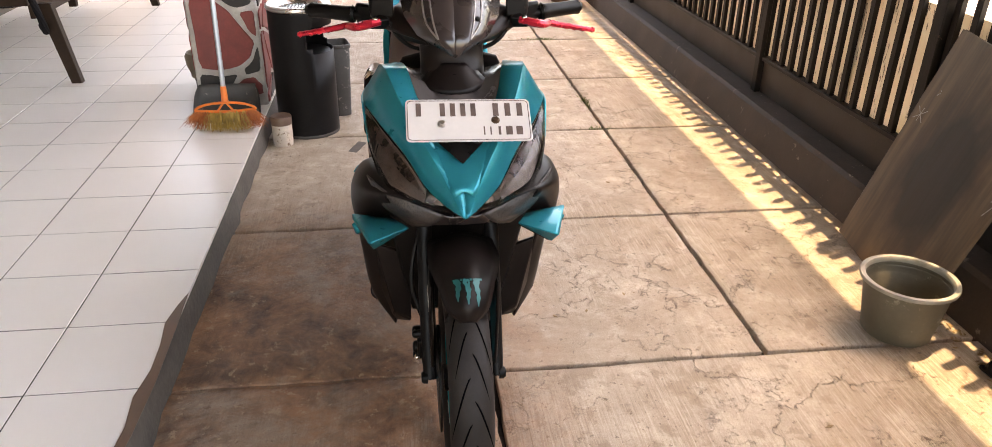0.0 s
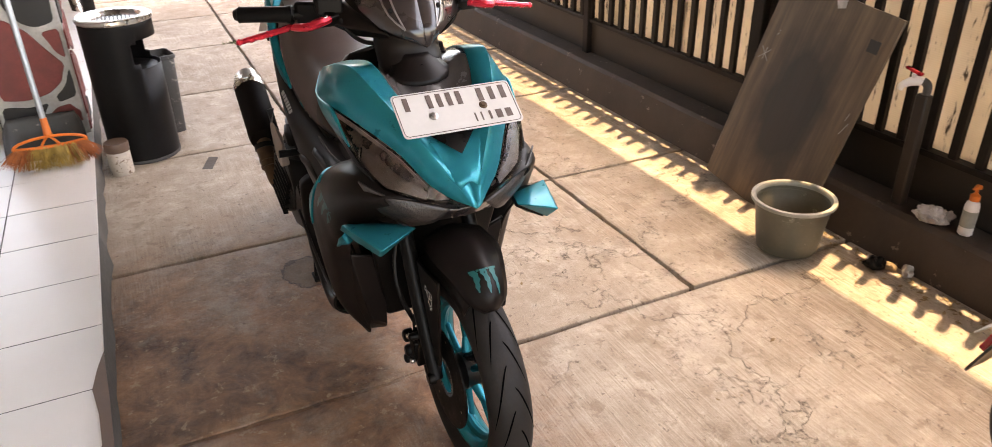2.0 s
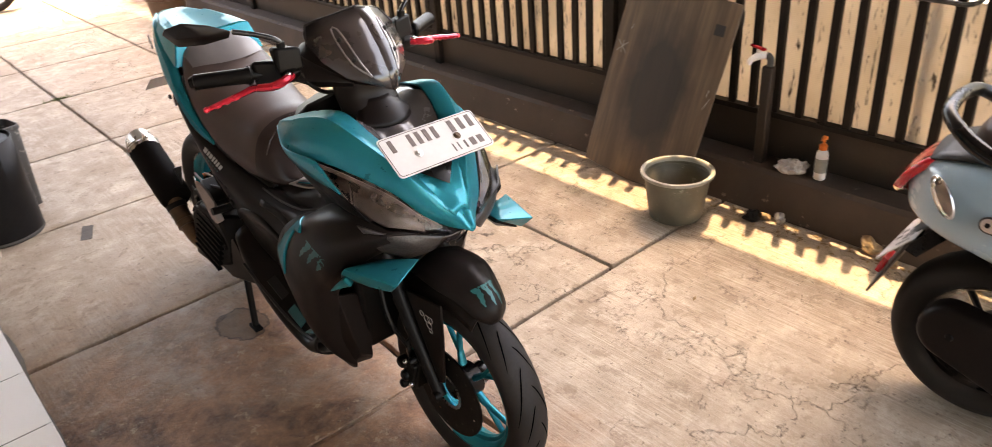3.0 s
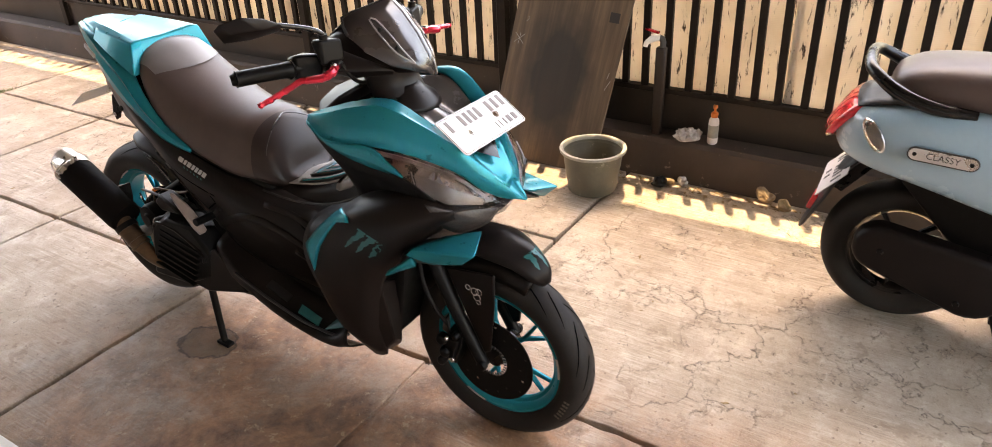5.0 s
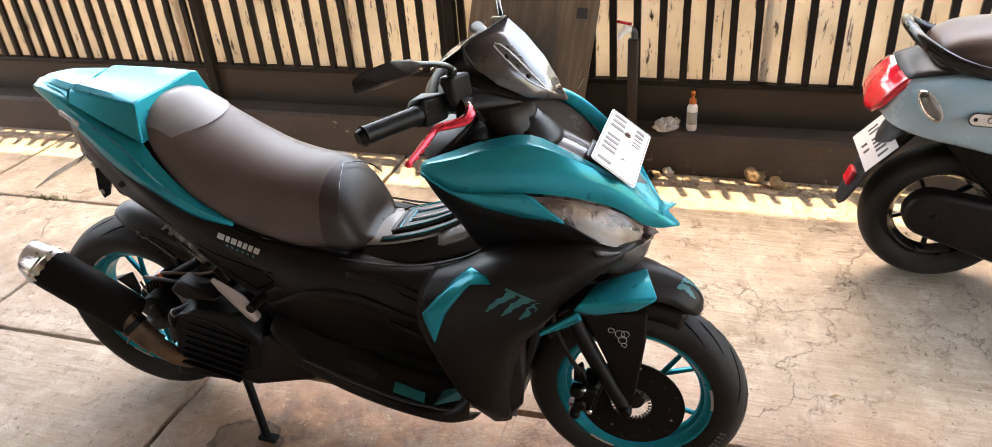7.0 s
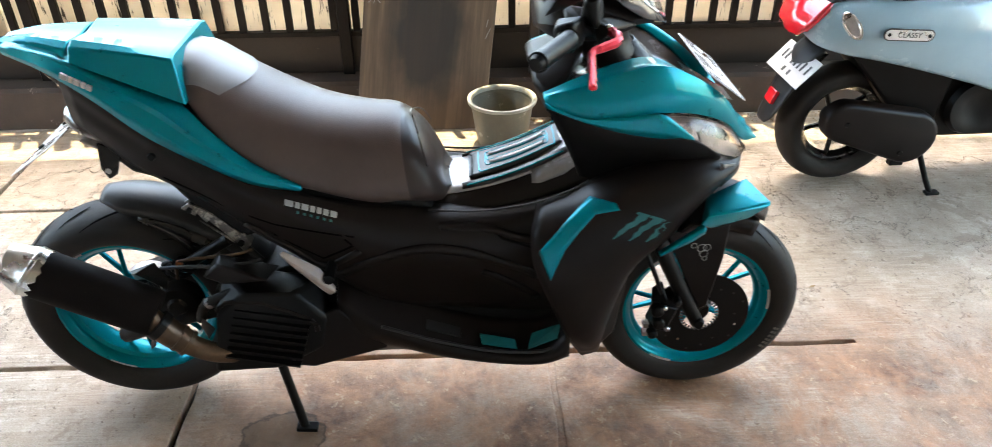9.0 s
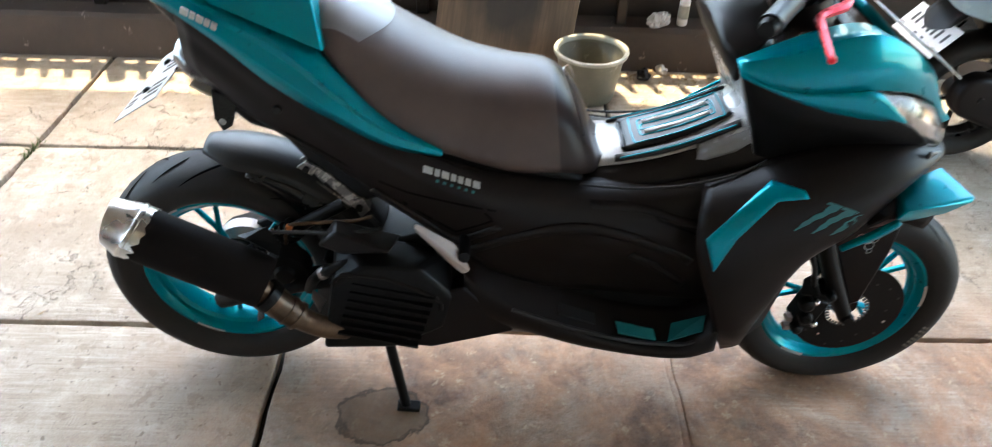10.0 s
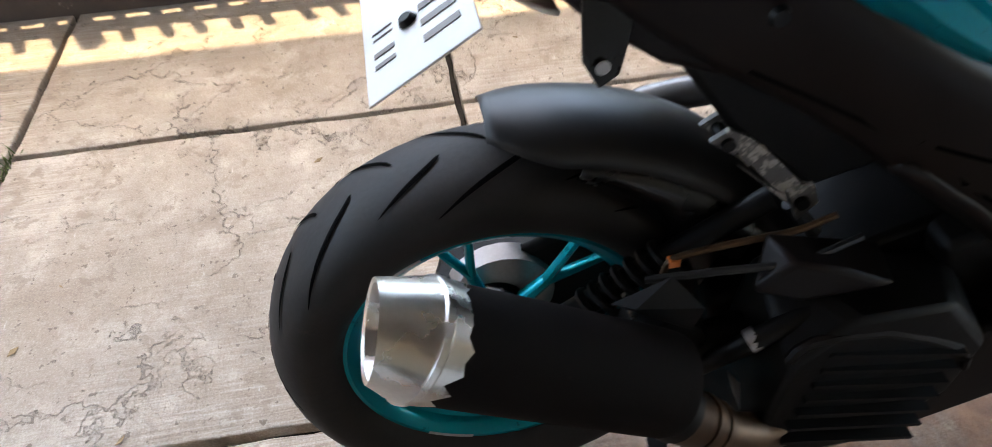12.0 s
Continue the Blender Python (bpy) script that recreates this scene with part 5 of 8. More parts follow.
    nose_seam = [(w * math.sin(a), y, z0 + (z1 - z0) * (0.1 + 0.905 * math.cos(a) ** 0.8)) for a in np.linspace(-1.05, 1.05, 13) for y, z0, z1, w in [(0.345 - 0.035 * abs(a), 0.668, 0.832 - 0.022 * abs(a), 0.138)]]
    part("seam", tube(nose_seam, 0.0018, 6, 3), GLOSS, seat, scale=K)

    p("seat_base", hull([(s * x, y, z) for s in (-1, 1) for x, y, z in ((0.135, 0.30, 0.665), (0.150, 0.52, 0.705), (0.152, 0.68, 0.790), (0.132, 0.80, 0.880), (0.10, 0.30, 0.60), (0.12, 0.78, 0.74), (0.10, 0.92, 0.86))]), IRON, "black tray under the seat", bevel=0.01)

    # tail
    def tail(s):
        rows = [[(0.158, 0.575, 0.738), (0.162, 0.572, 0.732), (0.160, 0.578, 0.728)], [(0.156, 0.67, 0.795), (0.172, 0.665, 0.772), (0.168, 0.68, 0.752)], [(0.150, 0.745, 0.872), (0.170, 0.755, 0.830), (0.162, 0.77, 0.800)],
                [(0.128, 0.81, 0.935), (0.152, 0.85, 0.900), (0.154, 0.87, 0.862)], [(0.108, 0.92, 0.975), (0.132, 0.95, 0.955), (0.132, 0.955, 0.925)], [(0.080, 1.03, 1.012), (0.100, 1.045, 0.998), (0.098, 1.05, 0.976)], [(0.04, 1.145, 1.022), (0.048, 1.158, 1.012), (0.045, 1.155, 1.0)]]
        creased = []
        for a, b, c in rows:
            a, b, c = Vector(a), Vector(b), Vector(c)
            wide = (a - c).length
            ridge = a.lerp(b, 0.62) + Vector((0.10 * wide, 0, 0.04 * wide))
            hollow = b.lerp(ridge, 0.35) - Vector((0.05 * wide, 0, 0))
            creased.append([tuple(q) for q in (a, ridge, hollow, b.lerp(c, 0.45) + Vector((0.03 * wide, 0, 0)), c)])
        tp = p("tail_panel", loft(creased, 4, 1, s), TEAL, "glossy teal tail panel with a sharp crease", solid=0.005, sharp=14)
        part("lettering_bar", bars_row((s * 0.128, 1.01, 0.985), (s * 0.25, -1, -0.40), (0, -0.35, 1), (0.014, 0.009, 0.012, 0.009, 0.010), 0.011, 0.003, (s * 0.006, 0, 0)), PALE_INK, tp, scale=K)
    both(tail)
    def shell_rows(stations):
        rows = []
        for y, (xl, zl), (xe, ze), (xr, zr), zc, lean in stations:
            half = [(xl, y, zl), (xe, y + lean, ze), (xr, y + 1.4 * lean, zr), (0.5 * xr, y + 1.5 * lean, (zr + zc) / 2)]
            rows.append([(-a, b, c) for a, b, c in half] + [(0, y + 1.6 * lean, zc)] + half[::-1])
        return rows
    cowl = shell_rows(((0.776, (0.148, 0.924), (0.121, 1.008), (0.100, 1.012), 1.008, 0.016), (0.89, (0.132, 0.966), (0.107, 1.018), (0.086, 1.024), 1.016, 0.0), (1.003, (0.104, 1.000), (0.088, 1.026), (0.066, 1.034), 1.026, 0.0)))
    p("seat_cowl", loft(cowl, 4, 1, caps=True), TEAL, "glossy teal single-seat cowl", sharp=20, bevel=0.004)
    tip = shell_rows(((1.012, (0.100, 0.998), (0.084, 1.020), (0.060, 1.028), 1.022, 0.0), (1.10, (0.064, 1.012), (0.054, 1.026), (0.036, 1.032), 1.028, 0.0), (1.168, (0.034, 1.010), (0.026, 1.018), (0.016, 1.023), 1.022, 0.0)))
    p("tail_tip", loft(tip, 4, 1, caps=True), TEAL, "glossy teal tail tip behind the cowl", sharp=20, bevel=0.003)
    p("tail_base", hull([(-0.10, 0.80, 0.90), (0.10, 0.80, 0.90), (-0.09, 1.0, 0.985), (0.09, 1.0, 0.985), (-0.04, 1.14, 1.01), (0.04, 1.14, 1.01), (-0.10, 0.85, 0.80), (0.10, 0.85, 0.80), (-0.05, 1.06, 0.92), (0.05, 1.06, 0.92)]), SATIN, "black tail base", bevel=0.01)
    lampbm = loft([[(w * math.cos(a), y, z + h * math.sin(a)) for a in np.linspace(0, 2 * math.pi, 13)[:-1]] for y, z, w, h in ((0.90, 0.800, 0.088, 0.044), (0.99, 0.834, 0.092, 0.046), (1.045, 0.848, 0.080, 0.040), (1.075, 0.854, 0.052, 0.024))], 3, 2, closed=True, caps=True)
    tl = p("tail_lamp", lampbm, GLOSS, "dark smoked tail lamp")
    part("clear_lens", loft([[(0.070 * math.sin(a), y, z - 0.002 * math.cos(a)) for a in np.linspace(-1.1, 1.1, 9)] for y, z in ((1.052, 0.810), (1.032, 0.796), (1.008, 0.786))], 2, 2), WHITE_PLASTIC, tl, "pale lower lens", solid=0.004, scale=K)
    p("tail_underside", hull([(q * x, y, z) for q in (-1, 1) for x, y, z in ((0.122, 0.86, 0.738), (0.114, 0.935, 0.758), (0.085, 0.985, 0.782), (0.055, 1.02, 0.806), (0.118, 0.87, 0.83), (0.10, 0.97, 0.875), (0.07, 1.02, 0.885), (0.09, 0.84, 0.72))]), MATT, "matt black tray under the tail", bevel=0.006)
    hook = p("luggage_hook", slab_of([(-0.100, 0.952, 0.805), (-0.100, 1.000, 0.820), (-0.112, 1.000, 0.766), (-0.116, 0.986, 0.742), (-0.113, 0.968, 0.752)], (0.006, 0, 0)), SATIN, "small black bracket with a hole", bevel=0.002)
    part("hole_rim", lathe([(0.0, 0.0022), (0.0055, 0.0022), (0.0068, 0.001)], 14, Matrix.Translation((-0.1145, 0.984, 0.762)) @ ROLL_X.inverted()), ALLOY, hook, scale=K)
    for s in (-1, 1):
        p("tail_bolt", lathe([(0, 0.006), (0.007, 0.006), (0.009, 0.0)], 12, Matrix.Translation((s * 0.158, 0.866, 0.816)) @ (ROLL_X if s > 0 else ROLL_X.inverted())), IRON)

    # rear plate on its bracket
    rear_m = Matrix.Translation((-0.004, 1.1275, 0.7975)) @ Matrix.Rotation(radians(58), 4, "X")
    bm = box((0, 0, 0), (0.278, 0.0022, 0.105))
    bmesh.ops.transform(bm, matrix=rear_m, verts=bm.verts)
    rp = p("rear_number_plate", bm, PLATE, "white rear number plate with dark bars", bevel=0.001)
    for x, w, z, h in ((-0.11, 0.017, 0.022, 0.034), (-0.085, 0.017, 0.022, 0.034), (-0.060, 0.017, 0.022, 0.034), (0.0, 0.016, 0.022, 0.034), (0.023, 0.016, 0.022, 0.034), (0.046, 0.016, 0.022, 0.034), (0.069, 0.016, 0.022, 0.034), (-0.10, 0.01, -0.032, 0.02), (-0.084, 0.012, -0.032, 0.02), (-0.055, 0.003, -0.032, 0.02), (-0.045, 0.003, -0.032, 0.02)):
        mark = box((x + w / 2, 0.0016, z), (w * 0.55, 0.001, h))
        bmesh.ops.transform(mark, matrix=rear_m, verts=mark.verts)
        part("plate_bar", mark, PLATE_INK, rp, "dark bar in place of a figure", scale=K)
    for x in (-0.06, 0.06):
        b = lathe([(0, 0.006), (0.006, 0.006), (0.009, 0.001)], 12, rear_m @ Matrix.Translation((x, 0.001, -0.006)) @ Matrix.Rotation(radians(-90), 4, "X"))
        part("plate_bolt", b, IRON, rp, scale=K)
    p("plate_arm", hull([(-0.03, 1.02, 0.88), (0.03, 1.02, 0.88), (-0.04, 1.10, 0.808), (0.04, 1.10, 0.808), (-0.03, 1.04, 0.86), (0.03, 1.04, 0.86), (-0.04, 1.13, 0.788), (0.04, 1.13, 0.788)]), SATIN, "black plate arm")

    # hugger and rear frame
    rows, flanks = [], {-1: [], 1: []}
    for k in range(17):
        u = k / 16
        a = radians(24 + 65 * u)
        crown = 0.350 + 0.055 * (1 - u) ** 1.2
        edge = (0.082 - 0.016 * u) * (1.0 if u < 0.82 else 1.0 - 0.42 * ((u - 0.82) / 0.18) ** 1.6)
        drop = 0.034 * (1.0 if u < 0.82 else 1.0 - 0.55 * ((u - 0.82) / 0.18))
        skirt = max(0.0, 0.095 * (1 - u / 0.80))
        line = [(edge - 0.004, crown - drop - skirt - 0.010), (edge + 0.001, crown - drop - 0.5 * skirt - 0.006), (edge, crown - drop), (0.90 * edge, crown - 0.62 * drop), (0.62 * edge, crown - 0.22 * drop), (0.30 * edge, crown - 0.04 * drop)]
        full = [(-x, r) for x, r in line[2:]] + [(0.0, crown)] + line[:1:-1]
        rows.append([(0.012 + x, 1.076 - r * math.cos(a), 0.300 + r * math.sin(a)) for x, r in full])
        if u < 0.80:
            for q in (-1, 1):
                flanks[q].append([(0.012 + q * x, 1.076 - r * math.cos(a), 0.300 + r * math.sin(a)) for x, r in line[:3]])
    hugger = p("rear_hugger", loft(rows, 2, 1), GREY, "matt black leaf-shaped rear hugger fender", solid=0.004, sharp=28)
    # the fender's upright sides, given a blacker material to paint in their shade
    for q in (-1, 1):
        part("flank", loft(flanks[q], 2, 1), SATIN, hugger, "flank below the crease, blackened to stand for its shade", solid=0.003, scale=K)
    p("rear_frame", hull([(q * x, y, z) for q in (-1, 1) for x, y, z in ((0.075, 0.905, 0.735), (0.080, 0.845, 0.655), (0.080, 0.74, 0.560), (0.080, 0.64, 0.59), (0.080, 0.72, 0.72), (0.075, 0.82, 0.78))]), IRON, "dark rear frame under the seat", bevel=0.008)
    p("swing_case", hull([(0.06, 0.45, 0.45), (0.06, 0.52, 0.24), (0.06, 1.12, 0.22), (0.06, 1.15, 0.34), (0.06, 0.95, 0.42), (0.17, 0.47, 0.42), (0.17, 0.55, 0.26), (0.16, 1.10, 0.24), (0.16, 1.12, 0.33), (0.16, 0.95, 0.39)]), IRON, "dark drive case", bevel=0.012)
    p("case_cover", lathe([(0, 0.02), (0.05, 0.018), (0.07, 0.006), (0.075, -0.02)], 24, Matrix.Translation((0.055, 1.05, 0.32)) @ ROLL_X.inverted()), ALLOY, "bright alloy gear cover")
    p("engine_block", hull([(-0.10, 0.48, 0.26), (0.10, 0.48, 0.26), (-0.11, 0.80, 0.26), (0.10, 0.80, 0.24), (-0.10, 0.84, 0.42), (0.10, 0.84, 0.42), (-0.10, 0.55, 0.52), (0.10, 0.55, 0.52)]), IRON, "dark engine block", bevel=0.012)
    cov = p("engine_cover", hull([(-0.228, 0.825, 0.280), (-0.225, 0.68, 0.282), (-0.205, 0.575, 0.325), (-0.200, 0.555, 0.41), (-0.200, 0.62, 0.485), (-0.205, 0.73, 0.492), (-0.215, 0.795, 0.445), (-0.10, 0.84, 0.25), (-0.10, 0.55, 0.28), (-0.10, 0.56, 0.46), (-0.10, 0.80, 0.50)]), IRON, "black finned engine cover", bevel=0.008)
    for k in range(7):
        part("cooling_fin", box((-0.207 - 0.0036 * k, 0.672 + 0.006 * k, 0.432 - 0.0195 * k), (0.016, 0.170, 0.005), Matrix.Rotation(radians(13), 4, "X")), IRON, cov, scale=K)
    for line in ([(-0.207, 0.795, 0.446), (-0.205, 0.775, 0.468), (-0.203, 0.690, 0.462), (-0.204, 0.590, 0.410), (-0.208, 0.578, 0.380)],):
        part("cover_lip", tube(line, 0.006, 8, 2), MATT, cov, "matt black moulded lip", scale=K)
    p("air_duct", hull([(-0.160, 0.832, 0.506), (-0.165, 0.79, 0.545), (-0.175, 0.74, 0.535), (-0.18, 0.68, 0.505), (-0.175, 0.78, 0.495), (-0.11, 0.80, 0.54), (-0.11, 0.66, 0.50)]), MATT, "black plastic air duct", bevel=0.006)
    p("belly_cover", hull([(-0.19, 0.56, 0.42), (-0.195, 0.53, 0.435), (-0.195, 0.42, 0.31), (-0.205, 0.60, 0.265), (-0.205, 0.68, 0.275), (-0.11, 0.55, 0.40), (-0.11, 0.45, 0.27), (-0.11, 0.70, 0.25)]), MATT, "matt black belly cover", bevel=0.006)

    # exhaust
    mz = lambda u: (-0.215 + 0.006 * u, 0.90 + 0.305 * u, 0.438 + 0.160 * u)
    can = p("muffler", tube([mz(0.085), mz(0.12), mz(0.5), mz(0.845)], [0.046, 0.054, 0.055, 0.055], 28, 3), SOOT, "sooty matt black muffler can")
    d = (Vector(mz(1)) - Vector(mz(0))).normalized()
    over = Vector((0, -d.z, d.y)).normalized()
    out = d.cross(over).normalized()
    rng = random.Random(12)
    torn = [rng.uniform(-0.022, 0.022) for _ in range(32)]

    def rings(specs, ragged=False):
        rows = []
        for n, (u_top, u_low, r) in enumerate(specs):
            row = []
            for k in range(32):
                a = 2 * math.pi * k / 32
                u = (u_top + u_low) / 2 + (u_top - u_low) / 2 * math.sin(a) + (torn[k] if ragged and n == 0 else 0.0)
                row.append(Vector(mz(u)) + r * (math.cos(a) * out + math.sin(a) * over))
            rows.append([tuple(q) for q in row])
        return loft(rows, 1, 1, closed=True)
    part("end_cap", rings(((0.78, 0.84, 0.0558), (0.825, 0.88, 0.0562), (0.83, 0.885, 0.0578), (0.85, 0.90, 0.0578), (0.855, 0.905, 0.0556), (1.01, 0.965, 0.045), (1.005, 0.960, 0.041), (0.95, 0.93, 0.037)), True), STEEL, can, "brushed steel end cap with a torn paint edge", scale=K)
    part("outlet", rings(((0.95, 0.93, 0.037), (0.91, 0.89, 0.024), (0.84, 0.84, 0.022))), IRON, can, scale=K)
    part("muffler_bracket", hull([(-0.19, 0.96, 0.545), (-0.19, 0.90, 0.50), (-0.19, 0.89, 0.53), (-0.17, 0.92, 0.56), (-0.175, 0.98, 0.54)]), IRON, can, scale=K)
    p("exhaust_pipe", tube([(-0.220, 0.948, 0.452), (-0.222, 0.905, 0.400), (-0.220, 0.858, 0.355), (-0.212, 0.800, 0.326), (-0.165, 0.70, 0.288), (-0.06, 0.6, 0.28)], [0.026, 0.025, 0.024, 0.023, 0.022, 0.021], 18, 4), BRONZE, "heat-stained exhaust pipe")
    sleeve = p("pipe_sleeve", tube([(-0.2218, 0.926, 0.425), (-0.2215, 0.905, 0.400), (-0.2208, 0.872, 0.368)], [0.033, 0.031, 0.029], 20, 3), BRONZE, "heat-stained coupling sleeve")
    for q0, q1, rad in (((-0.2218, 0.930, 0.430), (-0.2218, 0.918, 0.416), 0.0355), ((-0.2212, 0.892, 0.388), (-0.2210, 0.886, 0.382), 0.0325), ((-0.2209, 0.876, 0.372), (-0.2208, 0.870, 0.366), 0.0315)):
        part("clamp_ring", tube([q0, q1], rad, 20, 1), IRON if rad > 0.035 else BRONZE, sleeve, scale=K)
    part("clamp_lug", hull([(-0.238, 0.935, 0.402), (-0.250, 0.928, 0.388), (-0.248, 0.948, 0.372), (-0.232, 0.950, 0.385), (-0.226, 0.930, 0.410), (-0.226, 0.944, 0.400)]), IRON, sleeve, "dark clamp lug", bevel=0.003, scale=K)

    # shock, bracket, footpegs, cables, centre stand
    def shock(s):
        top, inset = ((0.078, 0.78, 0.555), 0.032) if s < 0 else ((0.109, 0.745, 0.572), 0.0)
        sh = p("shock_absorber", tube([(s * (0.115 - inset), 1.0, 0.42), (s * (0.112 - inset), 0.888, 0.548 if s > 0 else 0.49), (s * top[0], top[1], top[2])], 0.020 if s > 0 else 0.014, 14), SIDE_GREY if s > 0 else IRON, "slim shock absorber")
        coil = [(s * (0.118 - inset) + 0.023 * math.cos(a), 0.97 - 0.09 * a / 44 + 0.016 * math.sin(a), 0.43 + 0.07 * a / 44 + 0.016 * math.sin(a)) for a in np.linspace(0, 44, 90)]
        part("spring", tube(coil, 0.005, 6, 1), IRON, sh, "dark coil spring", scale=K)
        if s < 0:
            # a cast arm with a clevis at its upper end and two webs along it
            arm = bmesh.new()
            hull([(x, y, z) for x in (-0.084, -0.062) for y, z in ((0.842, 0.640), (0.824, 0.645), (0.800, 0.622), (0.818, 0.606))], arm)
            hull([(x, y, z) for x in (-0.080, -0.064) for y, z in ((0.822, 0.618), (0.806, 0.630), (0.742, 0.560), (0.762, 0.545))], arm)
            hull([(x, y, z) for x in (-0.086, -0.060) for y, z in ((0.768, 0.566), (0.740, 0.572), (0.728, 0.545), (0.748, 0.522))], arm)
            for x in (-0.089, -0.062):
                hull([(x + d, y, z) for d in (0, 0.006) for y, z in ((0.866, 0.648), (0.848, 0.660), (0.826, 0.648), (0.838, 0.628))], arm)
                hull([(x + d, y, z) for d in (0, 0.005) for y, z in ((0.822, 0.606), (0.832, 0.614), (0.770, 0.562), (0.764, 0.550))], arm)
            part("upper_mount", arm, DUSTY_CAST, sh, "dusty cast upper mount", bevel=0.002, scale=K)
            part("mount_bolt", tube([(-0.094, 0.848, 0.644), (-0.054, 0.848, 0.644)], 0.007, 10, 1), IRON, sh, scale=K)
            part("mount_bolt", tube([(-0.092, 0.750, 0.550), (-0.056, 0.750, 0.550)], 0.008, 10, 1), IRON, sh, scale=K)
            part("mount_rod", tube([(-0.070, 0.752, 0.535), (-0.076, 0.715, 0.490)], 0.009, 8, 1), GREY, sh, scale=K)
        peg = p("pillion_footpeg", hull([(s * 0.236, 0.630, 0.616), (s * 0.224, 0.622, 0.620), (s * 0.222, 0.612, 0.598), (s * 0.240, 0.560, 0.556), (s * 0.216, 0.548, 0.566), (s * 0.236, 0.516, 0.512), (s * 0.206, 0.522, 0.506), (s * 0.206, 0.60, 0.585), (s * 0.232, 0.532, 0.500), (s * 0.238, 0.545, 0.518)]), ROSE, "folded rosy alloy pillion footpeg", bevel=0.004)
        part("peg_pivot", tube([(s * 0.15, 0.53, 0.54), (s * 0.235, 0.53, 0.545)], 0.012, 10, 1), IRON, peg, scale=K)
    both(shock)
    # hoses, brackets and bolts round the engine
    p("crank_boss", lathe([(0, 0.02), (0.018, 0.02), (0.024, 0.012), (0.045, 0.010), (0.05, 0.0), (0.05, -0.03)], 20, Matrix.Translation((-0.14, 0.905, 0.42)) @ ROLL_X.inverted()), IRON, "dark axle boss")
    p("swing_arm", tube([(-0.125, 0.70, 0.42), (-0.135, 0.84, 0.40), (-0.125, 1.0, 0.34), (-0.10, 1.07, 0.30)], [0.03, 0.026, 0.02, 0.022], 10, 3), IRON, "dark right swing arm")
    p("brake_caliper", hull([(-0.09, 0.93, 0.44), (-0.11, 0.96, 0.40), (-0.10, 0.90, 0.38), (-0.07, 0.94, 0.36), (-0.06, 0.91, 0.45), (-0.11, 0.92, 0.42)]), IRON, "dark rear caliper", bevel=0.005)
    p("brake_arm", tube([(-0.130, 0.951, 0.497), (-0.130, 0.940, 0.465), (-0.130, 0.927, 0.431)], 0.0032, 8, 2), STEEL, "bright steel brake rod")
    p("bracket_plate", slab_of([(-0.134, 1.000, 0.446), (-0.134, 0.905, 0.424), (-0.134, 0.893, 0.404), (-0.134, 0.915, 0.392), (-0.134, 0.985, 0.420)], (0.006, 0, 0)), IRON, "dark slotted bracket", bevel=0.002)
    p("bracket_bolt", lathe([(0, 0.008), (0.010, 0.008), (0.013, 0.003), (0.013, 0)], 10, Matrix.Translation((-0.134, 0.913, 0.404)) @ ROLL_X.inverted()), ROSE, "rusty bracket bolt")
    p("coolant_hose", tube([(-0.14, 0.70, 0.50), (-0.17, 0.76, 0.475), (-0.175, 0.83, 0.44), (-0.15, 0.86, 0.38)], 0.012, 10, 4), IRON, "black rubber hose")
    p("hose_clamp", tube([(-0.174, 0.815, 0.449), (-0.1745, 0.825, 0.443)], 0.014, 12, 1), ALLOY)
    p("pipe_flange", hull([(-0.19, 0.83, 0.385), (-0.20, 0.845, 0.40), (-0.205, 0.83, 0.36), (-0.175, 0.82, 0.37), (-0.18, 0.845, 0.41)]), ALLOY, "worn alloy flange", bevel=0.003)
    p("wiring_loom", tube([(-0.13, 0.93, 0.515), (-0.145, 0.86, 0.528), (-0.15, 0.78, 0.53), (-0.13, 0.70, 0.53)], 0.0045, 8, 4), GREY, "thin black wiring")
    p("brake_cable", tube([(-0.108, 0.72, 0.545), (-0.110, 0.761, 0.533), (-0.110, 0.82, 0.528), (-0.110, 0.886, 0.520), (-0.111, 0.901, 0.505), (-0.112, 0.906, 0.463), (-0.114, 0.905, 0.42)], 0.0042, 8), BRONZE, "brown sheathed cable")
    p("cable_clip", box((-0.111, 0.893, 0.515), (0.010, 0.012, 0.009)), ORANGE, "small orange cable clip")

    st = p("centre_stand", tube([(-0.15, 0.668, 0.006), (-0.146, 0.674, 0.04), (-0.118, 0.712, 0.25)], 0.012, 10, 2), IRON, "dark iron centre stand")
    part("stand_leg", tube([(0.15, 0.668, 0.006), (0.146, 0.674, 0.04), (0.118, 0.712, 0.25)], 0.012, 10, 2), IRON, st, scale=K)
    for s in (-1, 1):
        part("stand_foot", box((s * 0.152, 0.662, 0.006), (0.03, 0.055, 0.012), Matrix.Rotation(0.1, 4, "X")), IRON, st, bevel=0.003, scale=K)
    part("cross_bar", tube([(-0.122, 0.704, 0.20), (0.122, 0.704, 0.20)], 0.012, 10, 1), IRON, st, scale=K)

    # handlebar cover, screen
    hc = []
    for y, z0, z1, w in ((0.075, 1.035, 1.075, 0.085), (0.04, 1.02, 1.115, 0.125), (-0.02, 1.012, 1.128, 0.126), (-0.09, 1.022, 1.094, 0.088), (-0.140, 1.028, 1.066, 0.048), (-0.180, 1.030, 1.046, 0.012)):
        h = z1 - z0
        hc.append([(-w, y, z0 + 0.45 * h), (-0.7 * w, y, z0 + 0.9 * h), (0, y, z1), (0.7 * w, y, z0 + 0.9 * h), (w, y, z0 + 0.45 * h), (0.6 * w, y, z0), (0, y, z0 - 0.01), (-0.6 * w, y, z0)])
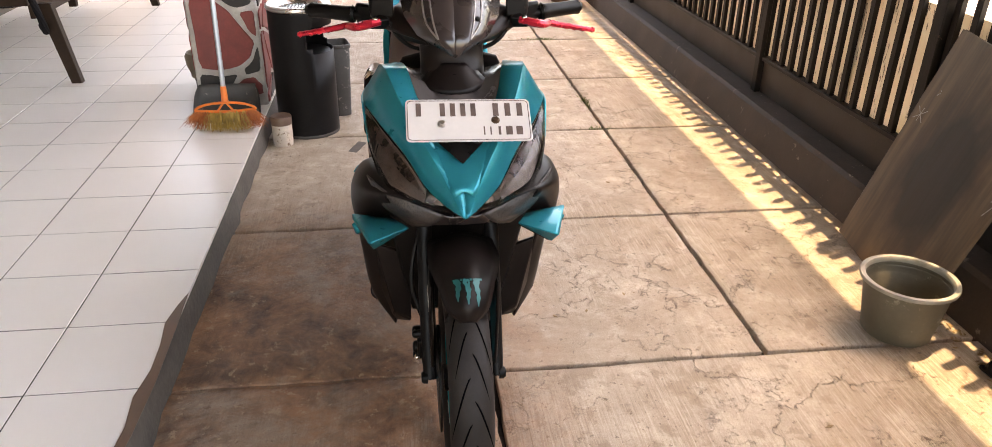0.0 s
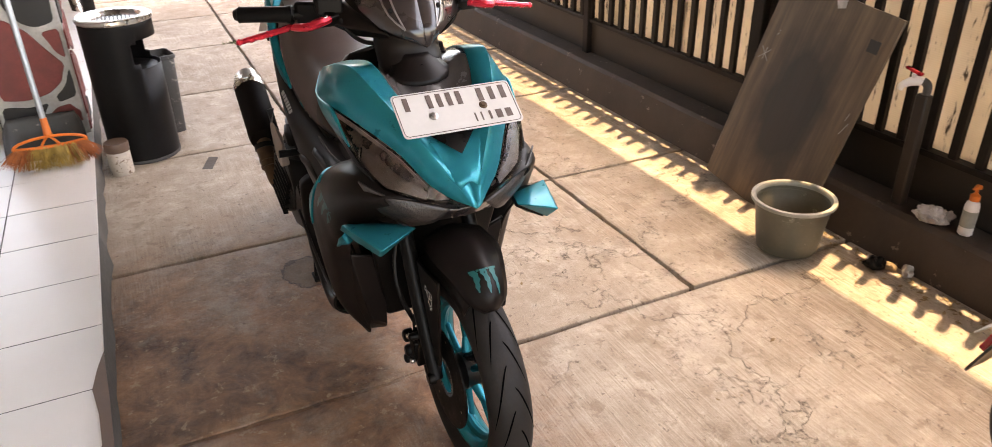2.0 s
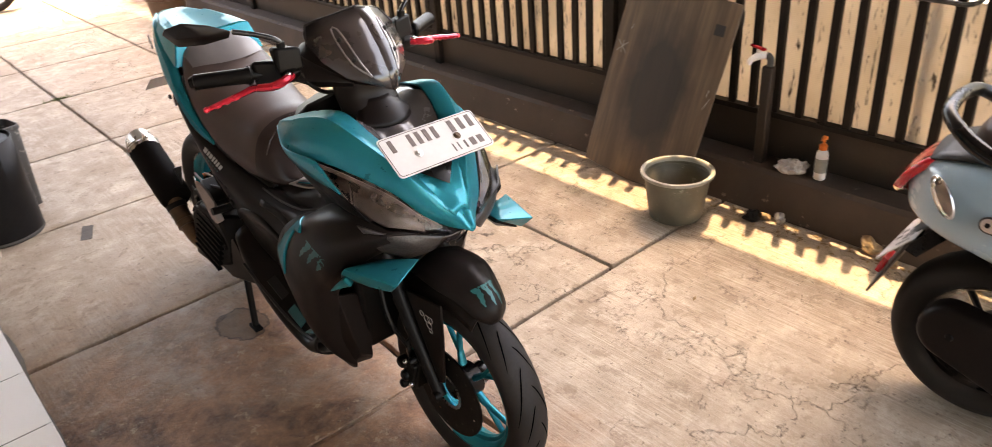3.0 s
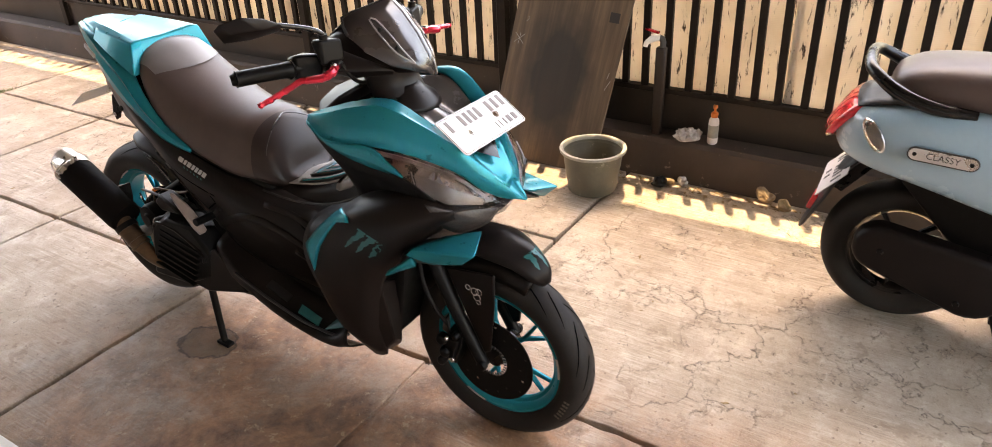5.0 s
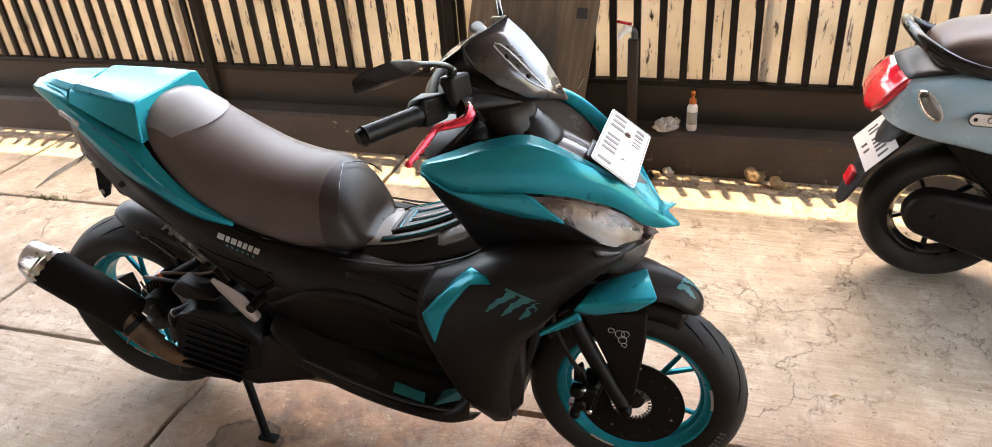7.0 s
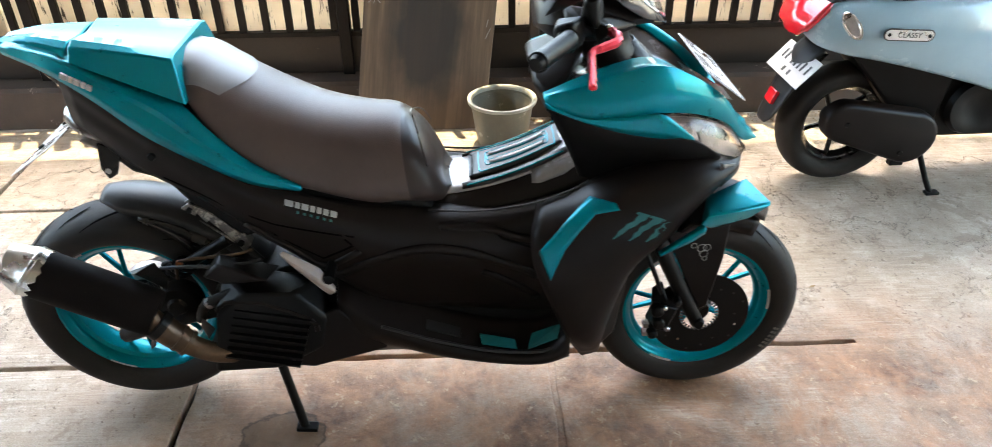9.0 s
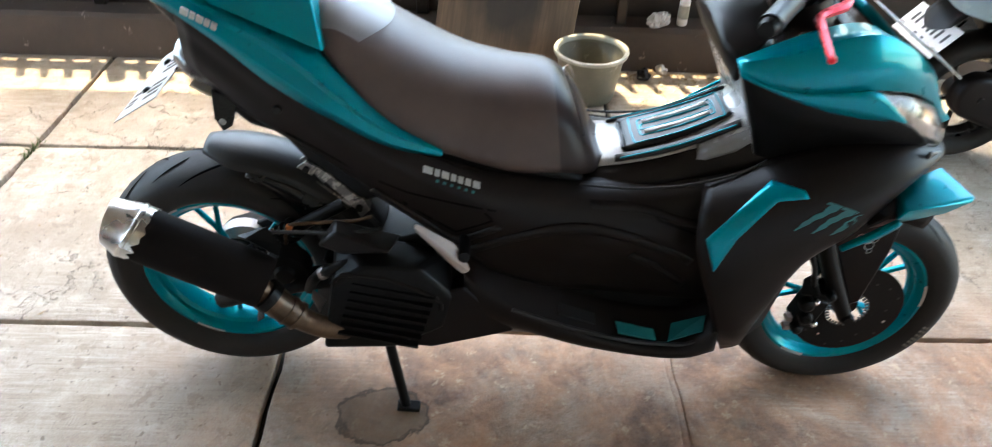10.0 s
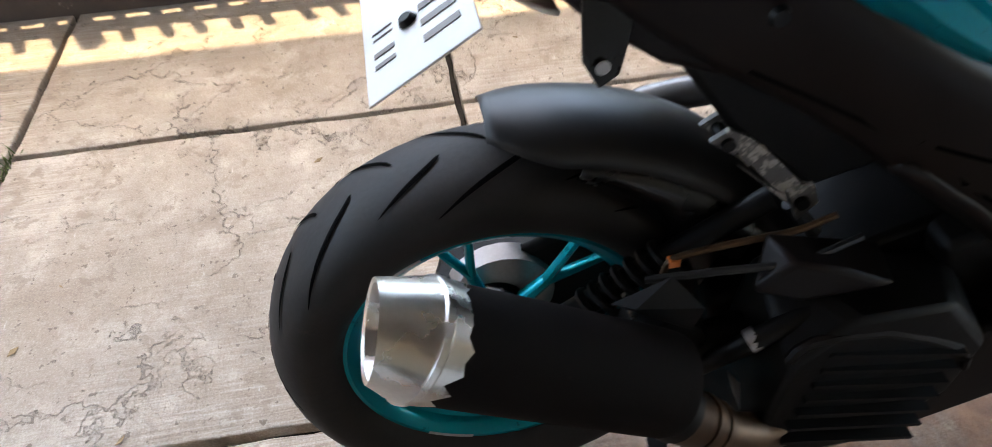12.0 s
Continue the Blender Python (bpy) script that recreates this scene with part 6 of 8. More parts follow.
    bar_cover = p("handlebar_cover", loft(hc, 4, 2, closed=True, caps=True), MATT, "matt black handlebar cover")
    meter = part("meter", hull([(-0.065, 0.07, 1.09), (0.065, 0.07, 1.09), (-0.075, -0.01, 1.15), (0.075, -0.01, 1.15), (-0.06, 0.06, 1.105), (0.06, 0.06, 1.105)]), GLOSS, bar_cover, "dark glossy instrument", bevel=0.005, scale=K)

    def screen(s):
        # flat flanks that meet in a sharp ridge, each with a trimmed slot
        ridge = [(0.0, -0.206, 1.020), (0.0, -0.188, 1.064), (0.0, -0.160, 1.114), (0.0, -0.122, 1.160), (0.0, -0.086, 1.192)]
        side = [(0.014, -0.200, 1.026), (0.080, -0.143, 1.056), (0.108, -0.094, 1.090), (0.116, -0.050, 1.126), (0.098, -0.022, 1.160)]

        def on(j, v, out=0.0):
            k = min(int(j), 3)
            q = Vector(ridge[k]).lerp(Vector(ridge[k + 1]), j - k).lerp(Vector(side[k]).lerp(Vector(side[k + 1]), j - k), v)
            return Vector((s * (q.x + 0.45 * out), q.y - 0.80 * out, q.z + 0.40 * out))
        rows = [[q0, tuple(Vector(q0).lerp(Vector(q1), 0.5) + Vector((0.002, -0.002, 0.001))), q1] for q0, q1 in zip(ridge, side)]
        sc = p("screen", loft(rows, 1, 1, s), GLOSS, "smoked glossy fly screen", solid=0.003, sharp=12)
        loop = [on(j, v, 0.005) for j, v in ((0.80, 0.50), (1.6, 0.45), (2.4, 0.43), (3.2, 0.46), (3.3, 0.56), (2.4, 0.58), (1.5, 0.61))]
        part("screen_trim", tube([tuple(q) for q in loop + loop[:1]], 0.0022, 8, 2), ALLOY, sc, "bright trim round the screen inset", scale=K)
        part("screen_inset", slab_of([tuple(q) for q in [on(j, v, 0.0035) for j, v in ((0.86, 0.51), (1.6, 0.465), (2.4, 0.445), (3.2, 0.475), (3.25, 0.55), (2.4, 0.565), (1.5, 0.595))]], (0, 0.003, 0)), GREY, sc, scale=K)
        for j in (1.7, 2.7):
            part("screen_bolt", ball(tuple(on(j, 0.52, 0.006)), (0.006, 0.005, 0.006)), IRON, sc, scale=K)
        lip = tube([tuple(on(4.0, v, 0.001)) for v in (0.0, 0.5, 1.0)] + [tuple(on(3.0, 1.0, 0.001))], 0.0035, 8, 2)
        part("screen_edge", lip, MATT, sc, scale=K)
        wing = [(0.060, -0.138, 1.040), (0.050, -0.125, 1.024), (0.104, -0.075, 1.070), (0.108, -0.050, 1.022), (0.160, -0.030, 1.052), (0.168, -0.010, 1.078), (0.130, -0.020, 1.096), (0.160, 0.020, 1.050), (0.110, 0.030, 1.100), (0.110, 0.020, 1.024)]
        part("cover_wing", hull([(s * x, y, z) for x, y, z in wing]), MATT, bar_cover, "angular side of the handlebar cover", bevel=0.005, scale=K)
    both(screen)

    # grips, levers, mirrors
    def hand(s):
        bar = p("handlebar", tube([(s * 0.05, 0.0, 1.045), (s * 0.16, 0.01, 1.062), (s * 0.24, 0.035, 1.07)], 0.012, 12), IRON, "black handlebar")
        grip = part("grip", tube([(s * 0.225, 0.030, 1.069), (s * 0.232, 0.032, 1.069), (s * 0.24, 0.035, 1.070), (s * 0.29, 0.068, 1.069), (s * 0.328, 0.092, 1.068), (s * 0.333, 0.095, 1.068)], [0.018, 0.023, 0.018, 0.0175, 0.018, 0.019], 16, 3), IRON, bar, "ribbed black rubber grip", scale=K)
        part("bar_end", tube([(s * 0.333, 0.095, 1.068), (s * 0.342, 0.101, 1.067)], [0.016, 0.012], 14, 1), IRON, bar, scale=K)
        part("switch_box", hull([(s * 0.165, -0.01, 1.095), (s * 0.225, 0.02, 1.10), (s * 0.165, 0.045, 1.09), (s * 0.215, 0.058, 1.088), (s * 0.165, -0.012, 1.038), (s * 0.222, 0.02, 1.036), (s * 0.17, 0.05, 1.045), (s * 0.215, 0.058, 1.05)]), IRON, bar, "black switch box", bevel=0.008, scale=K)
        part("master_cylinder", hull([(s * 0.13, -0.045, 1.125), (s * 0.185, -0.03, 1.13), (s * 0.19, 0.0, 1.13), (s * 0.14, -0.01, 1.125), (s * 0.13, -0.05, 1.075), (s * 0.19, -0.03, 1.07), (s * 0.15, 0.0, 1.07)]), IRON, bar, "black brake fluid reservoir", bevel=0.006, scale=K)
        lev = bmesh.new()
        path = [(s * 0.165, -0.048, 1.068), (s * 0.198, -0.064, 1.064), (s * 0.222, -0.056, 1.058), (s * 0.244, -0.014, 1.052), (s * 0.268, -0.008, 1.046), (s * 0.355, 0.002, 1.030)]
        tube(path, [0.009, 0.0105, 0.0095, 0.0080, 0.0072, 0.0058], 8, 2, bm=lev)
        for k, u in enumerate((0.62, 0.74, 0.86)):
            q = Vector(path[4]).lerp(Vector(path[5]), (u - 0.5) * 2)
            ball(q + Vector((0, -0.002, -0.002)), (0.010, 0.0065, 0.0065), lev, 1)
        ball(Vector(path[-1]), (0.008, 0.008, 0.008), lev, 1)
        lv = part("brake_lever", lev, RED, bar, "red anodised folding brake lever", scale=K)
        part("lever_perch", hull([(s * 0.14, -0.055, 1.075), (s * 0.19, -0.06, 1.07), (s * 0.14, -0.03, 1.045), (s * 0.19, -0.03, 1.045), (s * 0.16, -0.02, 1.09)]), IRON, bar, bevel=0.004, scale=K)
        part("lever_pivot", ball((s * 0.175, -0.052, 1.074), (0.008, 0.008, 0.005)), STEEL, bar, scale=K)
        part("brake_line", tube([(s * 0.14, -0.045, 1.065), (s * 0.125, -0.052, 1.035), (s * 0.095, -0.05, 1.01), (s * 0.06, -0.05, 1.0)], 0.005, 8), IRON, bar, scale=K)
        stem = p("mirror", tube([(s * 0.165, -0.02, 1.115), (s * 0.168, -0.022, 1.142), (s * 0.20, -0.008, 1.160), (s * 0.255, 0.012, 1.178)], 0.0060, 10, 3), SATIN, "dark angular mirror on a short stem")
        head = hull([(s * (0.262 + (x - 0.245) * 0.84), 0.030 + (y - 0.020) * 0.84, 1.186 + (z - 1.180) * 0.84) for x, y, z in ((0.245, -0.026, 1.180), (0.250, -0.015, 1.160), (0.300, -0.026, 1.206), (0.362, -0.006, 1.222), (0.388, 0.050, 1.204), (0.390, 0.074, 1.186), (0.350, 0.092, 1.140), (0.300, 0.045, 1.142), (0.320, -0.030, 1.180), (0.372, 0.018, 1.178))])
        part("mirror_housing", head, MATT, stem, "matt black angular mirror housing", bevel=0.004, scale=K)
        part("mirror_mount", tube([(s * 0.163, -0.02, 1.10), (s * 0.166, -0.022, 1.140)], 0.010, 12, 1), IRON, stem, scale=K)
    both(hand)
    return bike


scooter()


# ---- things by the fence ----
def leaning_board():
    w, h, t = 0.535, 0.82, 0.012
    bm = box((0, 0, 0), (w, h, t))
    bmesh.ops.subdivide_edges(bm, edges=bm.edges[:], cuts=6, use_grid_fill=True)
    rng = random.Random(5)
    for v in bm.verts:
        if abs(abs(v.co.x) - w / 2) < 1e-4 or abs(abs(v.co.y) - h / 2) < 1e-4:
            v.co.x += rng.uniform(-0.0025, 0.0025)
            v.co.y += rng.uniform(-0.0025, 0.0025)
        v.co.z += 0.010 * math.cos(v.co.x * 4.0)
    # local x runs along the fence (towards -y), local y runs up the board
    low, top = Vector((1.535, 0.375, 0.004)), Vector((1.735, 0.345, 0.775))
    up = (top - low).normalized()
    along = Vector((0, -1, 0)) - up * up.dot(Vector((0, -1, 0)))
    along.normalize()
    along = (Matrix.Rotation(radians(-5.0), 3, along.cross(up)) @ along).normalized()
    up = along.cross(up).cross(along).normalized()
    n = along.cross(up)
    m = Matrix((along, up, n)).transposed().to_4x4()
    m.translation = (low + top) / 2
    b = part("plywood_board", bm, BOARD, None, bevel=0.0015)
    b.matrix_basis = m
    tagged(b, "weathered plywood board with a dark damp patch, leaning on the fence", "board")
    marks = bmesh.new()
    for x, y, a, l in ((-0.225, 0.115, 0.75, 0.07), (-0.225, 0.115, -0.7, 0.065), (-0.225, 0.115, 1.5, 0.05), (-0.19, 0.215, 0.9, 0.05), (-0.185, 0.21, -0.4, 0.035), (0.245, 0.02, 1.2, 0.05), (0.238, 0.06, 1.4, 0.03)):
        box((x, y, 0.0164 if abs(x) < 0.15 else 0.0128), (l, 0.0024, 0.0006), Matrix.Rotation(a, 4, "Z"), marks)
    part("chalk_mark", marks, PALE_INK, b, "pale scratched marks")
    part("tape", box((0.205, 0.30, 0.0132), (0.045, 0.042, 0.0012), Matrix.Rotation(0.05, 4, "Z")), INK, b, "dark tape patch")
    part("torn_label", hull([(-0.02, 0.40, 0.016), (0.03, 0.405, 0.016), (0.035, 0.375, 0.017), (0.005, 0.365, 0.017), (0.005, 0.385, 0.019)]), FOIL, b, "torn pale label")


def bucket():
    m = pose(1.392, 0.068, 0.0, 0, 0, 20)
    outer = [(0.0, 0.004), (0.088, 0.003), (0.094, 0.008), (0.102, 0.06), (0.110, 0.12), (0.117, 0.175), (0.119, 0.183), (0.130, 0.184), (0.1315, 0.190), (0.130, 0.196), (0.118, 0.196), (0.114, 0.190)]
    inner = [(0.1125, 0.172), (0.1135, 0.169), (0.1112, 0.165), (0.1122, 0.160), (0.110, 0.156), (0.1105, 0.150), (0.108, 0.146), (0.098, 0.06), (0.090, 0.012), (0.0, 0.010)]
    outer, inner = [(q * 1.07, z) for q, z in outer], [(q * 1.07, z) for q, z in inner]
    b = thing("bucket", m, "grey green plastic bucket, scuffed, standing on the concrete", "bucket")
    part("shell", lathe(outer[:7] + [(0.124, 0.186)] + inner, 56), BUCKET, b, sharp=50)
    part("rim", lathe(outer[6:] + [(0.1215, 0.180), (0.125, 0.178)], 56, closed=True), RIM_PLASTIC, b, "pale scuffed rim", sharp=50)


def tap():
    t = thing("garden_tap", pose(1.715, -0.085, 0.15), "white water tap with red handle on a standpipe by the fence", "tap")
    part("standpipe", box((0, 0, 0.20), (0.034, 0.042, 0.40)), PANEL, t, "dirty brown standpipe casing", bevel=0.006)
    part("elbow", tube([(0.0, -0.004, 0.39), (0.0, -0.004, 0.425), (-0.004, 0.006, 0.438), (-0.012, 0.016, 0.440)], 0.013, 12), BIN_GREY, t, "grey pipe elbow")
    part("spout", tube([(-0.006, 0.012, 0.440), (-0.03, 0.03, 0.440), (-0.055, 0.045, 0.428), (-0.062, 0.049, 0.412)], [0.014, 0.015, 0.011, 0.009], 12), WHITE_PLASTIC, t, "white plastic spout")
    part("stem", tube([(-0.03, 0.03, 0.445), (-0.03, 0.03, 0.466)], 0.008, 10, 1), WHITE_PLASTIC, t)
    part("handle", box((-0.028, 0.034, 0.472), (0.016, 0.062, 0.009), Matrix.Rotation(radians(10), 4, "X")), RED, t, "red lever handle", bevel=0.003)


def pump_bottle():
    b = thing("pump_bottle", pose(1.712, -0.335, 0.166, 0, 0, 12), "white pump bottle with an orange top on the plinth", "bottle")
    part("body", lathe([(0, 0.001), (0.018, 0), (0.0215, 0.004), (0.0215, 0.100), (0.018, 0.111), (0.011, 0.117), (0.011, 0.121)], 24), WHITE_PLASTIC, b)
    part("label", lathe([(0.0219, 0.03), (0.0219, 0.085)], 24), RIM_PLASTIC, b, "faded label")
    part("collar", lathe([(0.0145, 0.118), (0.015, 0.135), (0.010, 0.14), (0.005, 0.141), (0.005, 0.156)], 18), ORANGE, b, "orange collar")
    part("pump_head", hull([(-0.03, -0.005, 0.162), (-0.03, 0.005, 0.162), (0.012, -0.010, 0.155), (0.012, 0.010, 0.155), (0.012, -0.009, 0.168), (0.012, 0.009, 0.168), (-0.028, 0, 0.168)]), ORANGE, b, "orange pump head", bevel=0.002)


def crumpled_film():
    bm = ball((0, 0, 0.025), (0.030, 0.055, 0.030), detail=4)
    for v in bm.verts:
        k = noise.noise(v.co * 45) * 0.6 + noise.noise(v.co * 110) * 0.35
        v.co *= 1 + 0.5 * k
        v.co.z = max(v.co.z, 0.001)
    ob = part("plastic_wrapper", bm, FOIL, None, sharp=12)
    ob.matrix_basis = pose(1.690, -0.235, 0.166, 0, 0, 30)
    tagged(ob, "crumpled clear plastic wrapper on the plinth", "wrapper")


def rocks():
    rng = random.Random(12)
    for x, y, r, mat, name, label in ((1.615, -0.600, 0.036, ROCK, "stone", "brown broken stone by the plinth"), (1.565, -0.69, 0.026, ROCK, "stone", "small brown stone by the plinth"), (1.545, -0.175, 0.030, IRON, "clod", "dark dirty clod on the concrete"),
                                      (1.585, -0.205, 0.018, ROCK, "clod", "small clod of earth"), (1.60, -0.26, 0.022, FOIL, "scrap", "pale scrap of paper litter")):
        bm = ball((0, 0, r * 0.62), (r * 1.15, r * 0.85, r * 0.78), detail=3)
        off = rng.uniform(0, 50)
        for v in bm.verts:
            v.co *= 1 + 0.42 * noise.noise(v.co * (1.3 / r) + Vector((off, 0, 0)))
            v.co.z = max(v.co.z, 0.0)
        ob = part(name, bm, mat, None, sharp=14)
        ob.matrix_basis = pose(x, y, 0.0, 0, 0, rng.uniform(0, 360))
        tagged(ob, label, "stone" if name == "stone" else "litter", "litter by the plinth")
    bm = bmesh.new()
    for k in range(260):
        x, y = 1.60 - abs(rng.gauss(0, 0.045)), rng.uniform(-1.5, 0.15)
        if rng.random() < 0.25:
            x, y = rng.uniform(0.0, 1.6), rng.uniform(-1.0, 4.0)
        s = rng.uniform(0.003, 0.011)
        a = rng.uniform(0, 6.3)
        pts = [(x + s * math.cos(a + q) * f, y + s * math.sin(a + q) * f, 0.0015 + rng.uniform(0, 0.003)) for q, f in ((0, 1.3), (1.4, 0.5), (3.1, 1.2), (4.6, 0.55))]
        slab_of(pts, (0, 0, 0.001), bm)
    tagged(part("leaf_litter", bm, DRY_LEAF), "dry leaf crumbs and grit on the concrete", "litter", kind="stuff")


def hose():
    pts = [(1.74 + 0.02 * math.sin(a * 3), -0.62 + 0.12 * math.cos(a), 0.86 + 0.035 * math.sin(a) + 0.004 * a) for a in np.linspace(0, 12.6, 40)]
    tagged(part("hose", tube(pts, 0.008, 8, 2), BIN_GREY), "thin green grey hose coiled on the fence bars", "hose")


leaning_board()
bucket()
tap()
pump_bottle()
crumpled_film()
rocks()
hose()


# ---- things on and by the terrace ----
def stone_pillar():
    """A post faced with red and black painted stones between raised pale joints."""
    p0 = thing("stone_pillar", pose(-0.95, 2.31, 0.0), "carport pillar faced with red and black painted stones and pale joints", "pillar")
    w, d, h = 0.335, 0.30, 2.58
    part("core", box((0, 0, h / 2 + 0.01), (w, d, h)), JOINT_GREY, p0, bevel=0.008)
    rng = random.Random(21)

    def stone(ring, axis, sign, material):
        """One stone, proud of the joints, from its outline on a face of the pillar."""
        mid = sum(ring, Vector((0, 0))) / len(ring)

        def place(q, out):
            return (q[0] * -sign, sign * (d / 2 + out), q[1]) if axis == "y" else (sign * (w / 2 + out), q[0] * sign, q[1])
        bm = bmesh.new()
        low = [bm.verts.new(place(q, -0.002)) for q in ring]
        top = [bm.verts.new(place(q + (mid - q).normalized() * 0.004, 0.007)) for q in ring]
        n = len(ring)
        bm.faces.new(top)
        for k in range(n):
            bm.faces.new((low[k], low[(k + 1) % n], top[(k + 1) % n], top[k]))
        bmesh.ops.recalc_face_normals(bm, faces=bm.faces)
        part("stone", bm, material, p0, sharp=50)

    # the lower stones of the face towards the road: one large red stone among black ones
    face = ((STONE_BLACK, ((0.03, 0.69), (0.30, 0.68), (0.31, 0.80), (0.24, 0.88), (0.03, 0.90))),
            (STONE_BLACK, ((0.42, 0.69), (0.55, 0.625), (0.72, 0.60), (0.95, 0.62), (0.97, 0.72), (0.80, 0.765), (0.50, 0.75), (0.40, 0.72))),
            (STONE_RED, ((0.04, 0.66), (0.36, 0.65), (0.60, 0.59), (0.76, 0.51), (0.93, 0.435), (0.84, 0.36), (0.66, 0.315), (0.36, 0.295), (0.06, 0.31))),
            (STONE_RED, ((0.75, 0.58), (0.97, 0.59), (0.97, 0.46), (0.86, 0.49))),
            (STONE_BLACK, ((0.97, 0.42), (0.97, 0.29), (0.74, 0.27), (0.72, 0.30), (0.88, 0.35))),
            (STONE_BLACK, ((0.04, 0.28), (0.36, 0.265), (0.62, 0.275), (0.48, 0.20), (0.30, 0.13), (0.04, 0.13))),
            (STONE_RED, ((0.54, 0.20), (0.68, 0.25), (0.86, 0.26), (0.97, 0.22), (0.97, 0.17), (0.60, 0.16))),
            (STONE_RED, ((0.38, 0.78), (0.60, 0.79), (0.95, 0.80), (0.97, 0.90), (0.60, 0.92), (0.36, 0.88))))
    for material, outline in face:
        ends = [Vector(((u - 0.5) * (w - 0.012), v)) for u, v in outline]
        ring = []
        for q0, q1 in zip(ends, ends[1:] + ends[:1]):
            ring += [q0.lerp(q1, 0.12), q0.lerp(q1, 0.5) + Vector((rng.uniform(-0.003, 0.003), rng.uniform(-0.003, 0.003))), q0.lerp(q1, 0.88)]
        stone(ring, "y", -1, material)
    for axis, sign, width, first in (("y", -1, w, 0.93), ("x", 1, d, 0.115), ("x", -1, d, 0.115)):
        # jittered lattice of corners, so that neighbours share edges
        us, vs = [0.0, 0.46, 1.0], [v for v in (0.0, 0.10, 0.34, 0.50, 0.78, 0.98, 1.26, 1.50, 1.78, 2.05, 2.30, 2.5) if v + first < 2.62]
        grid = {}
        for i, u in enumerate(us):
            for j, v in enumerate(vs):
                du = rng.uniform(-0.30, 0.30) if 0 < i < len(us) - 1 else 0
                dv = rng.uniform(-0.075, 0.075) if 0 < j < len(vs) - 1 else 0
                grid[i, j] = Vector(((u + du - 0.5) * (width - 0.012), min(2.585, v + dv + first)))
        for i in range(len(us) - 1):
            for j in range(len(vs) - 1):
                quad = [grid[i, j], grid[i + 1, j], grid[i + 1, j + 1], grid[i, j + 1]]
                mid = sum(quad, Vector((0, 0))) / 4
                ring = []
                for k in range(4):
                    q0, q1 = quad[k], quad[(k + 1) % 4]
                    for t in (0.12, 0.5, 0.88):
                        q = q0.lerp(q1, t)
                        ring.append(q + (mid - q).normalized() * (0.010 + rng.uniform(-0.002, 0.004) + (0.006 if t == 0.5 else 0) * rng.uniform(-1, 1)))
                stone(ring, axis, sign, STONE_RED if rng.random() < 0.55 else STONE_BLACK)


def ash_bin():
    """A tall black bin with an ash tray top and a cut-out in its side."""
    b = thing("ash_bin", pose(-0.575, 2.085, 0.0), "tall black cylindrical ash bin with a steel tray top", "bin")
    r, h, seg = 0.148, 0.625, 72
    bm = bmesh.new()
    zs = [0.0, 0.012, 0.20, 0.42, 0.445, 0.47, 0.50, 0.53, 0.545, 0.60, h]
    lo, hi = radians(-62), radians(62)      # the opening faces +x
    ring = [[bm.verts.new((r * math.cos(2 * math.pi * k / seg), r * math.sin(2 * math.pi * k / seg), z)) for k in range(seg)] for z in zs]
    for j in range(len(zs) - 1):
        for k in range(seg):
            a = (2 * math.pi * (k + 0.5) / seg + math.pi) % (2 * math.pi) - math.pi
            a -= radians(-12)
            zc = (zs[j] + zs[j + 1]) / 2
            inset = radians(8) if zc < 0.445 or zc > 0.53 else 0
            if 0.42 < zc < 0.545 and lo + inset < a < hi - inset:
                continue
            bm.faces.new((ring[j][k], ring[j][(k + 1) % seg], ring[j + 1][(k + 1) % seg], ring[j + 1][k]))
    part("drum", bm, BIN, b, "black enamelled drum with a rounded opening", solid=0.003)
    part("liner", lathe([(0, 0.40), (0.135, 0.41), (0.138, 0.02)], 32), IRON, b)
    part("tray", lathe([(0.152, 0.615), (0.156, 0.622), (0.155, 0.634), (0.148, 0.638), (0.112, 0.636), (0.106, 0.628), (0.10, 0.618), (0, 0.618)], 56), STEEL, b, "steel ash tray top", sharp=30)
    slots = bmesh.new()
    for k in range(9):
        x = -0.064 + 0.016 * k
        box((x, 0, 0.6195), (0.006, 2 * math.sqrt(max(0.0, 0.078 ** 2 - x * x)), 0.002), bm=slots)
    part("grille", slots, IRON, b, "dark slotted grille")
    part("foot_ring", lathe([(0.149, 0.0), (0.1505, 0.002), (0.1505, 0.014), (0.149, 0.016)], 56), BIN_GREY, b)


def waste_basket():
    b = thing("waste_basket", pose(-0.435, 2.34, 0.0, 0, 0, 12), "dusty grey rectangular plastic waste basket", "basket")
    def ring(z, wx, wy, r):
        return [(sx * (wx - r) + r * math.cos(a), sy * (wy - r) + r * math.sin(a), z) for sx, sy, a0 in ((1, 1, 0), (-1, 1, 90), (-1, -1, 180), (1, -1, 270)) for a in (radians(a0), radians(a0 + 45), radians(a0 + 90))]
    outer = [ring(0.0, 0.052, 0.058, 0.02), ring(0.20, 0.058, 0.066, 0.02), ring(0.375, 0.064, 0.073, 0.02)]
    inner = [ring(0.38, 0.061, 0.070, 0.02), ring(0.20, 0.055, 0.063, 0.018), ring(0.008, 0.049, 0.054, 0.018)]
    part("shell", loft(outer + inner, 1, 1, closed=True, caps=True), BIN_GREY, b, sharp=50)
    part("rim", loft([ring(0.366, 0.068, 0.078, 0.022), ring(0.374, 0.070, 0.080, 0.022), ring(0.384, 0.068, 0.078, 0.022), ring(0.386, 0.063, 0.072, 0.02), ring(0.372, 0.062, 0.071, 0.02)], 1, 1, closed=True), BIN_GREY, b, sharp=50)


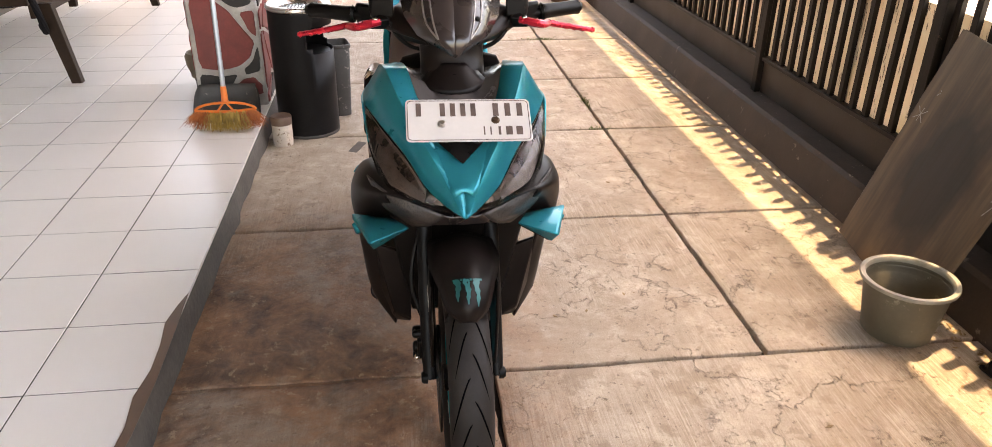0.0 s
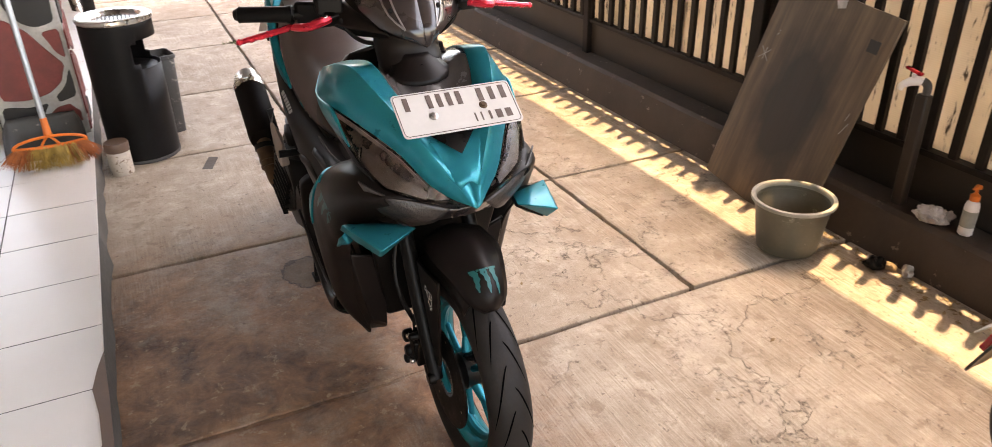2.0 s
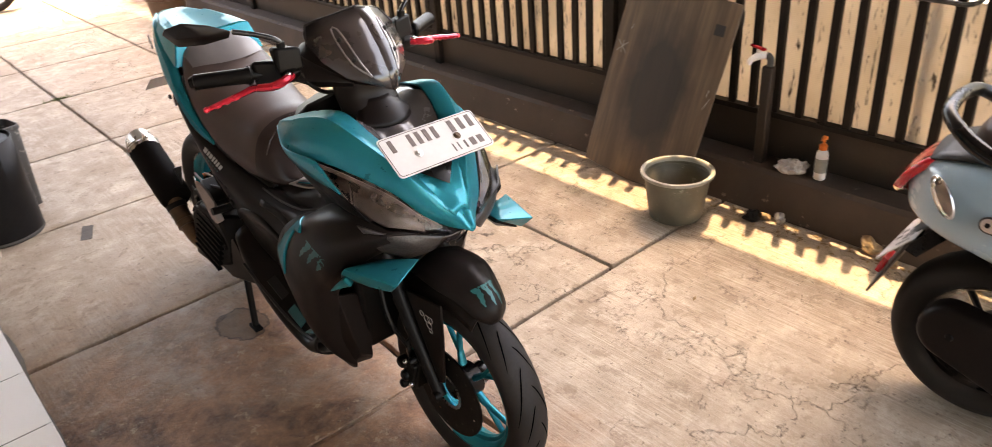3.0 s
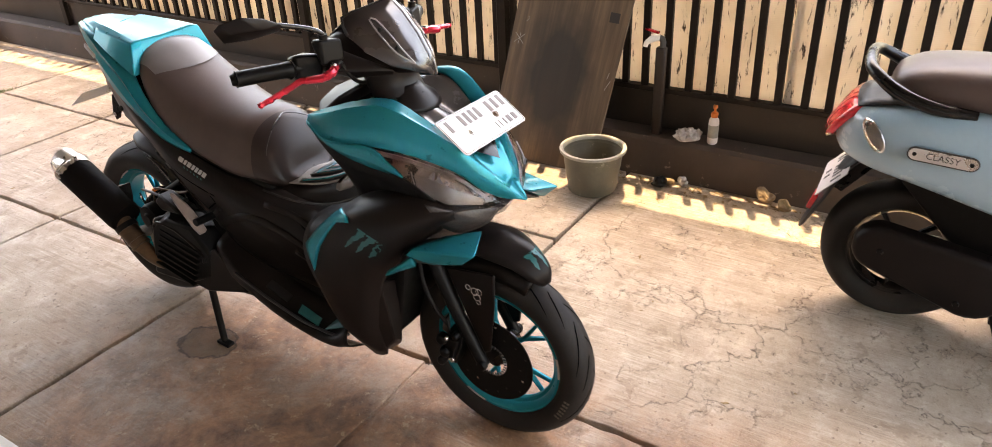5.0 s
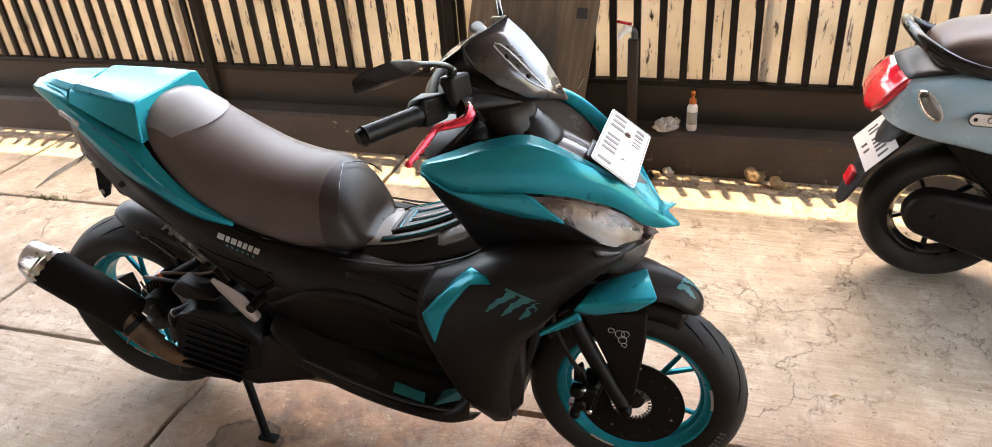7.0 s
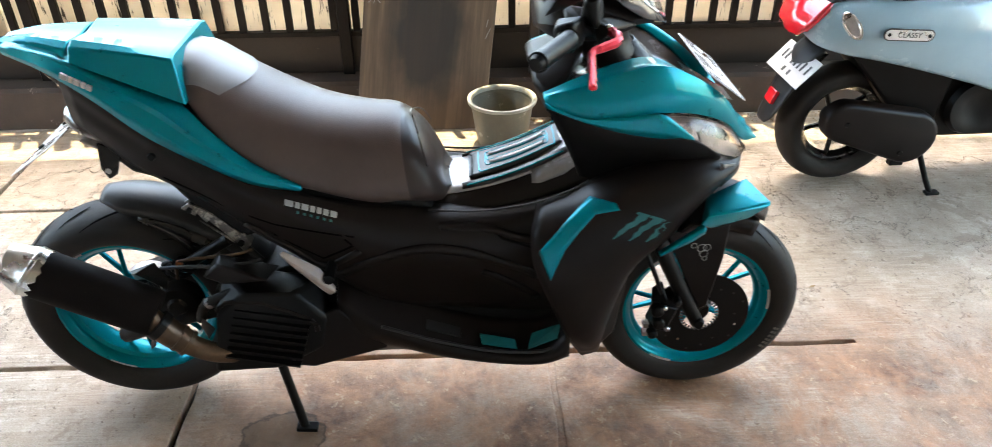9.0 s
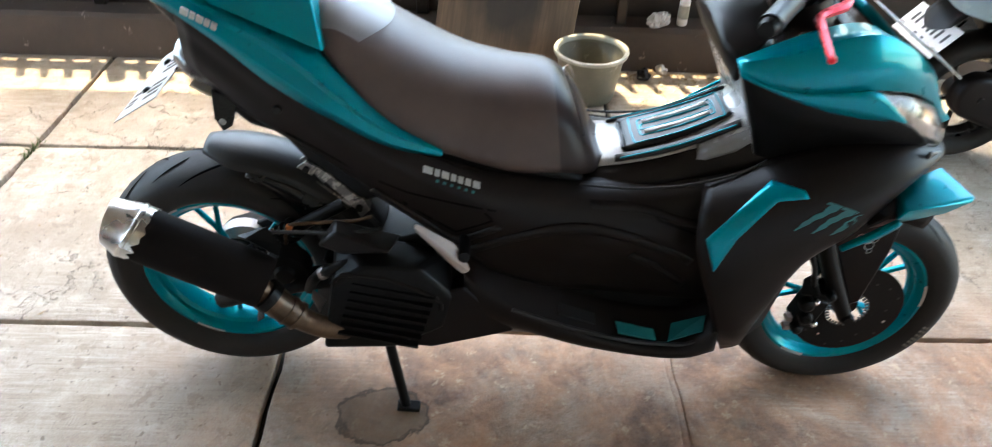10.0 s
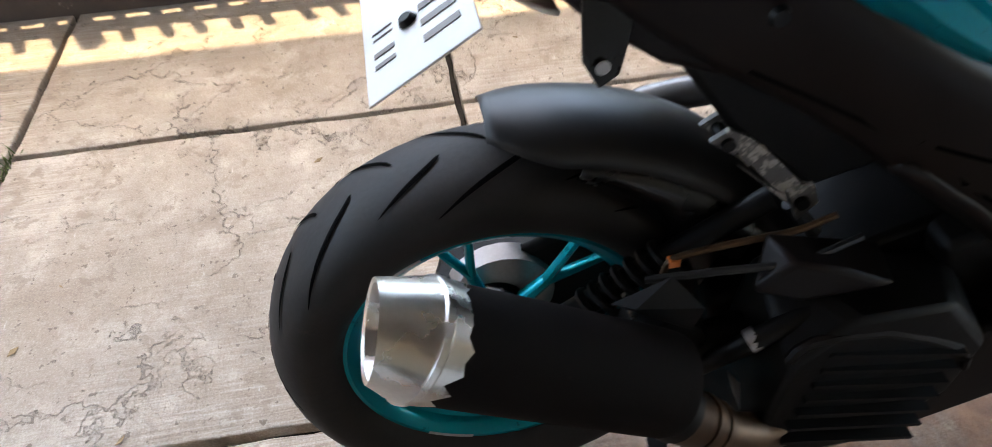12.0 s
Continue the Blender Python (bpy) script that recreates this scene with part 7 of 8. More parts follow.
def paint_can():
    c = thing("tin_can", pose(-0.685, 1.885, 0.0, 0, 0, 25), "small cream tin with a brown lid and a worn label", "can")
    part("tin", lathe([(0, 0.0), (0.046, 0), (0.048, 0.004), (0.048, 0.112), (0.046, 0.116)], 32), CAN_CREAM, c)
    part("lid", lathe([(0.0495, 0.106), (0.0505, 0.110), (0.0505, 0.140), (0.047, 0.146), (0.042, 0.144), (0, 0.143)], 32), CAN_BROWN, c, "brown plastic lid")


def broom():
    b = thing("broom", pose(-0.915, 1.79, TERRACE_Z, 0, 0, 2), "straw fan broom with orange binding leaning on the pillar", "broom")
    part("handle", tube([(0.0, 0.02, 0.17), (-0.006, 0.11, 0.62), (-0.015, 0.26, 1.30)], 0.0115, 12), TUBE, b, "grey blue metal handle")
    part("socket", tube([(0.001, 0.012, 0.135), (0.0, 0.022, 0.205)], [0.016, 0.013], 12, 1), ORANGE, b, "orange socket")
    bow = [(0.135 * math.cos(a), 0.0, 0.098 + 0.036 * math.sin(a)) for a in np.linspace(0, math.pi, 13)]
    part("binding", tube(bow, 0.006, 8, 2), ORANGE, b, "orange plastic bow")
    part("binding", tube([(-0.135, 0.0, 0.098), (0, -0.006, 0.092), (0.135, 0.0, 0.098)], 0.007, 8, 4), ORANGE, b)
    for s in (-1, 1):
        part("brace", tube([(0.0, 0.006, 0.14), (s * 0.02, 0.0, 0.115), (s * 0.035, -0.002, 0.095)], 0.005, 8, 2), ORANGE, b)
    rng = random.Random(9)
    fans = {0: bmesh.new(), 1: bmesh.new()}
    for k in range(620):
        u = rng.uniform(-1, 1)
        red = abs(u) > 0.52 + rng.uniform(-0.12, 0.2)
        y0, flare = rng.gauss(0, 0.010), rng.uniform(0.9, 1.12)
        top = Vector((0.128 * u, y0 * 0.5, 0.097))
        end = Vector((0.178 * u * flare + rng.gauss(0, 0.006), y0 * 2.0 - 0.018 * rng.random(), 0.003 + rng.uniform(0, 0.012) + 0.035 * abs(u) ** 4))
        mid = top.lerp(end, 0.5) + Vector((0, -0.006, 0.006))
        tube([top, mid, end], [0.0016, 0.0013, 0.0007], 3, 1, bm=fans[1 if red else 0], caps=False)
    tagged(part("straw", fans[0], STRAW, b, "yellow straw"), kind="stuff")
    tagged(part("dyed_straw", fans[1], STRAW_RED, b, "orange brown straw at the sides"), kind="stuff")


def dustpan():
    d = thing("dustpan", pose(-0.95, 2.02, TERRACE_Z), "black plastic dustpan standing behind the broom", "dustpan")
    part("pan", loft([[(-0.155, -0.10, 0.0), (-0.160, -0.06, 0.012), (-0.152, 0.0, 0.10), (-0.130, 0.03, 0.145)], [(-0.145, -0.11, 0.0), (-0.12, -0.02, 0.02), (-0.12, 0.03, 0.08), (-0.12, 0.05, 0.14)],
                      [(0, -0.12, 0.0), (0, -0.02, 0.016), (0, 0.035, 0.07), (0, 0.055, 0.14)], [(0.145, -0.11, 0.0), (0.12, -0.02, 0.02), (0.12, 0.03, 0.08), (0.12, 0.05, 0.14)], [(0.155, -0.10, 0.0), (0.160, -0.06, 0.012), (0.152, 0.0, 0.10), (0.130, 0.03, 0.145)]], 3, 3), BIN_GREY, d, "dark scuffed pan", solid=0.003)


def bench():
    """A low wooden bench with a black bag on it, seen by its legs."""
    b = thing("wooden_bench", pose(-2.15, 3.3, TERRACE_Z), "dark brown wooden bench with splayed legs on the terrace", "bench")
    for x, y, dx, dy in ((0.22, -0.62, 0.06, -0.03), (0.10, 1.45, 0.05, 0.03), (-0.42, -0.62, -0.05, -0.03), (-0.42, 1.45, -0.05, 0.03)):
        leg = bmesh.new()
        box((0, 0, 0.21), (0.075, 0.05, 0.43), bm=leg)
        for v in leg.verts:
            k = 1 - v.co.z / 0.42
            v.co.x += x + dx * k - 0.03 * (1 - k)
            v.co.y += y + dy * k
            if v.co.z < 0.1:
                v.co.x = (v.co.x - x - dx) * 0.72 + x + dx
        part("leg", leg, WOOD, b, bevel=0.004)
    part("seat", box((-0.17, 0.42, 0.445), (0.62, 2.25, 0.045)), WOOD, b, bevel=0.006)
    part("apron", box((0.12, 0.42, 0.385), (0.028, 2.1, 0.085)), WOOD, b, bevel=0.004)
    part("backrest", box((-0.46, 0.42, 0.70), (0.04, 2.2, 0.38), Matrix.Rotation(radians(-10), 4, "Y")), WOOD, b, bevel=0.006)
    bm = ball((0, 0, 0), (0.16, 0.20, 0.15), detail=4)
    for v in bm.verts:
        v.co *= 1 + 0.16 * noise.noise(v.co * 11)
        if v.co.z < -0.10:
            v.co.z = -0.10 + 0.15 * (v.co.z + 0.10)
    bag = part("bag", bm, CLOTH, None)
    bag.matrix_basis = pose(-2.16, 2.78, 0.62)
    tagged(bag, "slack black cloth bag lying on the bench", "bag")
    strap = part("strap", tube([(0.14, -0.14, 0.02), (0.19, -0.19, -0.10), (0.20, -0.16, -0.22), (0.16, -0.10, -0.20)], 0.018, 8), CLOTH, bag, "hanging black strap")


def white_pot():
    p0 = thing("plant_pot", pose(-1.16, 2.56, TERRACE_Z), "round cream pot behind the pillar", "pot")
    part("bowl", lathe([(0, 0), (0.05, 0), (0.06, 0.02), (0.095, 0.11), (0.10, 0.16), (0.09, 0.18), (0.082, 0.175), (0.08, 0.05), (0, 0.04)], 36), WALL, p0)


def far_bucket():
    p0 = thing("flower_tub", pose(1.42, 5.35, 0.0), "brown plastic tub by the far plinth", "tub")
    part("tub", lathe([(0, 0), (0.12, 0), (0.135, 0.02), (0.155, 0.20), (0.165, 0.205), (0.165, 0.225), (0.15, 0.225), (0.13, 0.03), (0, 0.02)], 36), CAN_BROWN, p0)


def grass_tuft(x, y, n, spread, seed):
    rng = random.Random(seed)
    bm = bmesh.new()
    for k in range(n):
        a, l = rng.uniform(0, 6.28), rng.uniform(0.012, 0.035)
        o = Vector((x + rng.gauss(0, spread[0]), y + rng.gauss(0, spread[1]), -0.006))
        tip = o + Vector((math.cos(a) * l * 0.8, math.sin(a) * l * 0.8, l * rng.uniform(0.3, 0.7) + 0.006))
        side = Vector((-math.sin(a), math.cos(a), 0)) * 0.0016
        v = [bm.verts.new(q) for q in (o - side, o + side, o.lerp(tip, 0.6) + side * 0.8 + Vector((0, 0, 0.003)), tip, o.lerp(tip, 0.6) - side * 0.8 + Vector((0, 0, 0.003)))]
        bm.faces.new(v)
    tagged(part("grass_tuft", bm, GRASS), "small green grass tuft in a concrete joint", "grass", "grass in the joints", "stuff")


stone_pillar()
ash_bin()
waste_basket()
paint_can()
broom()
dustpan()
bench()
white_pot()
far_bucket()
for x, y, n, sp, sd in ((0.12, 3.90, 90, (0.05, 0.012), 1), (0.94, 2.40, 60, (0.006, 0.05), 2), (0.90, 1.955, 34, (0.03, 0.005), 3), (0.94, 3.9, 70, (0.05, 0.01), 4)):
    grass_tuft(x, y, n, sp, sd)


def paper_scrap():
    bm = slab_of([(-0.369, 1.755, 0.0008), (-0.328, 1.735, 0.0008), (-0.285, 1.862, 0.0014), (-0.324, 1.885, 0.0010)], (0, 0, 0.0008))
    tagged(part("paper_scrap", bm, MORTAR), "flat grey scrap trodden onto the concrete", "litter")


paper_scrap()


# ---- the pale blue scooter in front ----
def plain_wheel(parent, center, radius, width, bead, spokes, material, name):
    w = new(name)
    w.parent = parent
    w.matrix_basis = Matrix.Translation(center) @ ROLL_X
    part("tyre", lathe(tyre(radius, width, bead), 64, closed=True), RUBBER, w, "black rubber tyre", sharp=60)
    v = width * 0.31
    part("rim", lathe([(bead + 0.003, -v), (bead - 0.012, -v + 0.008), (bead - 0.02, 0), (bead - 0.012, v - 0.008), (bead + 0.003, v), (bead - 0.006, v), (bead - 0.028, 0), (bead - 0.006, -v)], 56, closed=True), material, w, "alloy rim")
    part("hub", lathe([(0, -0.06), (0.04, -0.06), (0.05, 0), (0.04, 0.06), (0, 0.06)], 24), IRON, w)
    for k in range(spokes):
        a = 2 * math.pi * k / spokes
        part("spoke", tube([(0.035 * math.cos(a), 0.035 * math.sin(a), 0), (0.5 * bead * math.cos(a + 0.05), 0.5 * bead * math.sin(a + 0.05), 0.012), ((bead - 0.02) * math.cos(a + 0.1), (bead - 0.02) * math.sin(a + 0.1), 0)], [0.012, 0.009, 0.009], 8, 2), material, w)
    return w


def blue_scooter():
    b = thing("blue_scooter", pose(1.035, -1.138, 0.0, 0, 0, 3), "pale blue retro scooter with black seat, parked on its stands", "scooter")

    def p(name, bm, material, label="", parent=b, **kw):
        return part(name, bm, material, parent, label, **kw)
    plain_wheel(b, (0, 0, 0.232), 0.226, 0.112, 0.150, 5, SATIN, "rear_wheel")
    plain_wheel(b, (0, -1.28, 0.226), 0.226, 0.10, 0.150, 5, SATIN, "front_wheel")
    # body shell: half sections from the top centre to the lower edge
    sec = ((0.235, 0.625, 0.595, 0.06), (0.20, 0.692, 0.565, 0.115), (0.12, 0.716, 0.545, 0.165), (0.0, 0.728, 0.525, 0.190), (-0.18, 0.732, 0.480, 0.198), (-0.36, 0.73, 0.425, 0.190), (-0.50, 0.70, 0.37, 0.165), (-0.58, 0.66, 0.33, 0.13))
    def half(s):
        rows = []
        for y, z1, z0, w in sec:
            h = z1 - z0
            rows.append([(w * 0.45, y, z1), (w * 0.80, y, z1 - 0.05 * h), (w * 0.96, y, z0 + 0.72 * h), (w, y, z0 + 0.45 * h), (w * 0.97, y, z0 + 0.15 * h), (w * 0.90, y, z0)])
        return p("side_cover", loft(rows, 4, 4, s), BLUE, "glossy pale blue side cover", solid=0.005)
    left = half(-1)
    half(1)
    p("tail_cap", loft([[(x * 0.055, 0.238, z) for x in (-1, 0, 1)] for z in (0.60, 0.635)], 2, 2), BLUE, solid=0.004)
    lamp = [[(x * w, y + 0.012 * (1 - abs(x)), z) for x in (-1, -0.6, 0, 0.6, 1)] for z, y, w in ((0.585, 0.245, 0.06), (0.608, 0.246, 0.095), (0.648, 0.225, 0.115), (0.684, 0.195, 0.118), (0.702, 0.168, 0.105))]
    p("tail_lamp", loft(lamp, 3, 3), RED_LENS, "red tail lamp lens", solid=0.02)
    p("rear_top", loft([[(-0.11, 0.185, 0.704), (0, 0.195, 0.712), (0.11, 0.185, 0.704)], [(-0.13, 0.10, 0.726), (0, 0.10, 0.738), (0.13, 0.10, 0.726)], [(-0.13, 0.0, 0.736), (0, 0.0, 0.748), (0.13, 0.0, 0.736)]], 3, 3), GREY, "grey rear top cover", solid=0.005)

    # oval indicator on the flank
    oval_m = Matrix.Translation((-0.166, 0.128, 0.645)) @ Matrix.Rotation(radians(-24), 4, "Z") @ Matrix.Rotation(radians(-38), 4, "X") @ Matrix.Rotation(radians(-90), 4, "Y")
    part("indicator", lathe([(0.0, 0.012), (0.6, 0.011), (0.86, 0.007), (1.0, 0.0)], 28, oval_m @ Matrix.Diagonal((0.046, 0.021, 1, 1))), LENS, left, "clear oval indicator")
    part("indicator_base", lathe([(0.0, 0.002), (1.0, 0.002), (1.10, 0.004), (1.14, 0.0)], 28, oval_m @ Matrix.Diagonal((0.046, 0.021, 1, 1))), STEEL, left)

    # name badge
    badge_m = Matrix.Translation((-0.2025, -0.045, 0.622)) @ Matrix.Rotation(radians(-90), 4, "Z") @ Matrix.Rotation(radians(90), 4, "X") @ Matrix.Rotation(radians(-4), 4, "Z")
    def stadium(l, r, z):
        return [(l / 2 - r + r * math.cos(a), r * math.sin(a), z) for a in np.linspace(-math.pi / 2, math.pi / 2, 9)] + [(-l / 2 + r + r * math.cos(a), r * math.sin(a), z) for a in np.linspace(math.pi / 2, math.pi * 1.5, 9)]
    outer = slab_of(stadium(0.172, 0.020, 0.0), (0, 0, 0.004))
    bmesh.ops.transform(outer, matrix=badge_m, verts=outer.verts)
    badge = part("badge", outer, INK, left, "black edged steel name badge", bevel=0.001)
    face = slab_of(stadium(0.164, 0.016, 0.004), (0, 0, 0.0008))
    bmesh.ops.transform(face, matrix=badge_m, verts=face.verts)
    part("badge_face", face, STEEL, left, "brushed steel badge face")
    lettering("badge_word", "CLASSY", 0.024, INK, badge_m @ Matrix.Translation((0, 0, 0.0052)), left)
    for x in (-0.068, 0.068):
        part("badge_rivet", lathe([(0, 0.008), (0.005, 0.008), (0.006, 0.004)], 12, badge_m @ Matrix.Translation((x, 0, 0))), IRON, left)

    # seat and grab rail
    rows = []
    for y, z0, z1, w in ((0.12, 0.745, 0.765, 0.05), (0.10, 0.735, 0.800, 0.105), (0.02, 0.735, 0.828, 0.132), (-0.15, 0.732, 0.834, 0.142), (-0.34, 0.715, 0.805, 0.138), (-0.50, 0.69, 0.77, 0.110), (-0.57, 0.68, 0.71, 0.06)):
        h = z1 - z0
        rows.append([(w * a, y, z0 + h * c) for a, c in ((-0.94, 0.0), (-1.0, 0.30), (-0.93, 0.70), (-0.65, 0.95), (0, 1.0), (0.65, 0.95), (0.93, 0.70), (1.0, 0.30), (0.94, 0.0))])
    p("seat", loft(rows, 4, 3, caps=True), VINYL, "black ribbed vinyl seat")
    rail = [(-0.150, -0.10, 0.728), (-0.155, 0.0, 0.738), (-0.145, 0.09, 0.766), (-0.11, 0.160, 0.806), (-0.05, 0.178, 0.820), (0.05, 0.178, 0.820), (0.11, 0.160, 0.806), (0.145, 0.09, 0.766), (0.155, 0.0, 0.738), (0.150, -0.10, 0.728)]
    p("grab_rail", tube(rail, [0.013, 0.019, 0.019, 0.016, 0.016, 0.016, 0.016, 0.019, 0.019, 0.013], 12, 4), SATIN, "black grab rail")

    # mudguard, plate, reflector
    guard = p("rear_mudguard", loft([[(-0.075, 0.10, 0.565), (0, 0.11, 0.57), (0.075, 0.10, 0.565)], [(-0.075, 0.18, 0.50), (0, 0.19, 0.505), (0.075, 0.18, 0.50)], [(-0.07, 0.225, 0.40), (0, 0.235, 0.402), (0.07, 0.225, 0.40)], [(-0.055, 0.275, 0.29), (0, 0.282, 0.29), (0.055, 0.275, 0.29)], [(-0.03, 0.292, 0.255), (0, 0.295, 0.253), (0.03, 0.292, 0.255)]], 4, 4), GREY, "grey rear mudguard", solid=0.006)
    pm = Matrix.Translation((-0.005, 0.215, 0.462)) @ Matrix.Rotation(radians(42), 4, "X")
    bm = box((0, 0, 0), (0.25, 0.0025, 0.115))
    bmesh.ops.transform(bm, matrix=pm, verts=bm.verts)
    plate = part("number_plate", bm, PLATE, b, "white number plate with dark bars", bevel=0.001)
    for k, x in enumerate((-0.095, -0.06, -0.035, -0.01, 0.015, 0.06, 0.085)):
        t = box((x, 0.002, 0.012), (0.011, 0.001, 0.036))
        bmesh.ops.transform(t, matrix=pm, verts=t.verts)
        part("plate_bar", t, INK, plate)
    for x in (-0.02, 0.02):
        t = box((x, 0.002, -0.032), (0.014, 0.001, 0.02))
        bmesh.ops.transform(t, matrix=pm, verts=t.verts)
        part("plate_bar", t, INK, plate)
    part("plate_holder", hull([(-0.05, 0.150, 0.515), (0.05, 0.150, 0.515), (-0.05, 0.222, 0.425), (0.05, 0.222, 0.425), (-0.03, 0.11, 0.50), (0.03, 0.11, 0.50), (-0.03, 0.19, 0.40), (0.03, 0.19, 0.40)]), SATIN, guard)
    part("reflector", box((0, 0.268, 0.345), (0.055, 0.016, 0.05), Matrix.Rotation(radians(20), 4, "X")), RED_LENS, guard, "red reflector", bevel=0.003)

    # drive case on the left
    def stadium_yz(y0, z0, r0, y1, z1, r1, n=12):
        d = math.atan2(z1 - z0, y1 - y0)
        return [(y0 + r0 * math.cos(d + math.pi / 2 + a), z0 + r0 * math.sin(d + math.pi / 2 + a)) for a in np.linspace(0, math.pi, n)] + [(y1 + r1 * math.cos(d - math.pi / 2 + a), z1 + r1 * math.sin(d - math.pi / 2 + a)) for a in np.linspace(0, math.pi, n)]
    o = stadium_yz(0.055, 0.292, 0.074, -0.20, 0.222, 0.098)
    case = slab_of([(-0.10, y, z) for y, z in o], (-0.055, 0, 0))
    bmesh.ops.bevel(case, geom=[e for e in case.edges if all(v.co.x < -0.15 for v in e.verts)], offset=0.018, segments=3, profile=0.5, affect="EDGES")
    dc = p("drive_case", case, MATT, "matt black drive case", sharp=50)
    for y, z in ((0.05, 0.29), (-0.17, 0.17)):
        part("case_bolt", lathe([(0, 0.004), (0.008, 0.004), (0.010, 0)], 12, Matrix.Translation((-0.155, y, z)) @ ROLL_X.inverted()), IRON, dc)
    fan = lathe([(0, 0.010), (0.045, 0.012), (0.06, 0.02), (0.095, 0.022), (0.105, 0.0)], 32, Matrix.Translation((-0.115, -0.42, 0.32)) @ ROLL_X.inverted())
    p("fan_cover", fan, IRON, "round black fan cover")
    p("engine", hull([(-0.10, -0.30, 0.20), (0.12, -0.30, 0.20), (-0.11, -0.60, 0.20), (0.12, -0.60, 0.20), (-0.11, -0.62, 0.42), (0.12, -0.62, 0.42), (-0.09, -0.16, 0.44), (0.10, -0.16, 0.44)]), IRON, "dark engine block", bevel=0.015)
    p("inner_fender", hull([(-0.10, 0.10, 0.56), (0.10, 0.10, 0.56), (-0.14, -0.3, 0.50), (0.14, -0.3, 0.50), (-0.10, -0.30, 0.24), (0.10, -0.30, 0.24), (-0.08, 0.03, 0.50), (0.08, 0.03, 0.50), (-0.09, -0.14, 0.30), (0.09, -0.14, 0.30)]), IRON, "dark inner fender", bevel=0.01)
    st = p("side_stand", tube([(-0.165, -0.325, 0.008), (-0.15, -0.30, 0.06), (-0.12, -0.25, 0.19)], 0.010, 10, 2), IRON, "dark side stand")
    part("foot", box((-0.168, -0.33, 0.006), (0.028, 0.05, 0.012)), IRON, st, bevel=0.003)
    cs = p("centre_stand", tube([(0.06, -0.31, 0.010), (0.055, -0.27, 0.08), (0.05, -0.24, 0.20)], 0.012, 10, 2), IRON, "dark centre stand")
    part("foot", box((0.062, -0.315, 0.012), (0.03, 0.055, 0.022)), IRON, cs, bevel=0.003)
    # front half, beyond the view for most of the walk
    p("floorboard", hull([(-0.17, -0.58, 0.33), (0.17, -0.58, 0.33), (-0.17, -0.95, 0.30), (0.17, -0.95, 0.30), (-0.14, -0.58, 0.24), (0.14, -0.58, 0.24), (-0.14, -0.95, 0.24), (0.14, -0.95, 0.24)]), GREY, "grey flat floorboard", bevel=0.015)
    p("leg_shield", loft([[(x * w, y - 0.06 * (1 - x * x), z) for x in (-1, -0.6, 0, 0.6, 1)] for z, y, w in ((0.28, -0.95, 0.15), (0.50, -1.02, 0.20), (0.72, -1.05, 0.21), (0.90, -1.03, 0.15), (0.97, -1.0, 0.10))], 4, 3), BLUE, "pale blue leg shield", solid=0.03)
    p("front_mudguard", loft([[(x * 0.075, -1.28 - (0.26 - 0.03 * x * x) * math.cos(a), 0.226 + (0.26 - 0.03 * x * x) * math.sin(a)) for x in (-1, 0, 1)] for a in np.linspace(0.4, 2.6, 8)], 2, 3), BLUE, "pale blue front mudguard", solid=0.005)
    p("handlebar", tube([(-0.33, -0.90, 1.02), (-0.15, -0.98, 1.04), (0, -1.0, 1.02), (0.15, -0.98, 1.04), (0.33, -0.90, 1.02)], 0.016, 12), IRON, "black handlebar")


blue_scooter()


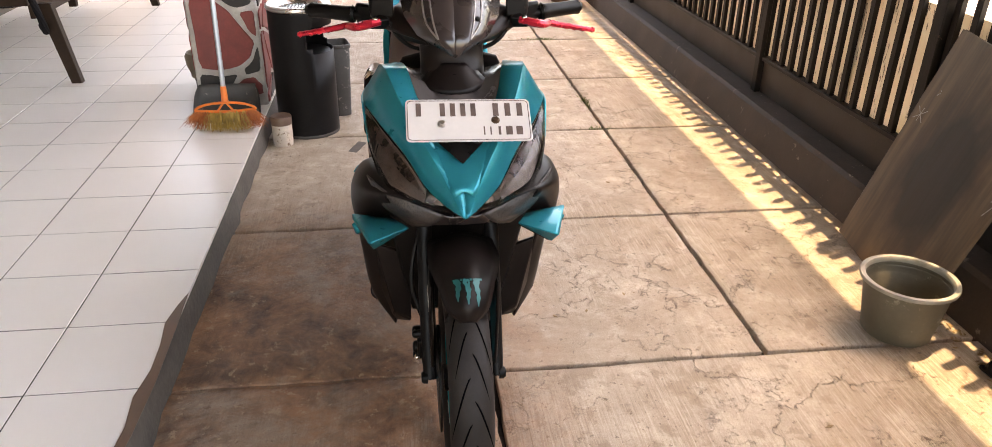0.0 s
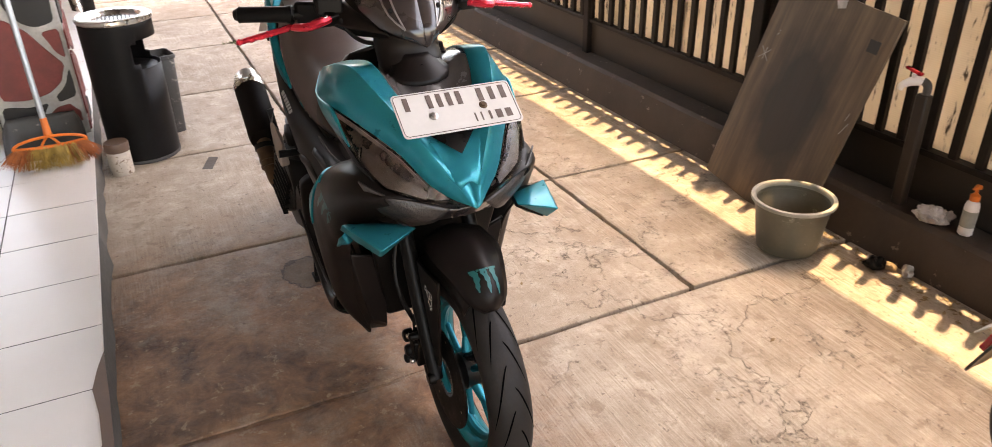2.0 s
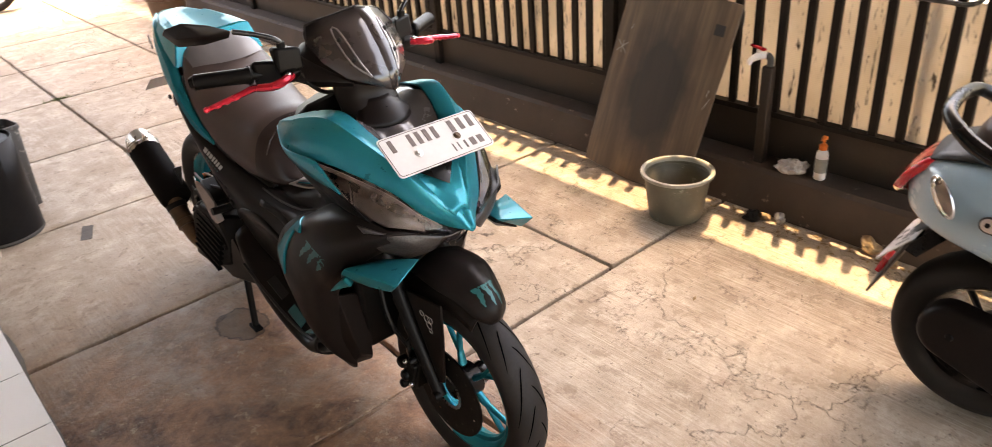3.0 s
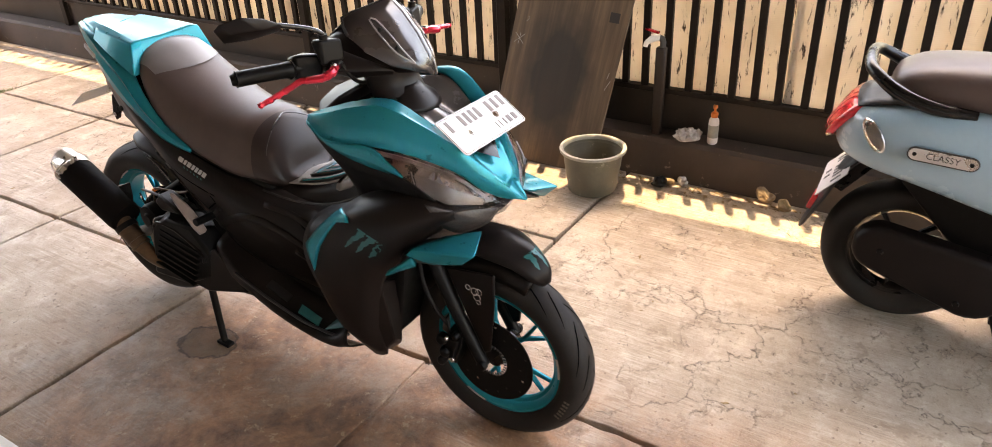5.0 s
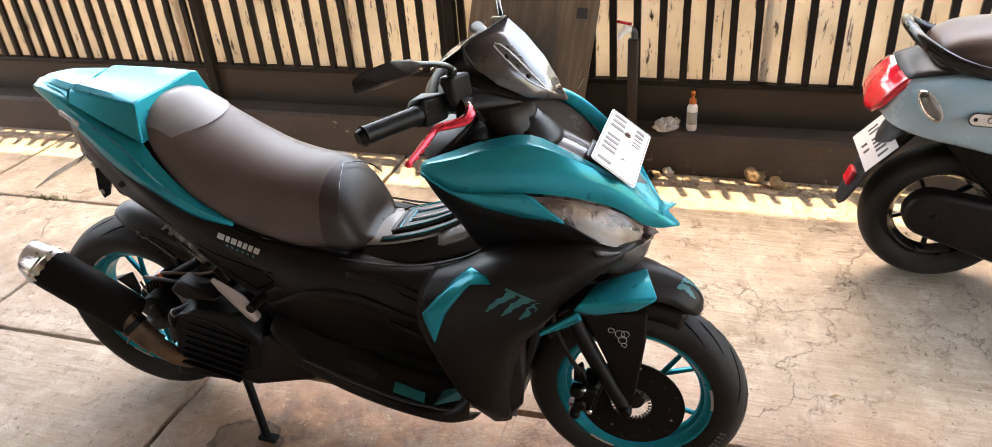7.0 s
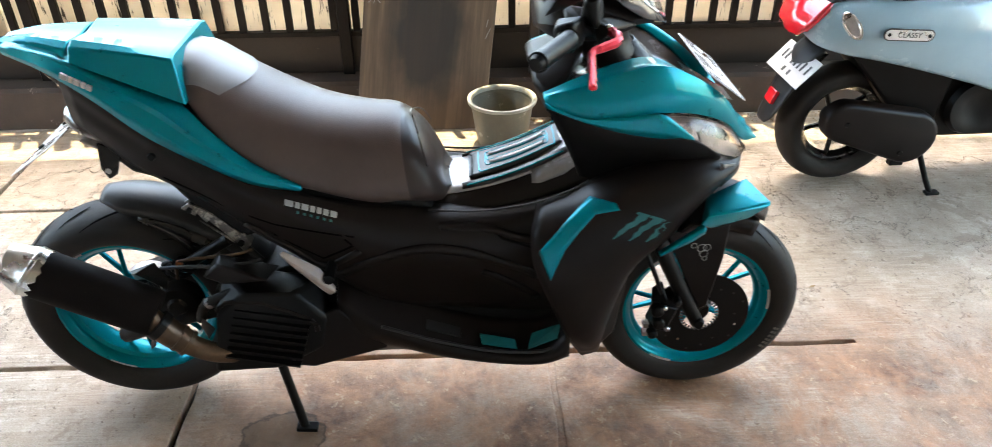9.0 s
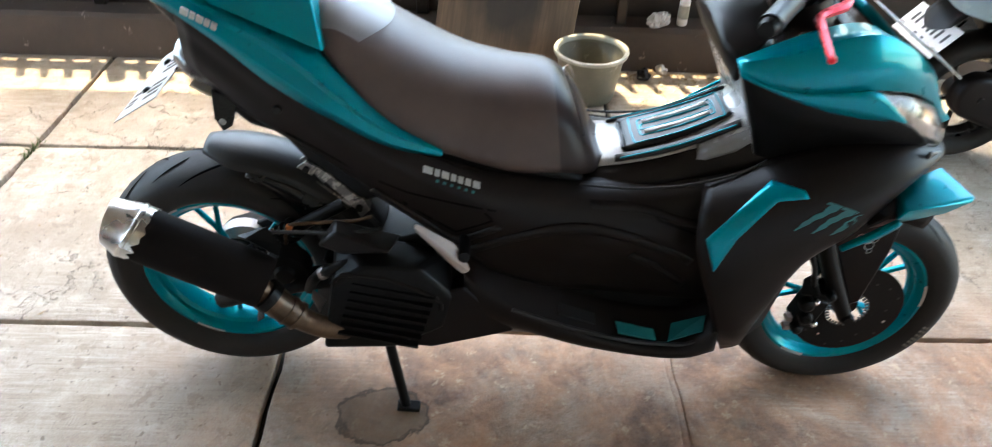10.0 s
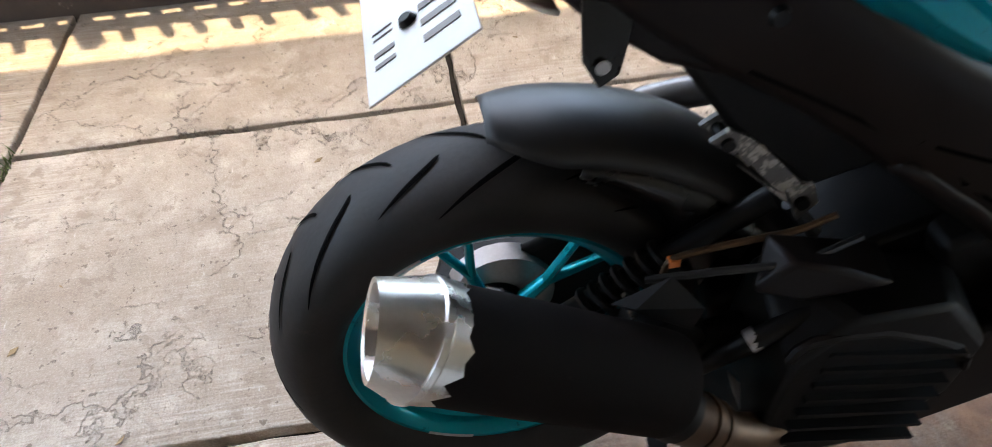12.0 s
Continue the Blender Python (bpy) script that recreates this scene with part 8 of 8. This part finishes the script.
# ---- motorcycles parked at the far end ----
def far_motorcycle(m, label):
    b = thing("motorcycle", m, label, "motorcycle", "motorcycles at the far end")
    for y in (-0.62, 0.62):
        w = new("wheel")
        w.parent, w.matrix_basis = b, Matrix.Translation((0, y, 0.29)) @ ROLL_X
        part("tyre", lathe(tyre(0.29, 0.085, 0.225), 48, closed=True), RUBBER, w, sharp=60)
        part("rim", lathe([(0.228, -0.025), (0.212, -0.018), (0.208, 0), (0.212, 0.018), (0.228, 0.025), (0.218, 0.022), (0.204, 0), (0.218, -0.022)], 48, closed=True), STEEL, w, "steel rim")
        part("hub", lathe([(0, -0.05), (0.06, -0.05), (0.065, 0.0), (0.06, 0.05), (0, 0.05)], 20), IRON, w)
        for k in range(10):
            a = 2 * math.pi * k / 10
            part("spoke", tube([(0.05 * math.cos(a), 0.05 * math.sin(a), 0.02), (0.21 * math.cos(a + 0.2), 0.21 * math.sin(a + 0.2), 0)], 0.003, 5, 1), STEEL, w)
    part("engine", hull([(-0.12, -0.2, 0.25), (0.12, -0.2, 0.25), (-0.12, 0.22, 0.24), (0.12, 0.22, 0.24), (-0.10, -0.15, 0.52), (0.10, 0.2, 0.5), (0.10, -0.15, 0.52), (-0.1, 0.2, 0.5)]), IRON, b, "dark engine", bevel=0.02)
    part("tank", loft([[(w * math.cos(a), y, z + h * math.sin(a)) for a in np.linspace(0, 2 * math.pi, 11)[:-1]] for y, z, w, h in ((-0.42, 0.82, 0.05, 0.04), (-0.25, 0.80, 0.12, 0.10), (0.0, 0.76, 0.12, 0.09), (0.08, 0.72, 0.08, 0.05))], 3, 2, closed=True, caps=True), SATIN, b, "black fuel tank")
    part("seat", loft([[(-0.1, y, z - 0.05), (-0.11, y, z), (0, y, z + 0.025), (0.11, y, z), (0.1, y, z - 0.05)] for y, z in ((0.05, 0.74), (0.3, 0.76), (0.6, 0.80), (0.78, 0.82))], 3, 3), VINYL, b, "black seat", solid=0.02)
    part("fork", tube([(0, -0.62, 0.29), (0, -0.45, 0.80), (0, -0.40, 0.98)], 0.03, 10), STEEL, b)
    part("swing_arm", tube([(0.09, 0.62, 0.29), (0.09, 0.15, 0.34)], 0.022, 8, 1), IRON, b)
    part("exhaust", tube([(-0.12, -0.1, 0.25), (-0.14, 0.2, 0.24), (-0.15, 0.75, 0.34)], [0.02, 0.03, 0.045], 12), STEEL, b, "steel exhaust")
    part("handlebar", tube([(-0.34, -0.30, 1.03), (0, -0.38, 1.02), (0.34, -0.30, 1.03)], 0.014, 10), IRON, b)
    part("side_stand", tube([(0.20, 0.0, 0.006), (0.10, -0.03, 0.28)], 0.011, 8, 1), STEEL, b, "steel side stand")


far_motorcycle(pose(-0.15, 7.35, 0, 0, -6, 96), "black motorcycle parked across the far end")
far_motorcycle(pose(-0.93, 5.45, 0, 0, 0, 12), "dark motorcycle parked behind the bin")
